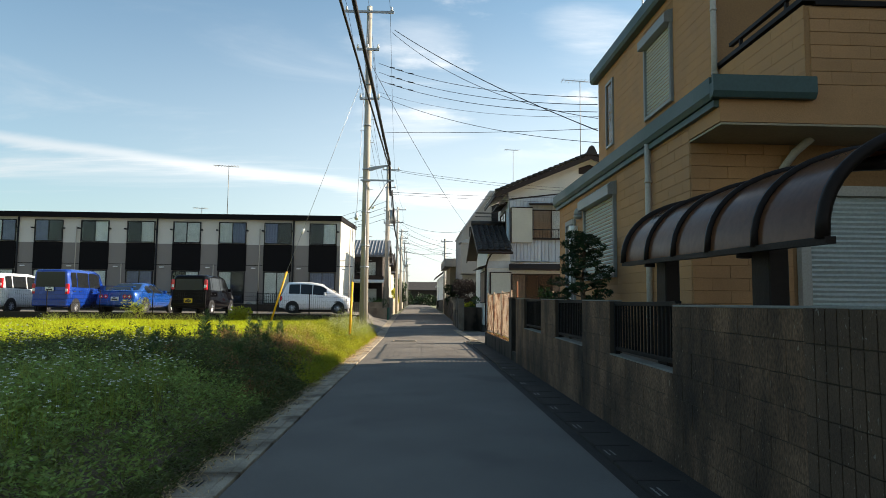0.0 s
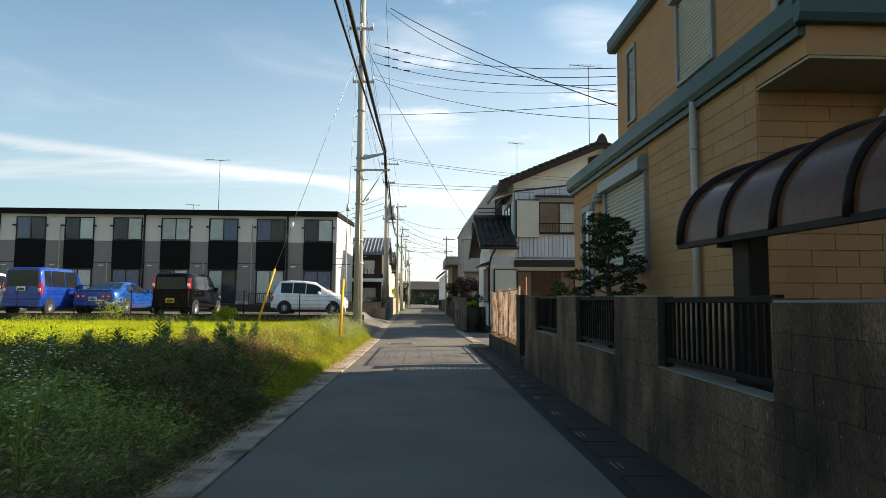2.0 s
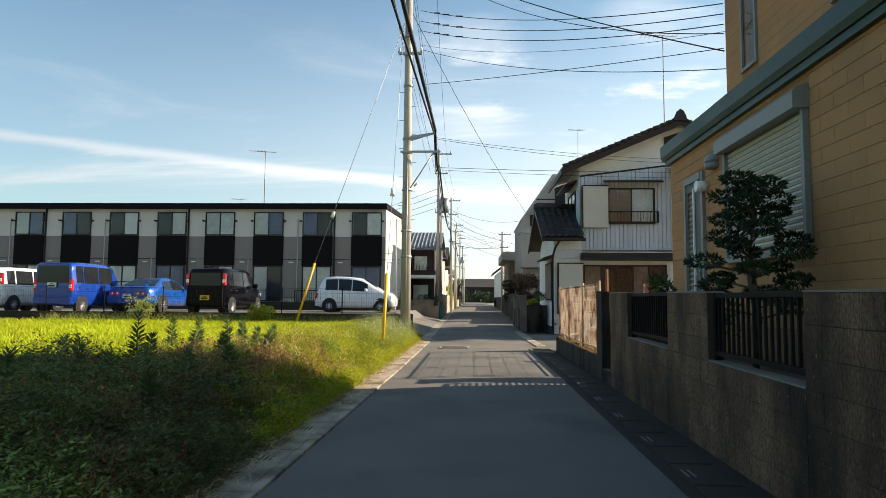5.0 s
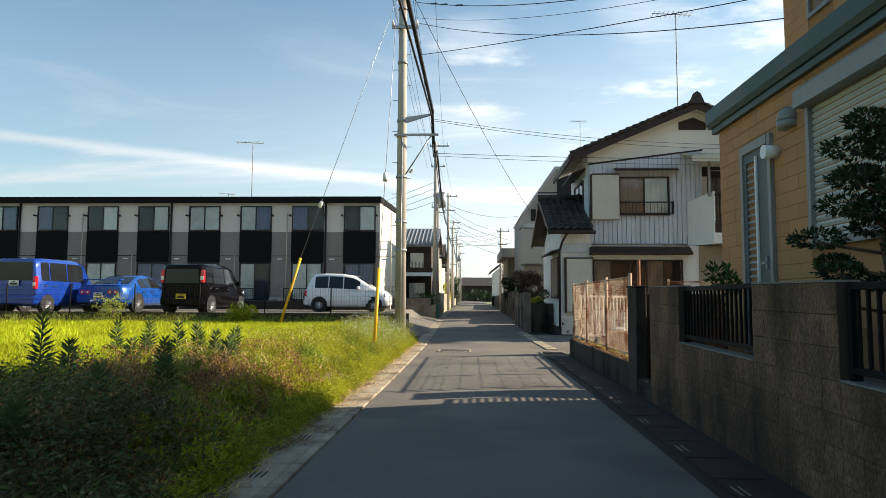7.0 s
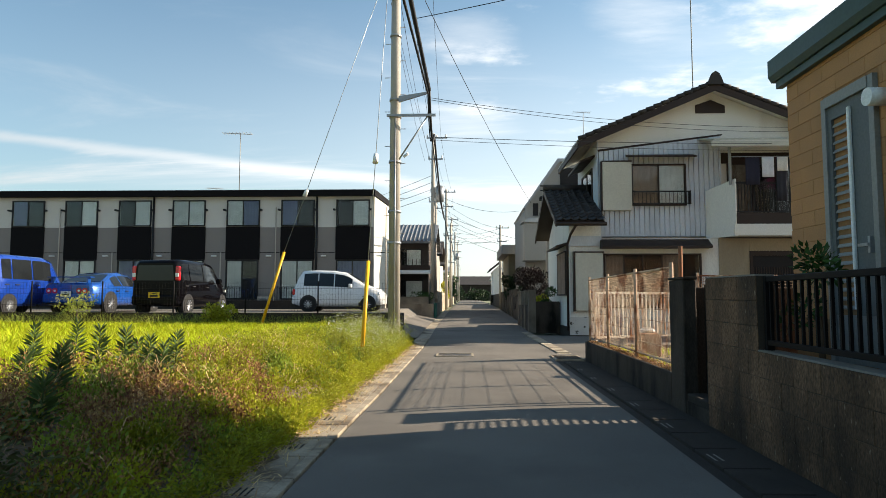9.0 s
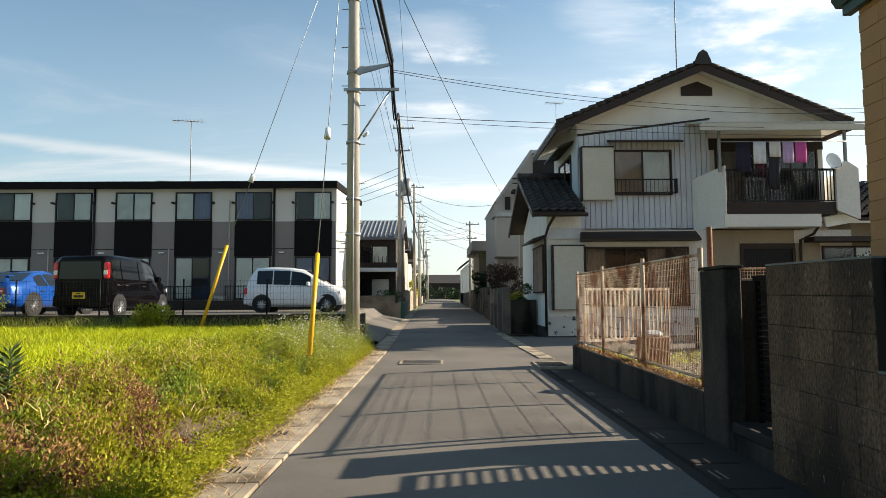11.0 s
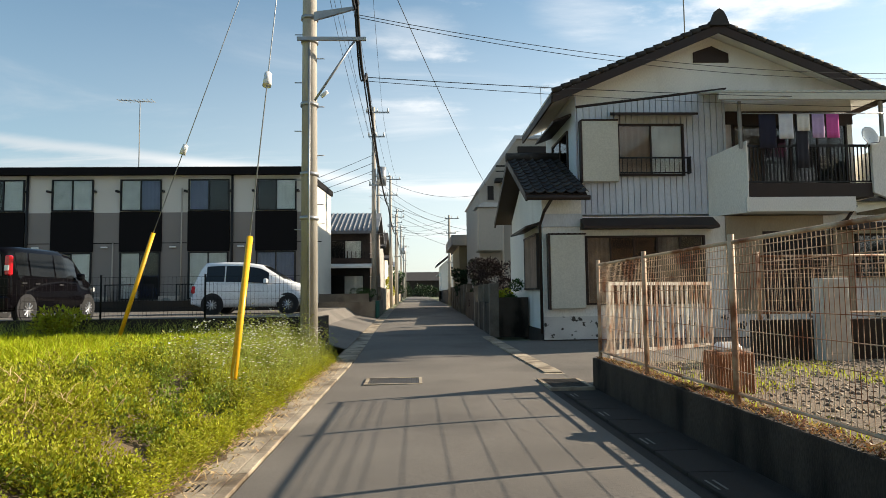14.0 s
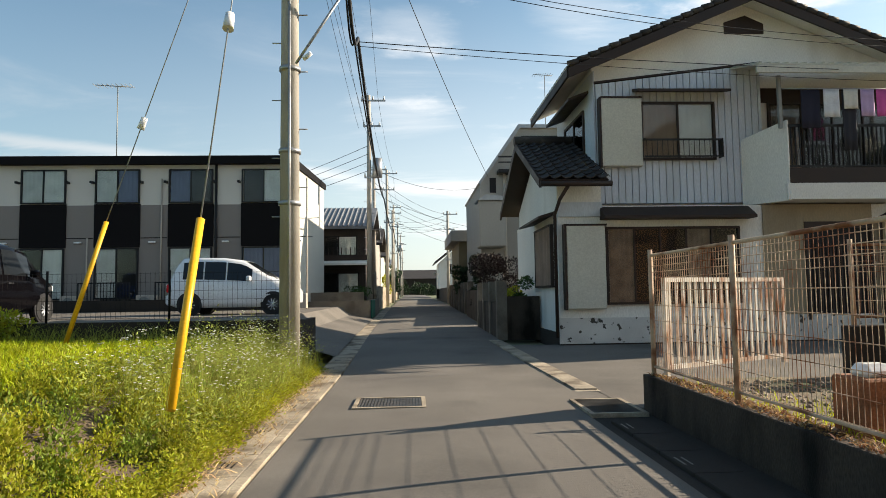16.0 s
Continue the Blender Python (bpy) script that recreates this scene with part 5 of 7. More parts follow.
WAGON = ((0.0, .38, .98, 1.50, .66, .58), (0.07, .30, .98, 1.585, .72, .61), (0.5, .24, .97, 1.62, .735, .625), (1.8, .24, .95, 1.63, .735, .625), (2.35, .24, .94, 1.55, .735, .60),
         (2.86, .24, .93, 1.03, .73, .64), (3.2, .28, .80, .90, .70, .60), (3.38, .34, .60, .70, .60, .50))
TALL = ((0.0, .38, 1.02, 1.70, .68, .61), (0.06, .30, 1.02, 1.765, .725, .63), (0.5, .24, 1.02, 1.79, .737, .64), (2.1, .24, 1.0, 1.79, .737, .64), (2.5, .24, .98, 1.70, .737, .62),
        (2.92, .24, .96, 1.06, .735, .65), (3.25, .28, .84, .96, .71, .61), (3.38, .34, .62, .74, .62, .52))
SLEEK = ((0.0, .36, .70, .80, .64, .60), (0.06, .28, .74, .96, .71, .66), (0.22, .22, .86, 1.34, .735, .62), (0.38, .20, .93, 1.53, .737, .60), (0.9, .20, .92, 1.555, .737, .605), (1.5, .20, .90, 1.54, .737, .60), (2.0, .20, .88, 1.47, .737, .585),
         (2.76, .20, .85, .98, .735, .64), (3.2, .24, .76, .86, .71, .60), (3.4, .30, .58, .66, .62, .50))
COUPE = ((0.0, .42, .72, .90, .76, .70), (0.1, .30, .78, .97, .83, .76), (0.62, .25, .84, 1.0, .86, .78), (1.35, .25, .86, 1.30, .865, .58), (1.85, .25, .86, 1.36, .865, .57), (2.4, .25, .86, 1.30, .865, .57),
         (3.1, .25, .84, .93, .865, .75), (4.15, .28, .72, .80, .84, .70), (4.5, .35, .58, .66, .74, .60))


def ring(s):
    y, zb, zl, zt, wb, wr = s
    half = [(wb * 0.9, zb), (wb, zb + 0.14), (wb, (zb + zl) / 2), (wb * 0.99, zl), (wr + (wb - wr) * 0.25, zl + (zt - zl) * 0.62), (wr, zt - 0.07 * min(1, (zt - zl) / 0.3)), (wr * 0.86, zt)]
    return [(x, y, z) for x, z in half] + [(-x, y, z) for x, z in half[::-1]]


def between(table, y):
    for a, b in zip(table, table[1:]):
        if y <= b[0]:
            f = (y - a[0]) / (b[0] - a[0])
            return tuple(p + (q - p) * f for p, q in zip(a, b))
    return table[-1]


def car(table, paint, m, label, wheels, windows, rear, plate="plate_white", lamp="tall", glass_rear=True):
    c = thing("car", (0, 0, 0), label, "car", "parked cars")
    bm = bmesh.new()
    rings = [[bm.verts.new(p) for p in ring(s)] for s in table]
    n = len(rings[0])
    for a, b in zip(rings, rings[1:]):
        for k in range(n - 1):
            bm.faces.new((a[k], a[k + 1], b[k + 1], b[k]))
        bm.faces.new((a[n - 1], a[0], b[0], b[n - 1]))
    bm.faces.new(rings[0][::-1])
    bm.faces.new(rings[-1])
    quiet(bm, True)
    for f in bm.faces:
        if len(f.verts) > 4:
            f.smooth = False
    body = part("body", bm, paint, c)
    for y0, y1 in windows:
        for s in (1, -1):
            g = bmesh.new()
            lo, hi = [], []
            for k in range(5):
                st = between(table, y0 + (y1 - y0) * k / 4)
                r = ring(st)
                p3, p4, p5 = Vector(r[3]), Vector(r[4]), Vector(r[5])
                pts = [p3.lerp(p4, 0.1), p4, p4.lerp(p5, 0.75)]
                lo.append([g.verts.new((s * (p.x + 0.008), p.y, p.z)) for p in pts])
            for a, b in zip(lo, lo[1:]):
                for k in range(2):
                    g.faces.new((a[k], a[k + 1], b[k + 1], b[k]))
            part("side_window", quiet(g, True), "car_glass", c)
            a, b = between(table, y0), between(table, y1)
            part("door_handle", box(s * (a[4] - 0.005), s * (a[4] + 0.022), y0 + 0.1, y0 + 0.26, a[2] - 0.14, a[2] - 0.11), "trim_black" if paint != "paint_white" else "paint_white", c)
    # windscreen, following the slope ahead of the roof
    i = max(k for k in range(len(table)) if table[k][3] > table[k][2] + 0.3)
    a, b = Vector(ring(table[i])[6]), Vector(ring(table[i + 1])[6])
    d = (b - a).normalized()
    up = Vector((0, -d.z, d.y)) * 0.008
    if up.z < 0:
        up = -up
    p, q = a.lerp(b, 0.06) + up, a.lerp(b, 0.9) + up
    g = bmesh.new()
    g.faces.new([g.verts.new(v) for v in ((p.x, p.y, p.z), (-p.x, p.y, p.z), (-q.x, q.y, q.z), (q.x, q.y, q.z))])
    part("windscreen", g, "car_glass", c)
    if rear is None:
        pass
    elif glass_rear:
        z0, z1, w0, w1 = rear
        part("rear_window", prism([(-w0, z0), (w0, z0), (w1, z1), (-w1, z1)], "y", -0.012, 0.01), "car_glass", c)
    else:
        st = [s for s in table if s[0] > 0.5][:2]
        a, b = Vector(ring(st[0])[6]), Vector(ring(st[1])[6])
        g = bmesh.new()
        p, q = a.lerp(b, 0.08), a.lerp(b, 0.92)
        g.faces.new([g.verts.new(v) for v in ((-p.x, p.y, p.z + 0.008), (p.x, p.y, p.z + 0.008), (q.x, q.y, q.z + 0.008), (-q.x, q.y, q.z + 0.008))])
        part("rear_window", g, "car_glass", c)
    wb = table[1][4]
    part("bumper", box(-wb * 0.97, wb * 0.97, -0.05, 0.2, table[0][1] - 0.08, table[0][1] + 0.2, 0.04), paint, c)
    plate_z = table[0][1] + (0.12 if lamp != "van" else 0.52)
    pl = part("number_plate", box(-0.165, 0.165, -0.07, -0.045, plate_z, plate_z + 0.165, 0.005), plate, c)
    part("plate_bar", boxes([(-0.06, 0.06, -0.073, -0.071, plate_z + 0.118, plate_z + 0.14), (-0.12, 0.12, -0.073, -0.071, plate_z + 0.03, plate_z + 0.09)]), "trim_black", pl)
    for s in (1, -1):
        if lamp == "round":
            for cx in (0.40, 0.60):
                t = part("tail_lamp", tube((s * cx, -0.02, 0.72), (s * cx, 0.02, 0.72), 0.085, seg=18), "tail_red", c)
                part("tail_ring", tube((s * cx, -0.024, 0.72), (s * cx, -0.019, 0.72), 0.035, seg=14), "lamp_clear", t)
        else:
            zt = table[0][3]
            zl = {"tall": 1.0, "hatch": 0.62}.get(lamp, 0.78)
            lh_ = 0.22 if lamp == "hatch" else 0.42
            t = part("tail_lamp", box(s * 0.585, s * 0.725, -0.02, 0.10, zl, zl + lh_, 0.03), "tail_red", c)
            part("lamp_glass", box(s * 0.60, s * 0.70, -0.026, 0.0, zl + 0.10, zl + 0.22, 0.01), "lamp_clear", t)
        f = between(table, table[-1][0] - 0.16)
        part("head_lamp", box(s * (f[4] - 0.2), s * (f[4] + 0.004), f[0] - 0.12, f[0] + 0.05, f[2] - 0.12, f[2] + 0.03, 0.03), "lamp_clear", c)
        mi = between(table, windows[-1][1] - 0.06)
        part("door_mirror", box(s * (mi[4] + 0.02), s * (mi[4] + 0.19), mi[0] - 0.05, mi[0] + 0.07, mi[2] + 0.02, mi[2] + 0.17, 0.03), paint, c)
    for y in wheels:
        for s in (1, -1):
            r = 0.275 if table is not COUPE else 0.32
            x1 = s * (between(table, y)[4] + 0.005)
            x0 = x1 - s * 0.17
            part("wheel_arch", tube((x1 - s * 0.05, y, r + 0.02), (x1 - s * 0.002, y, r + 0.02), r + 0.055, seg=24), "trim_black", c)
            ty = part("tyre", tube((x0, y, r), (x1 + s * 0.012, y, r), r, seg=28), "rubber", c)
            rim = part("rim", tube((x1, y, r), (x1 + s * 0.018, y, r), r * 0.64, r * 0.62, 24), "trim_black", ty)
            sp = bmesh.new()
            for k in range(10):
                a = 2 * math.pi * k / 10
                add_tube(sp, (x1 + s * 0.022, y, r), (x1 + s * 0.022, y + r * 0.58 * math.cos(a), r + r * 0.58 * math.sin(a)), 0.016, 0.012, 5)
            add_tube(sp, (x1 + s * 0.01, y, r), (x1 + s * 0.03, y, r), 0.04, seg=12)
            part("spokes", quiet(sp), "alloy", ty)
    c.matrix_basis = m
    return c


KW, KG = (0.55, 2.88), ((0.25, 0.62), (0.68, 1.5), (1.56, 2.4))
car(WAGON, "paint_black", pose(-9.12, 26.5, PARK, 0, 0, -3), "black compact wagon parked with its tail to the field", KW, KG, (1.0, 1.44, 0.56, 0.52), "plate_yellow")
car(TALL, "paint_blue", pose(-14.55, 26.5, PARK, 0, 0, -2), "bright blue tall wagon with dark rear glass", KW, KG, (1.06, 1.66, 0.58, 0.55), lamp="van")
cp = car(COUPE, "paint_sky", pose(-12.72, 28.1, PARK, 0, 0, -3), "bright blue coupe with round tail lamps and a rear wing", (0.95, 3.6), ((1.15, 1.6), (1.66, 2.6)), (0.8, 0.9, 0.3, 0.3), lamp="round", glass_rear=False)
wing = part("rear_wing", boxes([(-0.72, 0.72, 0.05, 0.27, 1.14, 1.17), (-0.62, -0.57, 0.1, 0.24, 0.97, 1.14), (0.57, 0.62, 0.1, 0.24, 0.97, 1.14)]), "paint_sky", cp)
car(SLEEK, "paint_white", pose(-6.72, 33.1, PARK, 0, 0, -90), "white compact wagon parked side-on by the apartments", (0.6, 2.82), ((0.42, 0.95), (0.99, 1.55), (1.59, 2.25)), None, "plate_yellow", lamp="hatch")
car(WAGON, "paint_white", pose(-17.35, 26.9, PARK, 0, 0, -4), "white minivan parked beside the blue wagon", KW, KG, (1.0, 1.44, 0.56, 0.52), lamp="tall")

# dark mesh fence along the parking place
pf_ = thing("parking_fence", (-2.1, 25.68, 0.8), "low black wire fence along the parking place", "fence", "wire fences")
for k in range(13):
    part("post", tube((-2.2 - 2.0 * k, 25.68, 0.78), (-2.2 - 2.0 * k, 25.68, 1.66), 0.02, seg=8), "black_metal", pf_)
for k in range(12):
    w = bmesh.new()
    xa, xb = -2.2 - 2.0 * k, -4.2 - 2.0 * k
    for j in range(25):
        xx = xa + (xb - xa) * j / 25
        add_tube(w, (xx, 25.68, 0.84), (xx, 25.68, 1.62), 0.0025, seg=4, caps=False)
    for j in range(6):
        add_tube(w, (xa, 25.68, 0.86 + 0.15 * j), (xb, 25.68, 0.86 + 0.15 * j), 0.0028, seg=4, caps=False)
    part("wire_panel", w, "black_metal", pf_)

# ---- things of the white house's balcony and of the lot ----
for nm, col, x0, x1, z0, lab in (("towel", (0.72, 0.73, 0.76), 8.9, 9.26, 4.93, "white towel hung out on the balcony line"), ("towel", (0.75, 0.72, 0.66), 9.36, 9.68, 5.12, "cream hand towel hung out on the balcony line"),
                                 ("towel", (0.55, 0.40, 0.62), 9.74, 10.05, 4.95, "lilac towel hung out on the balcony line"), ("towel", (0.62, 0.12, 0.38), 10.1, 10.42, 4.95, "pink towel hung out on the balcony line"),
                                 ("trousers", (0.03, 0.03, 0.05), 8.42, 8.85, 4.7, "dark clothes hung out on the balcony line"), ("trousers", (0.04, 0.04, 0.05), 9.35, 9.66, 4.2, "dark checked cloth hung out on the balcony line")):
    bm = bmesh.new()
    n = 10
    cols = []
    for i in range(n + 1):
        xx = x0 + (x1 - x0) * i / n
        cols.append([bm.verts.new((xx, 28.18 + (0.05 if z0 < 4.8 else 0.0) + 0.012 * math.sin(i * 1.3) * (1 - j / 4), z0 + (5.55 - z0) * j / 4)) for j in range(5)])
    for a, b in zip(cols, cols[1:]):
        for j in range(4):
            bm.faces.new((a[j], b[j], b[j + 1], a[j + 1]))
    ob = part(nm, quiet(bm, True), mat(nm + "_cloth", col, 0.9, var=0.08, scale=6, bump=0.1, through_light=0.2))
    so = ob.modifiers.new("thickness", "SOLIDIFY")
    so.thickness = 0.006
    tagged(ob, lab, "laundry", "laundry on the balcony")
line = tagged(part("laundry_pole", tube((8.0, 28.2, 5.57), (11.6, 28.2, 5.57), 0.014, seg=8), "galv"), "steel laundry pole under the balcony awning", "pole")
dish = thing("satellite_dish", (11.15, 28.2, 4.72), "white satellite dish on the balcony rail", "antenna")
bm = bmesh.new()
bmesh.ops.create_circle(bm, cap_ends=False, segments=24, radius=0.25)
edge = bm.verts[:]
prev_ring = edge
for rr, dz in ((0.18, -0.03), (0.1, -0.052)):
    nxt = [bm.verts.new((v.co.x * rr / 0.25, v.co.y * rr / 0.25, dz)) for v in edge]
    for k in range(24):
        bm.faces.new((prev_ring[k], prev_ring[(k + 1) % 24], nxt[(k + 1) % 24], nxt[k]))
    prev_ring = nxt
bm.faces.new(prev_ring)
bmesh.ops.transform(bm, matrix=Matrix.Translation((11.15, 28.1, 4.98)) @ Matrix.Rotation(radians(75), 4, "X") @ Matrix.Rotation(radians(12), 4, "Y"), verts=bm.verts)
bmesh.ops.solidify(bm, geom=bm.faces[:], thickness=0.01)
part("bowl", quiet(bm, True), "porcelain", dish)
part("arm", pipe_path([(11.15, 28.12, 4.8), (11.15, 27.8, 4.75), (11.12, 27.72, 4.85)], 0.012, 6), "galv", dish)
part("bracket", tube((11.15, 28.3, 4.7), (11.15, 28.14, 4.92), 0.02), "galv", dish)
# rusty can and litter behind the mesh fence
can = thing("rusty_can", (2.72, 18.5, 0.3), "rusty square oil can with rubbish in it", "can")
part("can_body", box(2.55, 2.88, 18.33, 18.66, 0.3, 0.66, 0.015), "rust", can)
part("rubbish", box(2.6, 2.82, 18.4, 18.58, 0.64, 0.74, 0.04), "porcelain", can)
wbx = thing("white_cabinet", (5.2, 20.8, 0.3), "small white metal cabinet by the back wall", "cabinet")
part("cabinet_body", box(5.05, 5.4, 20.75, 20.98, 0.3, 1.35, 0.01), "shutter", wbx)
part("cabinet_door", box(5.08, 5.37, 20.738, 20.748, 0.4, 1.3, 0.003), "shutter", wbx)

# ---- drains ----


def drain(x0, x1, y0, y1, n, along="x"):
    d = thing("drain_grate", ((x0 + x1) / 2, (y0 + y1) / 2, gz(y0)), "rusty steel drain grate in a concrete frame", "drain", "drain grates")
    z = gz((y0 + y1) / 2) + 0.022
    part("frame", boxes([(x0 - 0.045, x1 + 0.045, y0 - 0.05, y0, z - 0.05, z + 0.006), (x0 - 0.045, x1 + 0.045, y1, y1 + 0.05, z - 0.05, z + 0.006), (x0 - 0.045, x0, y0, y1, z - 0.05, z + 0.006), (x1, x1 + 0.045, y0, y1, z - 0.05, z + 0.006)]), "concrete_kerb", d)
    part("sump", box(x0, x1, y0, y1, z - 0.04, z - 0.012), "pit", d)
    for k in range(n):
        if along == "x":
            c = x0 + (x1 - x0) * (k + 0.5) / n
            part("bar", box(c - 0.009, c + 0.009, y0, y1, z - 0.012, z + 0.002), "grate", d)
        else:
            c = y0 + (y1 - y0) * (k + 0.5) / n
            part("bar", box(x0, x1, c - 0.009, c + 0.009, z - 0.012, z + 0.002), "grate", d)


drain(-0.74, -0.05, 21.5, 22.1, 20)
drain(1.62, 2.1, 20.9, 21.7, 14, "y")
# slabs of the left gutter, every second with lifting slots
for k in range(42):
    y = 2.2 + 0.6 * k
    xl = lerp(LEFT, y + 0.3)
    ob = piece("gutter_slab", (0.285, 0.596, 0.04), (xl - 0.245, y + 0.3, gz(y + 0.3) - 0.004), "concrete_kerb", left_gutter)
    if k % 2 == 0:
        for dx in (-0.29, -0.25, -0.21):
            piece("slot", (0.012, 0.16, 0.004), (xl + dx, y + 0.3, gz(y + 0.3) + 0.018), "pit", left_gutter, 0.001)
    piece("kerb_stone", (0.085, 0.596, 0.045), (xl - 0.056, y + 0.3, gz(y + 0.3) - 0.004), "concrete_kerb", left_gutter)
# right gutter slabs, in the same concrete darkened for shade
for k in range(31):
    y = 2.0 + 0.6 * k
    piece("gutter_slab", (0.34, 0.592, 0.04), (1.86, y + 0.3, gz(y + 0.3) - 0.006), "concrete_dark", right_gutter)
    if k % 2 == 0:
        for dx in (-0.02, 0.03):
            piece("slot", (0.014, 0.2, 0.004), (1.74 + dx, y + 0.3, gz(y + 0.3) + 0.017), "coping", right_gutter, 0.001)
white_gutter = tagged(part("gutter", strip([22.4 + 0.9 * k for k in range(10)], lambda y: lerp(RIGHT, y) - 0.36 + 0.0, lambda y: lerp(RIGHT, y) - 0.06, 0.006, 2), "concrete_kerb"), "pale concrete gutter at the forecourt", "gutter", kind="structure")
for k in range(13):
    y = 22.5 + 0.6 * k
    xl = lerp(RIGHT, y + 0.3)
    piece("gutter_slab", (0.28, 0.592, 0.03), (xl - 0.21, y + 0.3, gz(y + 0.3) + 0.012), "concrete_kerb", white_gutter)

# ---- far houses on both sides ----
M["grey_render"] = mat("grey_render", (0.33, 0.31, 0.28), 0.85, var=0.08, scale=0.6, stain=(0.3, 0.28, 0.25), stain_scale=0.6, stretch=(1, 1, 0.3))


def house(x0, x1, y0, y1, z0, eave, ridge_z, wall, roof, label, along="x", windows=(), over=0.5):
    h = thing("house", ((x0 + x1) / 2, (y0 + y1) / 2, z0), label, "house", "houses down the lane")
    part("wall", box(x0, x1, y0, y1, z0, eave), wall, h)
    if along == "x":
        ym = (y0 + y1) / 2
        part("roof", prism([(y0 - over, eave - 0.05), (ym, ridge_z), (y1 + over, eave - 0.05), (y1 + over, eave + 0.12), (ym, ridge_z + 0.17), (y0 - over, eave + 0.12)], "x", x0 - over, x1 + over), roof, h)
        part("gable", prism([(y0, eave), (ym, ridge_z), (y1, eave)], "x", x0, x1), wall, h)
    elif along == "y":
        xm = (x0 + x1) / 2
        part("roof", prism([(x0 - over, eave - 0.05), (xm, ridge_z), (x1 + over, eave - 0.05), (x1 + over, eave + 0.12), (xm, ridge_z + 0.17), (x0 - over, eave + 0.12)], "y", y0 - over, y1 + over), roof, h)
        part("gable", prism([(x0, eave), (xm, ridge_z), (x1, eave)], "y", y0, y1), wall, h)
    else:
        part("roof", box(x0 - over, x1 + over, y0 - over, y1 + over, eave, ridge_z), roof, h)
    for a, b, c, d in windows:
        sash("window", a, b, c, d, y0, h, 2, fills=["room_shade", "curtain"], frame="frame_black")
    return h


lh = house(-9.5, -2.75, 51, 58, 0.2, 4.85, 6.3, "dark_timber", "roof_tile_grey", "old two-storey house with grey tiled roof and dark timber", "x", ((-5.2, -3.2, 3.35, 4.45), (-5.4, -3.1, 0.9, 2.4)))
bm = bmesh.new()
for c in range(28):
    add_tube(bm, (-9.9 + 0.27 * c, 50.5, 4.98), (-9.9 + 0.27 * c, 54.5, 6.47), 0.05, seg=6)
tagged(part("tile_field", bm, "roof_tile_grey", lh), kind="stuff")
part("balcony", boxes([(-6.5, -2.6, 50.2, 50.3, 3.0, 3.35), (-6.5, -2.6, 50.2, 51.0, 2.95, 3.0)]), "brown_wood", lh)
part("porch_roof", prism([(49.3, 2.75), (51, 3.1), (51, 3.2), (49.3, 2.85)], "x", -6.5, -2.5), "white_plaster", lh)
for bx in range(16):
    part("balcony_bar", box(-6.4 + 0.24 * bx, -6.36 + 0.24 * bx, 50.23, 50.27, 3.35, 3.75), "brown_wood", lh)
M["old_concrete"] = mat("old_concrete", (0.17, 0.145, 0.115), 0.9, var=0.25, scale=1.5, fine=40, fvar=0.2, bump=0.4, stain=(0.08, 0.066, 0.05), stain_scale=1.2, stain_cut=(0.5, 0.7))
structure("boundary_wall", boxes([(-6.5, -1.95, 42.4, 42.55, 0.0, 0.92), (-2.1, -1.95, 42.55, 50, 0.0, 0.95), (-6.5, -2.3, 43.6, 43.75, 0.0, 1.3)]), "old_concrete", "concrete block boundary wall at the lane", "wall")
tagged(part("green_net", box(-1.96, -1.90, 43.0, 45.5, 0.15, 0.95, 0.02), mat("green_net", (0.02, 0.12, 0.08), 0.8, var=0.2)), "green net over refuse against the wall", "net")
house(-9, -2.7, 60, 67, 0.3, 4.6, 5.9, "grey_render", "roof_tile", "grey house with a dark tiled roof down the lane", "x", ((-5, -3.4, 3.0, 4.2),))
house(-9, -2.9, 72, 80, 0.4, 4.4, 5.6, "cream", "roof_tile", "cream house behind the poles", "x")
structure("boundary_wall", boxes([(-2.35, -2.2, 52, 70, 0.2, 1.7), (-2.45, -2.3, 72, 110, 0.3, 1.8)]), "concrete_kerb", "pale boundary wall down the lane", "wall")
# grey stepped house beyond the white one
M["olive"] = mat("olive", (0.17, 0.145, 0.085), 0.8, var=0.15)
gh = thing("grey_house", (5, 47, 0.1), "tall grey rendered house with a slanting attic wall", "house")
part("wall", prism([(3.1, 0.1), (9.5, 0.1), (9.5, 9.0), (5.0, 9.0), (3.1, 6.4)], "y", 45, 53), "grey_render", gh)
part("roof_edge", prism([(3.0, 6.35), (3.1, 6.3), (5.05, 8.98), (9.5, 8.98), (9.5, 9.15), (4.95, 9.15)], "y", 44.85, 53.1), "galv", gh)
part("bay", box(2.9, 4.1, 43.6, 45.0, 3.25, 5.35, 0.05), "grey_render", gh)
part("bay_roof", prism([(2.8, 5.35), (4.2, 5.35), (4.2, 5.5), (3.2, 5.6)], "y", 43.5, 45), "galv", gh)
# flat slab on the wall; the recess's shade is only its dark colour
part("window_recess", box(5.1, 7.5, 44.9, 44.99, 6.9, 8.6), "room_shade", gh)
part("balcony_rail", boxes([(3.9, 7.6, 44.3, 44.36, 7.45, 7.52), (3.9, 7.6, 44.3, 44.36, 7.2, 7.25), (3.9, 7.6, 44.3, 45.0, 6.75, 6.9)]), "frame_black", gh)
part("small_window", box(3.55, 3.85, 44.95, 44.99, 5.9, 6.6), "room_shade", gh)
part("drain_pipe", tube((4.25, 44.9, 0.3), (4.25, 44.9, 6.8), 0.07, seg=8), "pipe", gh)
house(2.7, 9, 54, 61, 0.3, 4.3, 4.95, "olive", "grey_render", "flat-roofed grey house with a projecting upper floor", "flat", ((3.2, 4.6, 2.9, 3.9),))
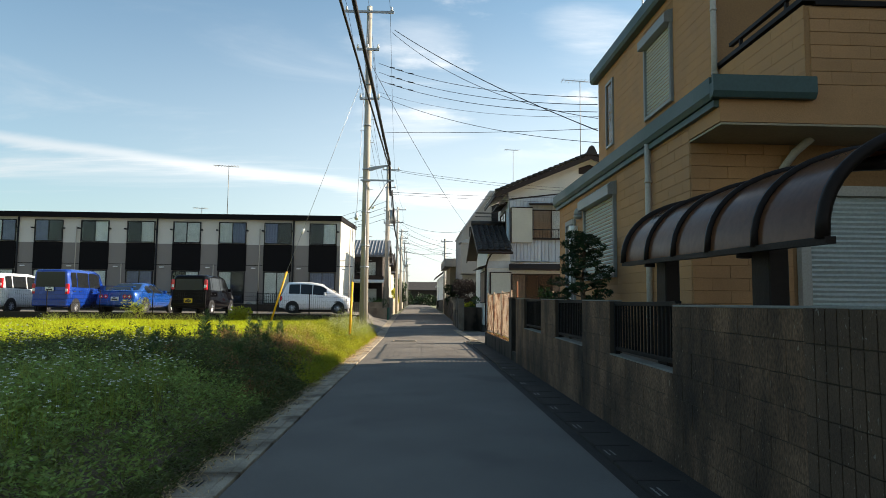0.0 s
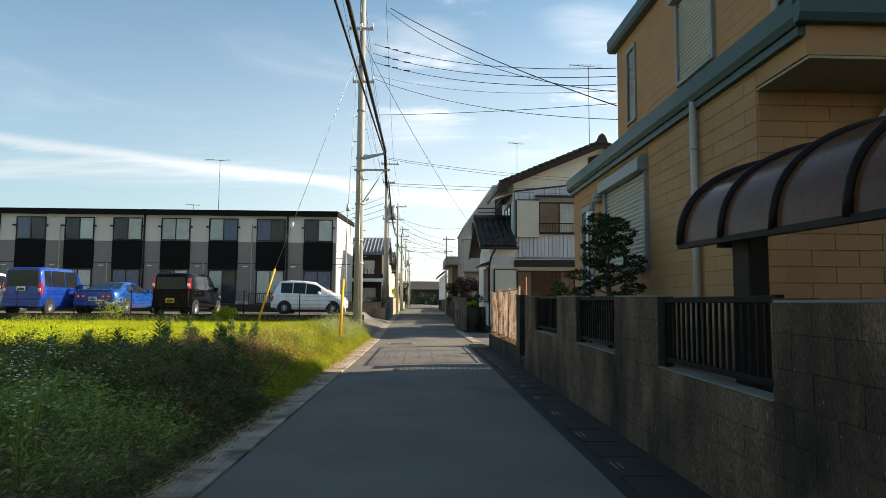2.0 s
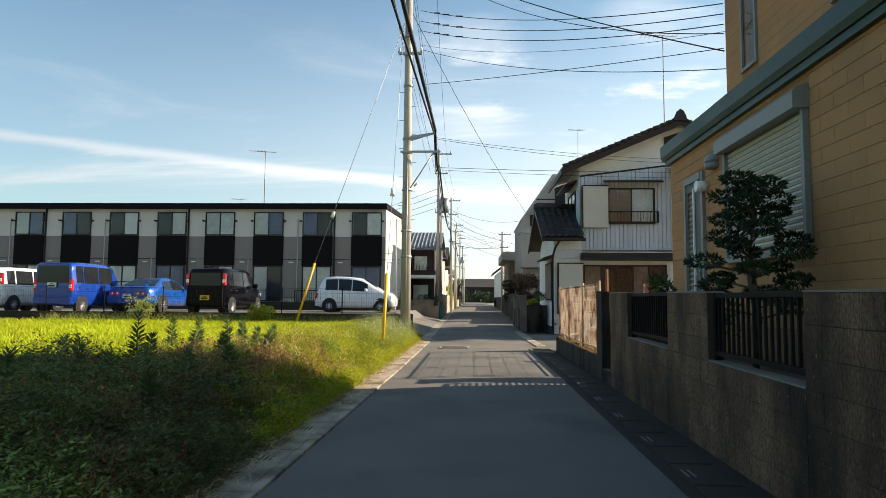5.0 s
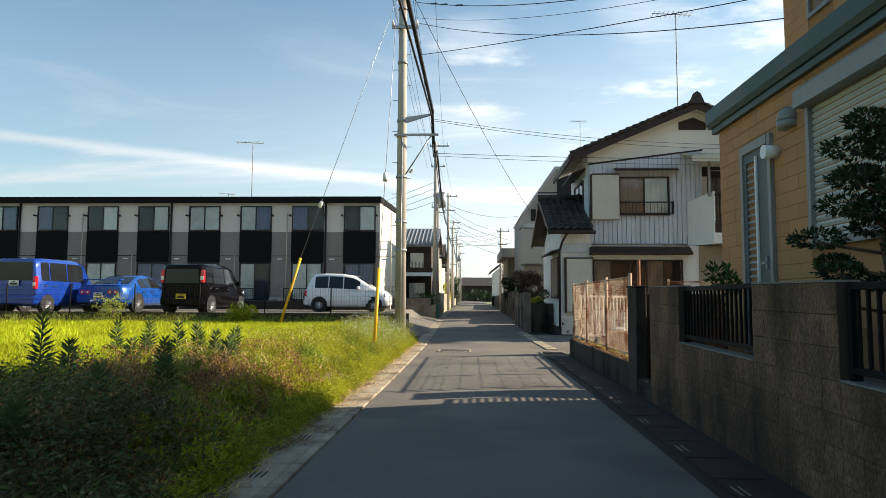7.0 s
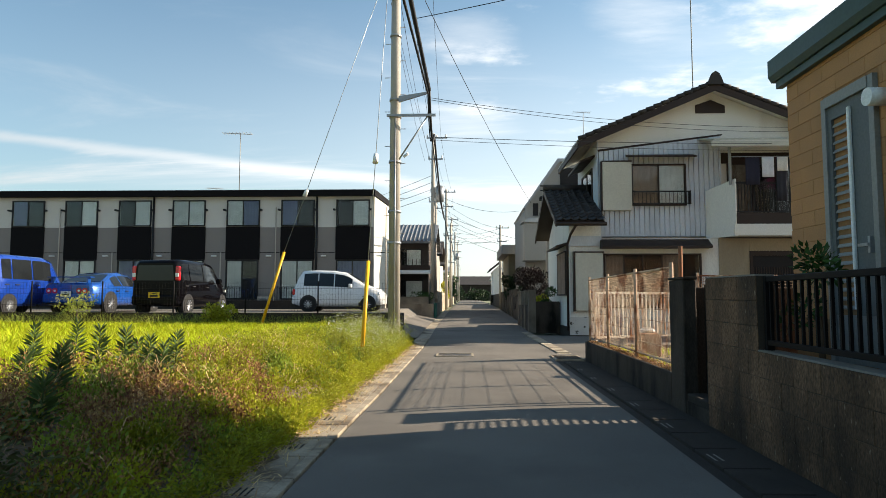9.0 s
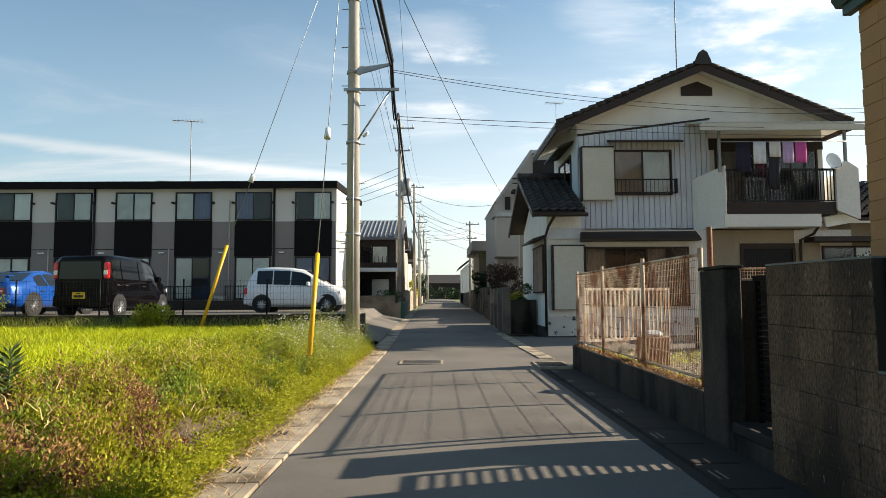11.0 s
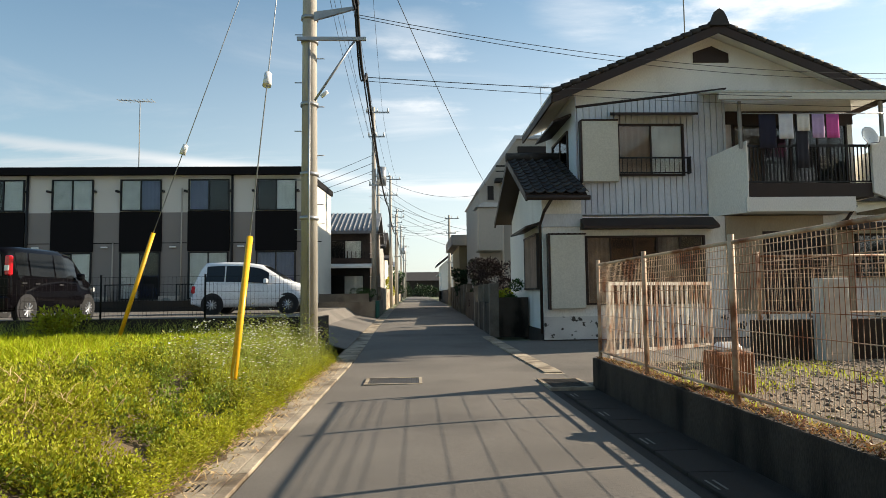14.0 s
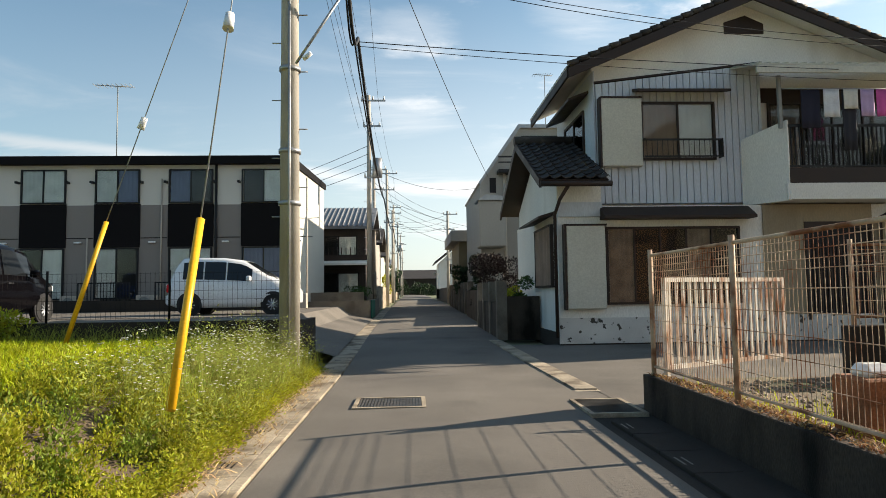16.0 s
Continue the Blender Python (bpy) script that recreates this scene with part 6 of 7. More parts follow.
house(2.95, 11, 90, 98, 0.5, 4.7, 8.2, "white_plaster", "roof_tile", "white house with a steep dark roof", "y", ((3.9, 4.7, 3.4, 4.5),))
house(-12, -3.2, 100, 112, 0.6, 4.6, 5.8, "white_plaster", "roof_tile_grey", "pale house far down the lane", "x")
house(3.8, 12, 110, 122, 0.6, 4.2, 5.6, "cream", "roof_tile_grey", "cream house far down the lane", "y")
house(-20, 22, 190, 205, 0.8, 5.0, 7.5, "concrete_dark", "roof_tile", "long grey buildings closing the lane", "x")
house(-60, -24, 75, 90, 0.6, 4.5, 5.5, "white_plaster", "roof_tile_grey", "pale houses behind the apartments", "x")
house(16, 40, 40, 60, 0.3, 5.0, 7.0, "white_plaster", "roof_tile", "neighbouring house behind the white one", "x")
gw = tagged(part("garden_wall", boxes([(2.0, 2.2, 30.9, 36.0, 0.0, 0.95), (2.2, 3.06, 30.9, 31.05, 0.0, 1.1), (2.3, 2.5, 37, 44.0, 0.1, 1.3)]), "low_dark"), "dark concrete garden wall with pillars", "wall", kind="structure")
for y in (31.0, 32.6, 34.2, 35.8):
    part("pillar", box(1.97, 2.23, y - 0.12, y + 0.12, 0.0, 1.5, 0.01), "old_concrete", gw)
for k in range(8):
    part("pillar", box(2.52, 2.8, 46 + 2.2 * k, 46.4 + 2.2 * k, 0.1, 1.75, 0.01), "old_concrete", gw)
part("panel", box(2.62, 2.7, 46, 62, 0.1, 1.4), "concrete_dark", gw)
structure("boundary_wall", box(2.95, 3.1, 64, 100, 0.3, 1.7), "concrete_dark", "dark boundary wall down the lane", "wall")


# ---- planting: leaf and blade meshes from arrays ----
def mesh_from(name, verts, loops, starts, totals, material):
    me = bpy.data.meshes.new(name)
    me.vertices.add(len(verts))
    me.vertices.foreach_set("co", np.asarray(verts, np.float32).ravel())
    me.loops.add(len(loops))
    me.loops.foreach_set("vertex_index", np.asarray(loops, np.int32))
    me.polygons.add(len(starts))
    me.polygons.foreach_set("loop_start", np.asarray(starts, np.int32))
    me.polygons.foreach_set("loop_total", np.asarray(totals, np.int32))
    me.update(calc_edges=True)
    me.validate()
    me.materials.append(M[material])
    return me


def blades_mesh(name, base, height, width, lean, material, rng_):
    """Curved grass blades: two quads' worth of width tapering to a tip."""
    n = len(base)
    a = rng_.uniform(0, 2 * np.pi, n)
    side = np.stack([np.cos(a), np.sin(a), np.zeros(n)], 1) * (width / 2)[:, None]
    b = rng_.uniform(0, 2 * np.pi, n)
    out = np.stack([np.cos(b), np.sin(b), np.zeros(n)], 1) * (lean * height)[:, None]
    up = np.array([0, 0, 1.0])
    mid = base + out * 0.3 + up * (height * 0.6)[:, None]
    tip = base + out + up * (height * (1 - 0.25 * np.minimum(lean, 1)))[:, None]
    v = np.stack([base - side, base + side, mid + side * 0.8, mid - side * 0.8, tip], 1).reshape(-1, 3)
    k = np.arange(n)[:, None] * 5
    loops = (k + np.array([0, 1, 2, 3, 3, 2, 4])).ravel()
    starts = (np.arange(n)[:, None] * 7 + np.array([0, 4])).ravel()
    totals = np.tile([4, 3], n)
    return mesh_from(name, v, loops, starts, totals, material)


def leaves_mesh(name, base, direction, length, width, material, rng_):
    """Pointed leaves folded a little along the midrib."""
    n = len(base)
    d = direction / np.linalg.norm(direction, axis=1, keepdims=True)
    r = rng_.normal(size=(n, 3))
    s = np.cross(d, r)
    s /= np.linalg.norm(s, axis=1, keepdims=True) + 1e-9
    nn = np.cross(s, d)
    L_, W_ = length[:, None], width[:, None]
    v = np.stack([base, base + d * L_ * 0.45 + s * W_ * 0.5 + nn * W_ * 0.15, base + d * L_, base + d * L_ * 0.45 - s * W_ * 0.5 + nn * W_ * 0.15], 1).reshape(-1, 3)
    k = np.arange(n)[:, None] * 4
    loops = (k + np.array([0, 1, 2, 0, 2, 3])).ravel()
    starts = (np.arange(n)[:, None] * 6 + np.array([0, 3])).ravel()
    return mesh_from(name, v, loops, starts, np.tile([3, 3], n), material)


M["grass"] = mat("grass", (0.43, 0.47, 0.012), 0.6, var=0.25, scale=0.7, fine=8, fvar=0.15, bump=0, island=0.3, through_light=0.45, hue=0.02)
M["tall_grass"] = mat("tall_grass", (0.31, 0.335, 0.06), 0.6, var=0.25, scale=1.2, fine=8, fvar=0.15, bump=0, island=0.35, through_light=0.4, hue=0.025)
M["weed_yellow"] = mat("weed_yellow", (0.35, 0.355, 0.022), 0.6, var=0.3, scale=1.5, fine=10, fvar=0.2, bump=0, island=0.35, through_light=0.45, hue=0.03)
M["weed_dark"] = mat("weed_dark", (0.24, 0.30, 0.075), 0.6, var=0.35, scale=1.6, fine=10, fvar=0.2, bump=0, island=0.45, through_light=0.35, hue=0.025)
M["fern"] = mat("fern", (0.33, 0.335, 0.02), 0.6, var=0.35, scale=1.9, fine=14, fvar=0.25, bump=0, island=0.3, through_light=0.45, hue=0.02)
M["fern_green"] = mat("fern_green", (0.21, 0.27, 0.03), 0.6, var=0.35, scale=1.9, fine=14, fvar=0.25, bump=0, island=0.35, through_light=0.4, hue=0.02)
M["goldenrod"] = mat("goldenrod", (0.075, 0.115, 0.032), 0.6, var=0.3, scale=1.6, bump=0, island=0.35, through_light=0.3, hue=0.02)
# brownish weed green, darkened: the house's shade is put into the colour
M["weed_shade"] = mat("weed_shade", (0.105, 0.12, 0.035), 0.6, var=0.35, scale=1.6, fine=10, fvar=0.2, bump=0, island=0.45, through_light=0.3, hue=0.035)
M["weed_green"] = mat("weed_green", (0.27, 0.33, 0.045), 0.6, var=0.3, scale=1.3, fine=10, fvar=0.2, bump=0, island=0.4, through_light=0.4, hue=0.025)
M["dry"] = mat("dry", (0.55, 0.39, 0.20), 0.8, var=0.3, scale=1.6, fine=12, fvar=0.2, bump=0, island=0.4, through_light=0.25, hue=0.02)
M["withered"] = mat("withered", (0.30, 0.165, 0.07), 0.8, var=0.3, scale=1.6, fine=12, fvar=0.2, bump=0, island=0.45, through_light=0.25, hue=0.03)
M["petal"] = mat("petal", (0.78, 0.78, 0.72), 0.7, var=0.05, bump=0, through_light=0.3)
M["yew"] = mat("yew", (0.022, 0.042, 0.014), 0.6, var=0.3, scale=4, fine=20, bump=0, island=0.4, through_light=0.15, hue=0.02)
M["bark"] = mat("bark", (0.10, 0.065, 0.04), 0.9, var=0.25, scale=6, fine=40, bump=0.5)
M["maroon"] = mat("maroon", (0.014, 0.008, 0.0075), 0.6, var=0.3, scale=3, bump=0, island=0.4, through_light=0.2)
M["shrub"] = mat("shrub", (0.04, 0.085, 0.018), 0.5, var=0.3, scale=3, bump=0, island=0.4, through_light=0.3, hue=0.02)
rg = np.random.default_rng(11)


def field_points(n, x0, x1, y0, y1, keep=None):
    """Points on the soil of the field, at random."""
    out = []
    xs, ys = rg.uniform(x0, x1, n), rg.uniform(y0, y1, n)
    for a, b in zip(xs, ys):
        edge = lerp(LEFT, b) - 0.42
        if a < edge - 0.02 and (keep is None or keep(edge - a, b)):
            out.append((a, b, field_z(a, b) - 0.01))
    return np.array(out)


def stuff(name, me, label, category):
    return tagged(new(name, me), label, category, kind="stuff")


def noisy(x, y, s=0.9):
    return noise.noise((x * s, y * s, 7.0))



g1 = np.concatenate([field_points(38000, -6.5, -3.0, 9, 25.4, lambda d, y: d > 1.7), field_points(44000, -13, -6.5, 8, 25.4), field_points(42000, -26, -13, 12, 25.5), field_points(12000, -26, -13, -8, 12), field_points(8000, -13, -6.5, -8, 8)])
far_w = 0.008 + 0.0009 * np.maximum(0, -g1[:, 0])
stuff("grass", blades_mesh("grass", g1, rg.uniform(0.13, 0.29, len(g1)), far_w * rg.uniform(0.8, 1.6, len(g1)), rg.uniform(0.15, 0.9, len(g1)), "grass", rg), "bright yellow-green grass covering the field", "grass")
# unmown dark growth in the shade near the lane
g2 = np.concatenate([field_points(12000, -7, -2.6, 0.5, 9.5), field_points(9000, -12, -7, 2, 11)])
stuff("grass", blades_mesh("grass", g2, rg.uniform(0.12, 0.3, len(g2)), rg.uniform(0.006, 0.012, len(g2)), rg.uniform(0.2, 0.9, len(g2)), "weed_green", rg), "dark green unmown grass near the lane", "grass")
# tall grass round the pole and along the parking wall
g3 = np.concatenate([field_points(2300, -2.9, -1.6, 20.3, 25.4, lambda d, y: d < 1.0), field_points(3000, -14, -3.0, 25.0, 25.55)])
stuff("tall_grass", blades_mesh("tall_grass", g3, rg.uniform(0.25, 0.6, len(g3)), rg.uniform(0.005, 0.010, len(g3)), rg.uniform(0.3, 1.2, len(g3)), "tall_grass", rg), "tall seeding grass round the pole and the parking wall", "grass")


def weed_patch(name, roots, h0, h1, per, leaf, material, label, spread=0.14, wide=0.35):
    """Leafy stems: leaves all the way up each stem, on short side shoots."""
    n = len(roots)
    h = rg.uniform(h0, h1, n) * np.array([0.6 + 0.9 * min(1.0, max(0.0, 0.35 + 1.1 * noisy(a, b, 2.3))) for a, b, _ in roots])
    lean_ = rg.normal(size=(n, 2)) * 0.15
    idx = np.repeat(np.arange(n), per)
    f = rg.uniform(0.1, 1.0, len(idx))
    hh = h[idx] * f
    pos = roots[idx] + np.stack([lean_[idx, 0] * hh, lean_[idx, 1] * hh, hh], 1)
    ang = rg.uniform(0, 2 * np.pi, len(idx))
    off = rg.uniform(0, spread, len(idx)) * (1.15 - 0.7 * f)
    pos = pos + np.stack([np.cos(ang) * off, np.sin(ang) * off, rg.uniform(-0.01, 0.03, len(idx))], 1)
    d = np.stack([np.cos(ang), np.sin(ang), rg.uniform(-0.1, 0.9, len(idx))], 1)
    ln = rg.uniform(0.6, 1.3, len(idx)) * leaf
    return stuff(name, leaves_mesh(name, pos, d, ln, ln * wide, material, rg), label, "weeds")


def cushions(name, n, y0, y1, d0, d1, r0, r1, count, leaf, material, label, keep=None, wide=0.55):
    """Rounded tufts of feathery leaves with dark gaps between them."""
    P, D, Ls = [], [], []
    for c in range(n):
        cy = rg.uniform(y0, y1)
        d = rg.uniform(d0, d1)
        if keep is not None and not keep(d, cy):
            continue
        cx = lerp(LEFT, cy) - 0.42 - d
        r = rg.uniform(r0, r1)
        tall = r * rg.uniform(1.1, 2.0)
        v = rg.normal(size=(count, 3))
        v /= np.linalg.norm(v, axis=1, keepdims=True)
        v[:, 2] = np.abs(v[:, 2])
        sprig = 0.75 + 0.35 * np.sin(7.0 * np.arctan2(v[:, 1], v[:, 0]) + c) * np.cos(5.0 * v[:, 2] + c)
        rad = rg.uniform(0.25, 1.0, count) ** 0.4 * sprig
        P.append(np.array((cx, cy, field_z(cx, cy))) + v * rad[:, None] * np.array([r, r, tall]))
        D.append(v + rg.normal(size=(count, 3)) * 0.6 + np.array([0, 0, 0.5]))
        Ls.append(rg.uniform(0.6, 1.35, count) * leaf)
    P, D, Ls = np.concatenate(P), np.concatenate(D), np.concatenate(Ls)
    return stuff(name, leaves_mesh(name, P, D, Ls, Ls * wide, material, rg), label, "weeds")


cushions("weeds", 470, 10.6, 21.5, 0.0, 1.9, 0.11, 0.25, 420, 0.028, "fern", "yellow-green feathery weeds in tufts on the bank", lambda d, y: noisy(d * 2, y) > -0.3 and not (y < 13.6 and d > 0.75))
cushions("weeds", 250, 10.6, 23.5, 0.05, 2.1, 0.10, 0.22, 300, 0.032, "fern_green", "green leafy tufts on the bank", lambda d, y: noisy(d * 2 + 4, y) > -0.15)
cushions("dry_weeds", 260, 10.2, 15.5, 0.3, 2.4, 0.10, 0.26, 300, 0.026, "withered", "brown withered tufts on the bank", lambda d, y: noisy(d * 2 + 9, y, 0.7) > -0.25 - 0.3 * (y < 13.2))
near = field_points(4000, -6.5, -1.9, 0.5, 8.3, lambda d, y: d > 0.12)
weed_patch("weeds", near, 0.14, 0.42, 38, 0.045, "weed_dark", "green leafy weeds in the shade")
# the shaded bank foot gets the darkened weed colour
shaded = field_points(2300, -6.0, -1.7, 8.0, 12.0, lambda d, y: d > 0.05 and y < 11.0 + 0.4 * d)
weed_patch("weeds", shaded, 0.14, 0.42, 38, 0.045, "weed_shade", "brownish green weeds at the bank foot, coloured dark for shade")
cushions("dry_weeds", 120, 8.2, 10.8, 0.1, 2.0, 0.08, 0.18, 220, 0.03, "withered", "brown withered tufts in the shade")
farther = field_points(2600, -12, -5.5, 3.5, 11.0)
weed_patch("weeds", farther, 0.08, 0.22, 22, 0.06, "weed_green", "green leafy weeds in the shade")
st = field_points(3600, -3.4, -1.57, 9.0, 24.0, lambda d, y: d < 1.9 and (noisy(d, y, 0.8) > 0.12 or d < 0.25))
stuff("dry_grass", blades_mesh("dry_grass", st, rg.uniform(0.08, 0.24, len(st)), rg.uniform(0.003, 0.006, len(st)), rg.uniform(0.6, 2.0, len(st)), "dry", rg), "fallen straw and dry stalks on the bank", "grass")
lit_n = 5000
lit_y = rg.uniform(2.5, 25.0, lit_n)
lit_d = rg.exponential(0.11, lit_n)
lit = np.array([(lerp(LEFT, b) - 0.42 + d, b, gz(b) + 0.016) for b, d in zip(lit_y, lit_d) if d < 0.36])
stuff("litter", blades_mesh("litter", lit, rg.uniform(0.015, 0.06, len(lit)), rg.uniform(0.004, 0.012, len(lit)), rg.uniform(1.5, 4.0, len(lit)), "dry", rg), "dry leaf litter and straw on the gutter slabs", "litter")
over = np.array([(lerp(LEFT, b) - 0.42 + rg.uniform(-0.14, 0.05), b, gz(b) + 0.01) for b in rg.uniform(3.0, 25.0, 1900)])
weed_patch("weeds", over[over[:, 1] > 10.0], 0.06, 0.24, 24, 0.032, "fern", "weeds hanging over the gutter edge")
# same edge weeds up to y = 10, in the copy darkened for shade
weed_patch("weeds", over[over[:, 1] <= 10.0], 0.05, 0.16, 20, 0.035, "weed_shade", "low weeds along the gutter edge, coloured dark for shade")
clump_rnd = random.Random(31)
straw = []
for k in range(26):
    cy = clump_rnd.uniform(12.0, 18.5)
    cx = lerp(LEFT, cy) - 0.42 - clump_rnd.uniform(0.35, 1.7)
    for j in range(clump_rnd.randint(18, 46)):
        a, b = cx + clump_rnd.gauss(0, 0.12), cy + clump_rnd.gauss(0, 0.2)
        straw.append((a, b, field_z(a, b) + clump_rnd.uniform(0.05, 0.32)))
straw = np.array(straw)
stuff("straw", blades_mesh("straw", straw, rg.uniform(0.04, 0.13, len(straw)), rg.uniform(0.004, 0.008, len(straw)), rg.uniform(1.2, 3.2, len(straw)), "dry", rg), "heaps of pale cut straw lying on the bank", "straw")
# soil washed over the edge of the gutter slabs
structure("soil_edge", strip([2.0 + 0.12 * k for k in range(190)], lambda y: lerp(LEFT, y) - 0.46, lambda y: lerp(LEFT, y) - 0.37 + 0.13 * max(0.0, 0.35 + noise.noise((0.0, y * 1.9, 2.0)) + 0.5 * noise.noise((3.0, y * 6.0, 2.0))), 0.022, 2),
          "soil", "brown soil washed over the gutter edge", "soil")
fill = field_points(560, -2.9, -1.6, 19.3, 25.2, lambda d, y: d < 1.05)
weed_patch("weeds", fill, 0.3, 0.68, 34, 0.045, "tall_grass", "tangled fleabane round the guy wire", wide=0.25)


def flowers(roots, h0, h1, size):
    n = len(roots)
    idx = np.repeat(np.arange(n), 5)
    pos = roots[idx] + np.stack([rg.normal(size=len(idx)) * 0.07, rg.normal(size=len(idx)) * 0.07, rg.uniform(h0, h1, n)[idx] + rg.normal(size=len(idx)) * 0.03], 1)
    all_pos = np.repeat(pos, 6, axis=0)
    a = np.tile(np.arange(6) * np.pi / 3, len(pos))
    d = np.stack([np.cos(a), np.sin(a), np.full(len(a), 0.15)], 1)
    ln = np.full(len(a), size)
    stuff("daisies", leaves_mesh("daisies", all_pos, d, ln, ln * 0.8, "petal", rg), "small white fleabane flowers among the weeds", "flowers")
    stems = roots[idx]
    stuff("flower_stems", blades_mesh("flower_stems", stems, (pos - stems)[:, 2] * 1.05, np.full(len(stems), 0.004), np.full(len(stems), 0.15), "tall_grass", rg), "thin flower stems", "weeds")


flowers(field_points(620, -6.5, -2.3, 2.2, 10.0, lambda d, y: noisy(d + 20, y, 0.6) > 0.12), 0.34, 0.62, 0.013)
flowers(field_points(190, -2.9, -1.7, 19.3, 24.8, lambda d, y: d < 1.05), 0.32, 0.66, 0.013)
lot = np.stack([rg.uniform(2.45, 6.5, 5200), rg.uniform(15.8, 20.9, 5200), np.full(5200, 0.295)], 1)
lot = lot[[noisy(a + 3, b, 0.9) > 0.08 or a < 2.6 for a, b, _ in lot]]
stuff("lot_grass", blades_mesh("lot_grass", lot, rg.uniform(0.03, 0.14, len(lot)), rg.uniform(0.004, 0.009, len(lot)), rg.uniform(0.3, 1.2, len(lot)), "grass", rg), "thin grass tufts on the gravel lot", "grass")

peb_n = 3200
pc = np.stack([rg.uniform(2.45, 8.0, peb_n), rg.uniform(15.7, 20.9, peb_n), np.full(peb_n, 0.302)], 1)
pr_ = rg.uniform(0.012, 0.045, peb_n)
oct_ = np.array([(1, 0, 0), (0, 1, 0), (-1, 0, 0), (0, -1, 0), (0, 0, 0.6), (0, 0, -0.6)])
pv = (pc[:, None, :] + oct_[None] * pr_[:, None, None] * rg.uniform(0.6, 1.3, (peb_n, 6, 1))).reshape(-1, 3)
tri_ = np.array([0, 1, 4, 1, 2, 4, 2, 3, 4, 3, 0, 4, 1, 0, 5, 2, 1, 5, 3, 2, 5, 0, 3, 5])
M["pebble"] = mat("pebble", (0.20, 0.165, 0.125), 0.9, var=0.2, bump=0.1, island=0.45)
stuff("gravel", mesh_from("gravel", pv, (np.arange(peb_n)[:, None] * 6 + tri_).ravel(), np.arange(peb_n * 8) * 3, np.full(peb_n * 8, 3), "pebble"), "loose gravel and stones on the open lot", "gravel")
deb = np.stack([rg.uniform(2.22, 2.56, 2600), rg.uniform(15.7, 21.0, 2600), np.full(2600, 0.362)], 1)
deb[deb[:, 0] > 2.36, 2] = 0.304
stuff("litter", blades_mesh("litter", deb, rg.uniform(0.015, 0.05, len(deb)), rg.uniform(0.006, 0.018, len(deb)), rg.uniform(1.0, 3.5, len(deb)), "withered", rg), "dry fallen leaves on and behind the fence footing", "litter")

# tall goldenrod stalks that can be counted
stalk_rnd = random.Random(8)


def tall_weed(at, h):
    w = thing("tall_weed", at, "tall dark green goldenrod stalk with narrow leaves", "weed", "tall weeds in the field")
    x_, y_, z_ = at
    part("stem", tube((x_, y_, z_), (x_ + 0.02, y_, z_ + h), 0.008, 0.004, 6), "goldenrod", w)
    n = 80
    f = np.linspace(0.15, 1.0, n)
    a = np.arange(n) * 2.4
    pos = np.stack([np.full(n, x_) + 0.02 * f, np.full(n, y_), z_ + h * f], 1)
    d = np.stack([np.cos(a), np.sin(a), 0.35 + 0.9 * f ** 3], 1)
    ln = (0.17 - 0.07 * f) * (0.8 + 0.4 * rg.random(n))
    part("leaves", leaves_mesh("leaves", pos, d, ln, ln * 0.22, "goldenrod", rg), "goldenrod", w)


for x_, y_, h in ((-3.55, 14.0, 0.62), (-3.36, 14.1, 0.58), (-3.95, 12.5, 0.5), (-3.1, 12.7, 0.5), (-3.7, 13.2, 0.45), (-3.17, 14.2, 0.5), (-3.76, 11.8, 0.85), (-4.85, 15.0, 0.6), (-4.5, 15.2, 0.65), (-3.0, 14.4, 0.55), (-2.85, 13.8, 0.45),
                  (-4.9, 11.0, 0.45), (-3.7, 15.0, 0.4), (-4.2, 14.5, 0.4), (-5.4, 13.0, 0.4), (-2.9, 11.2, 0.4), (-3.3, 10.4, 0.45), (-3.9, 9.9, 0.5), (-2.7, 10.0, 0.35), (-4.2, 11.4, 0.5), (-3.4, 8.4, 0.4), (-2.75, 12.0, 0.4)):
    tall_weed((x_, y_, field_z(x_, y_)), 0.85 * h)


def crown(name, clumps, count, leaf, material, parent, flat=0.55, label=""):
    """Leaf clumps: each a flattened cloud, denser toward its skin."""
    P, D = [], []
    for c, r in clumps:
        v = rg.normal(size=(count, 3))
        v /= np.linalg.norm(v, axis=1, keepdims=True)
        rad = r * rg.uniform(0.45, 1.08, count) ** 0.6
        P.append(np.array(c) + v * rad[:, None] * np.array([1, 1, flat]))
        D.append(v + rg.normal(size=(count, 3)) * 0.5 + np.array([0, 0, 0.3]))
    P, D = np.concatenate(P), np.concatenate(D)
    ln = rg.uniform(0.6, 1.3, len(P)) * leaf
    return part(name, leaves_mesh(name, P, D, ln, ln * 0.45, material, rg), material, parent, label)


# cloud-pruned yew in the yard
yew = thing("garden_tree", (2.72, 10.6, 0.6), "small cloud-pruned evergreen tree in the yard", "tree")
tx, ty_ = 2.72, 10.6
part("trunk", pipe_path([(tx, ty_, 0.58), (tx + 0.03, ty_ - 0.02, 1.1), (tx - 0.02, ty_ + 0.02, 1.6), (tx + 0.02, ty_, 2.1), (tx, ty_, 2.35)], 0.04, 8), "bark", yew)
tr = random.Random(21)
pads = []
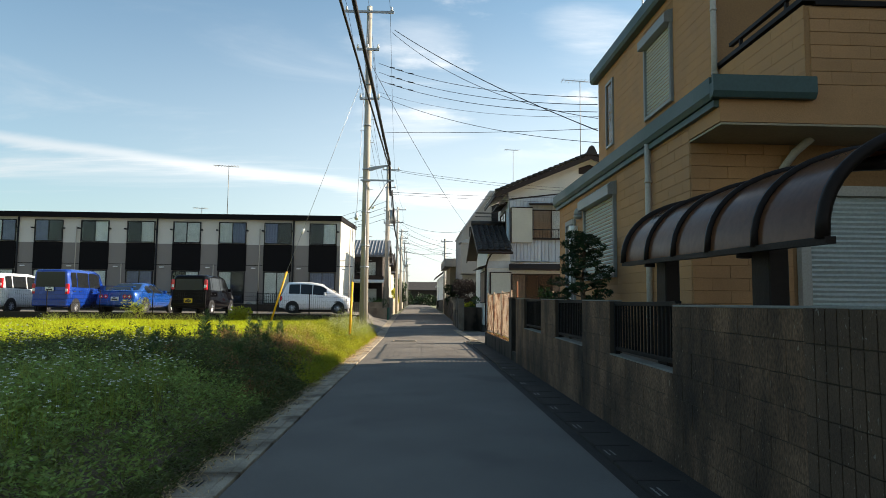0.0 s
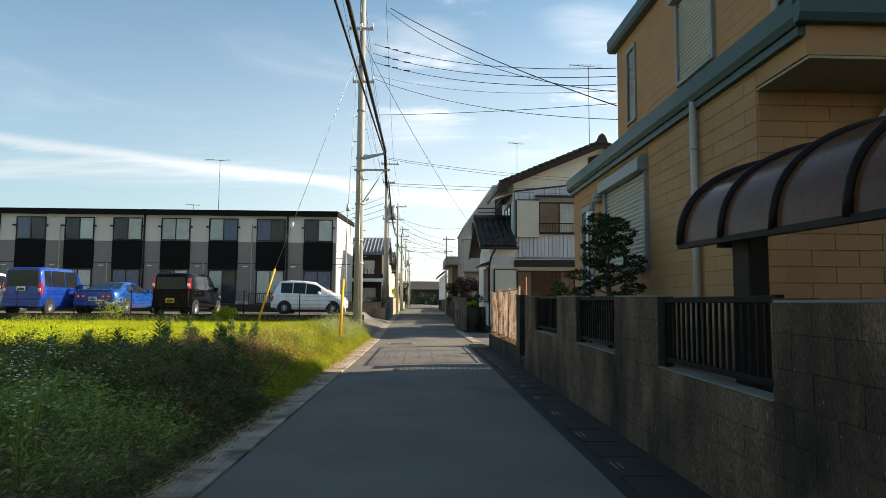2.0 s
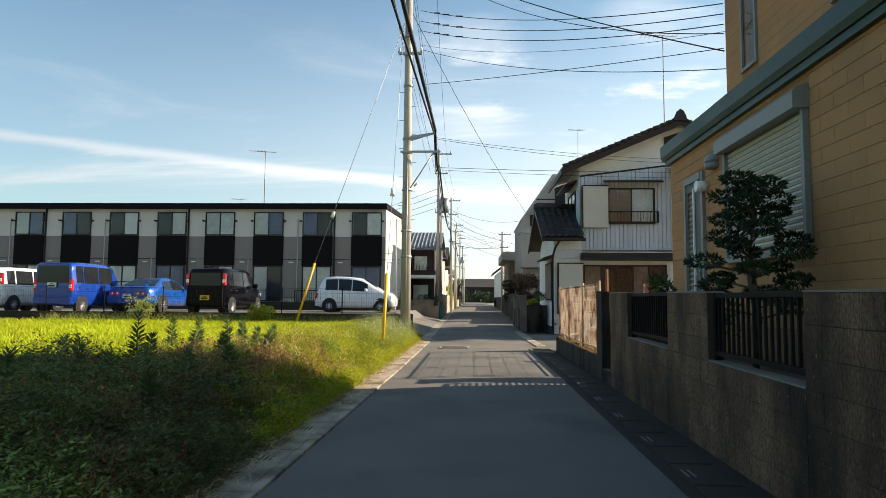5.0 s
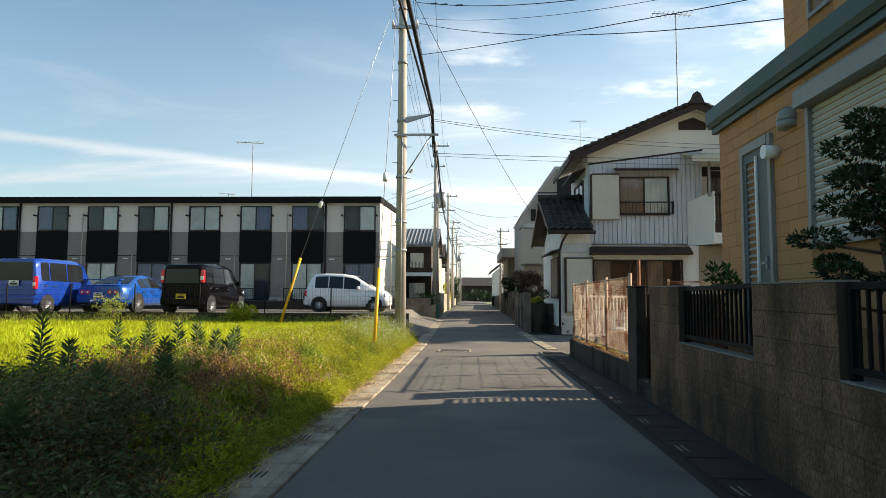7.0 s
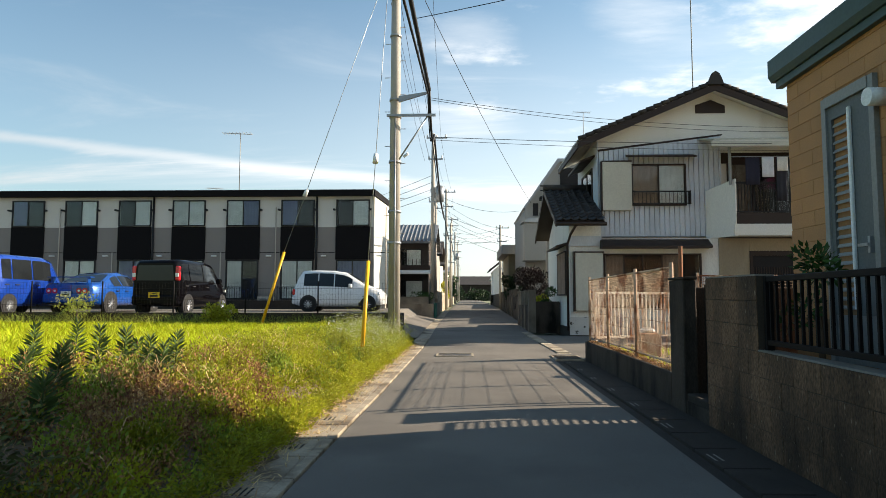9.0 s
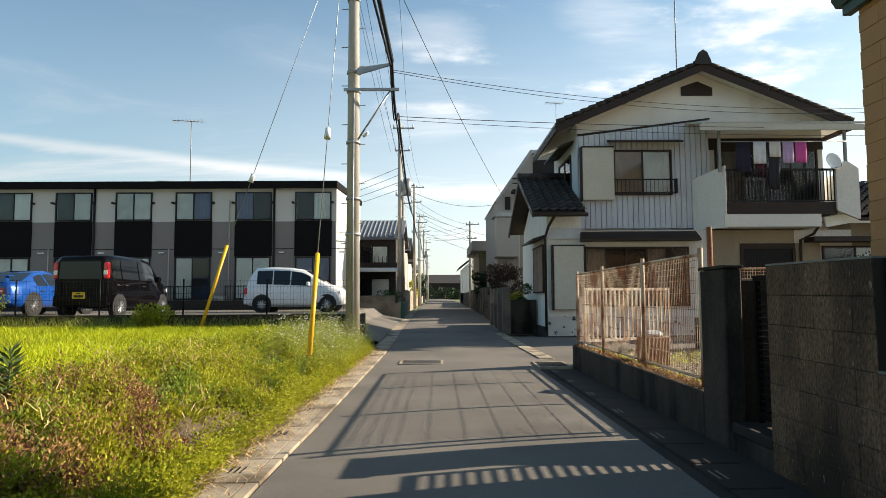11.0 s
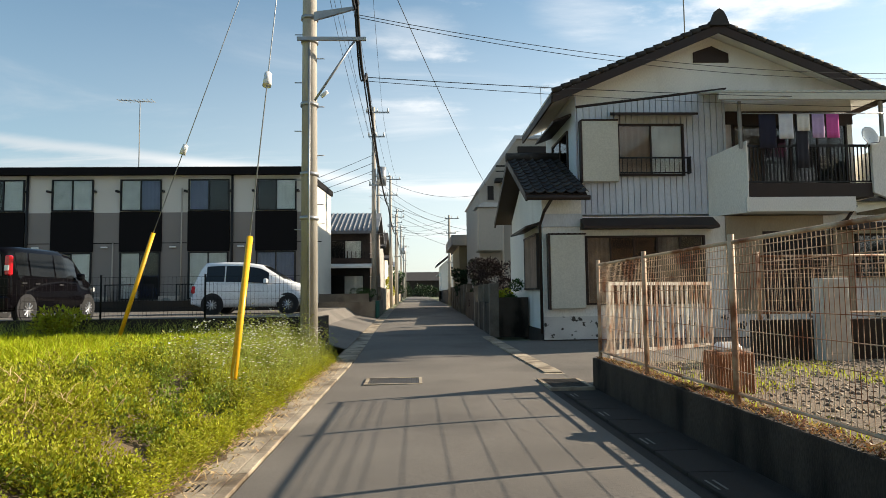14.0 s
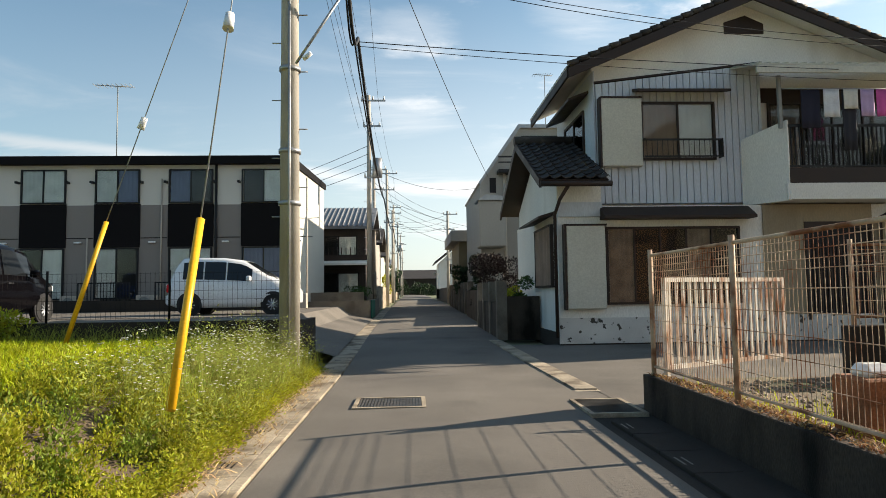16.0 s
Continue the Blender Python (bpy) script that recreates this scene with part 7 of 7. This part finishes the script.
for k in range(26):
    f = k / 25
    z = 1.22 + 1.2 * f
    a = k * 2.4
    r = (0.60 - 0.42 * f) * tr.uniform(0.7, 1.05)
    pads.append(((tx + r * math.cos(a) * 0.85, ty_ + r * math.sin(a) * 1.15, z), tr.uniform(0.12, 0.19)))
    part("limb", pipe_path([(tx, ty_, z - 0.12), (tx + r * math.cos(a) * 0.45, ty_ + r * math.sin(a) * 0.6, z - 0.07), (tx + r * math.cos(a) * 0.85, ty_ + r * math.sin(a) * 1.15, z - 0.02)], 0.012, 5), "bark", yew)
crown("crown", pads, 460, 0.04, "yew", yew, 0.36)


def shrub(name, at, r, h, leaf, material, label, n=9, count=260):
    s = thing(name, at, label, "shrub")
    rr = random.Random(int(at[1] * 10))
    part("stem", tube(at, (at[0], at[1], at[2] + h * 0.5), 0.03, 0.02, 6), "bark", s)
    cl = [((at[0] + rr.uniform(-r, r) * 0.7, at[1] + rr.uniform(-r, r) * 0.7, at[2] + h * rr.uniform(0.25, 0.95)), r * rr.uniform(0.4, 0.6)) for _ in range(n)]
    crown("crown", cl, count, leaf, material, s, 0.8)


shrub("shrub", (2.62, 13.2, 0.6), 0.2, 1.0, 0.07, "shrub", "leafy dark shrub behind the wall railing", 6, 60)
shrub("shrub", (2.9, 12.3, 0.6), 0.25, 0.95, 0.07, "shrub", "leafy dark shrub behind the wall railing", 6, 60)
shrub("shrub", (-6.75, 25.3, 0.4), 0.42, 0.55, 0.08, "weed_yellow", "low green bush against the parking wall", 8, 160)
shrub("shrub", (-10.6, 25.2, 0.4), 0.45, 0.85, 0.06, "tall_grass", "pale weedy bush against the parking wall", 8, 120)
shrub("shrub", (2.75, 31.4, 0.1), 0.35, 1.45, 0.08, "shrub", "dark green shrub in the walled garden corner", 10, 260)
shrub("shrub", (2.45, 32.0, 0.1), 0.36, 1.62, 0.08, "weed_yellow", "bright green shrub above the garden wall", 8, 160)
shrub("garden_tree", (3.2, 41.0, 0.2), 0.95, 2.35, 0.11, "maroon", "dark maroon-leaved tree by the wall", 16, 520)
shrub("shrub", (3.0, 45.2, 0.2), 0.5, 2.7, 0.1, "yew", "dark clipped evergreen bush by the lane", 12, 420)
shrub("garden_tree", (2.9, 53.0, 0.2), 0.6, 2.6, 0.16, "yew", "dark evergreen tree by the lane", 12, 220)
shrub("garden_tree", (-2.9, 96.0, 0.5), 1.3, 4.2, 0.3, "shrub", "green tree by the lane far off", 12, 160)
for k_ in range(7):
    shrub("garden_tree", (-9 + 3.4 * k_, 168 + 2 * (k_ % 3), 0.7), 2.0, 2.0 + 0.4 * (k_ * 7 % 4), 0.5, "yew", "dark far tree closing the lane", 8, 90)
shrub("shrub", (-2.7, 74.0, 0.3), 0.55, 2.6, 0.14, "weed_yellow", "bright green bush beside the far lane", 10, 160)
shrub("shrub", (-2.7, 46.5, 0.2), 0.5, 1.25, 0.1, "shrub", "low green bush behind the block wall", 8, 120)
shrub("hedge_bush", (-3.2, 50.2, 0.2), 0.7, 1.3, 0.12, "shrub", "green bush behind the boundary wall", 8, 120)
shrub("shrub", (12.6, 27.9, 0.2), 0.9, 2.3, 0.1, "yew", "clipped dark hedge bush before the wing", 12, 200)

# ---- siding blocks of the tan house ----
siding_x(HX, 7.71, 15.0, 1.0, 3.52, OPEN_X["low"])
upper_blocks = bmesh.new()
siding_x(UX, 9.0, 15.2, 3.76, 6.62, OPEN_X["up"], upper_blocks)
siding_x(UX, 6.91, 9.0, 3.76, 4.68, [], upper_blocks)
tagged(part("upper_siding", upper_blocks, "tan", yw), kind="stuff")
siding_y(6.89, 4.36, 8.5, 3.29, 4.64)
siding_y(7.69, 3.31, 4.55, 1.0, 3.26)
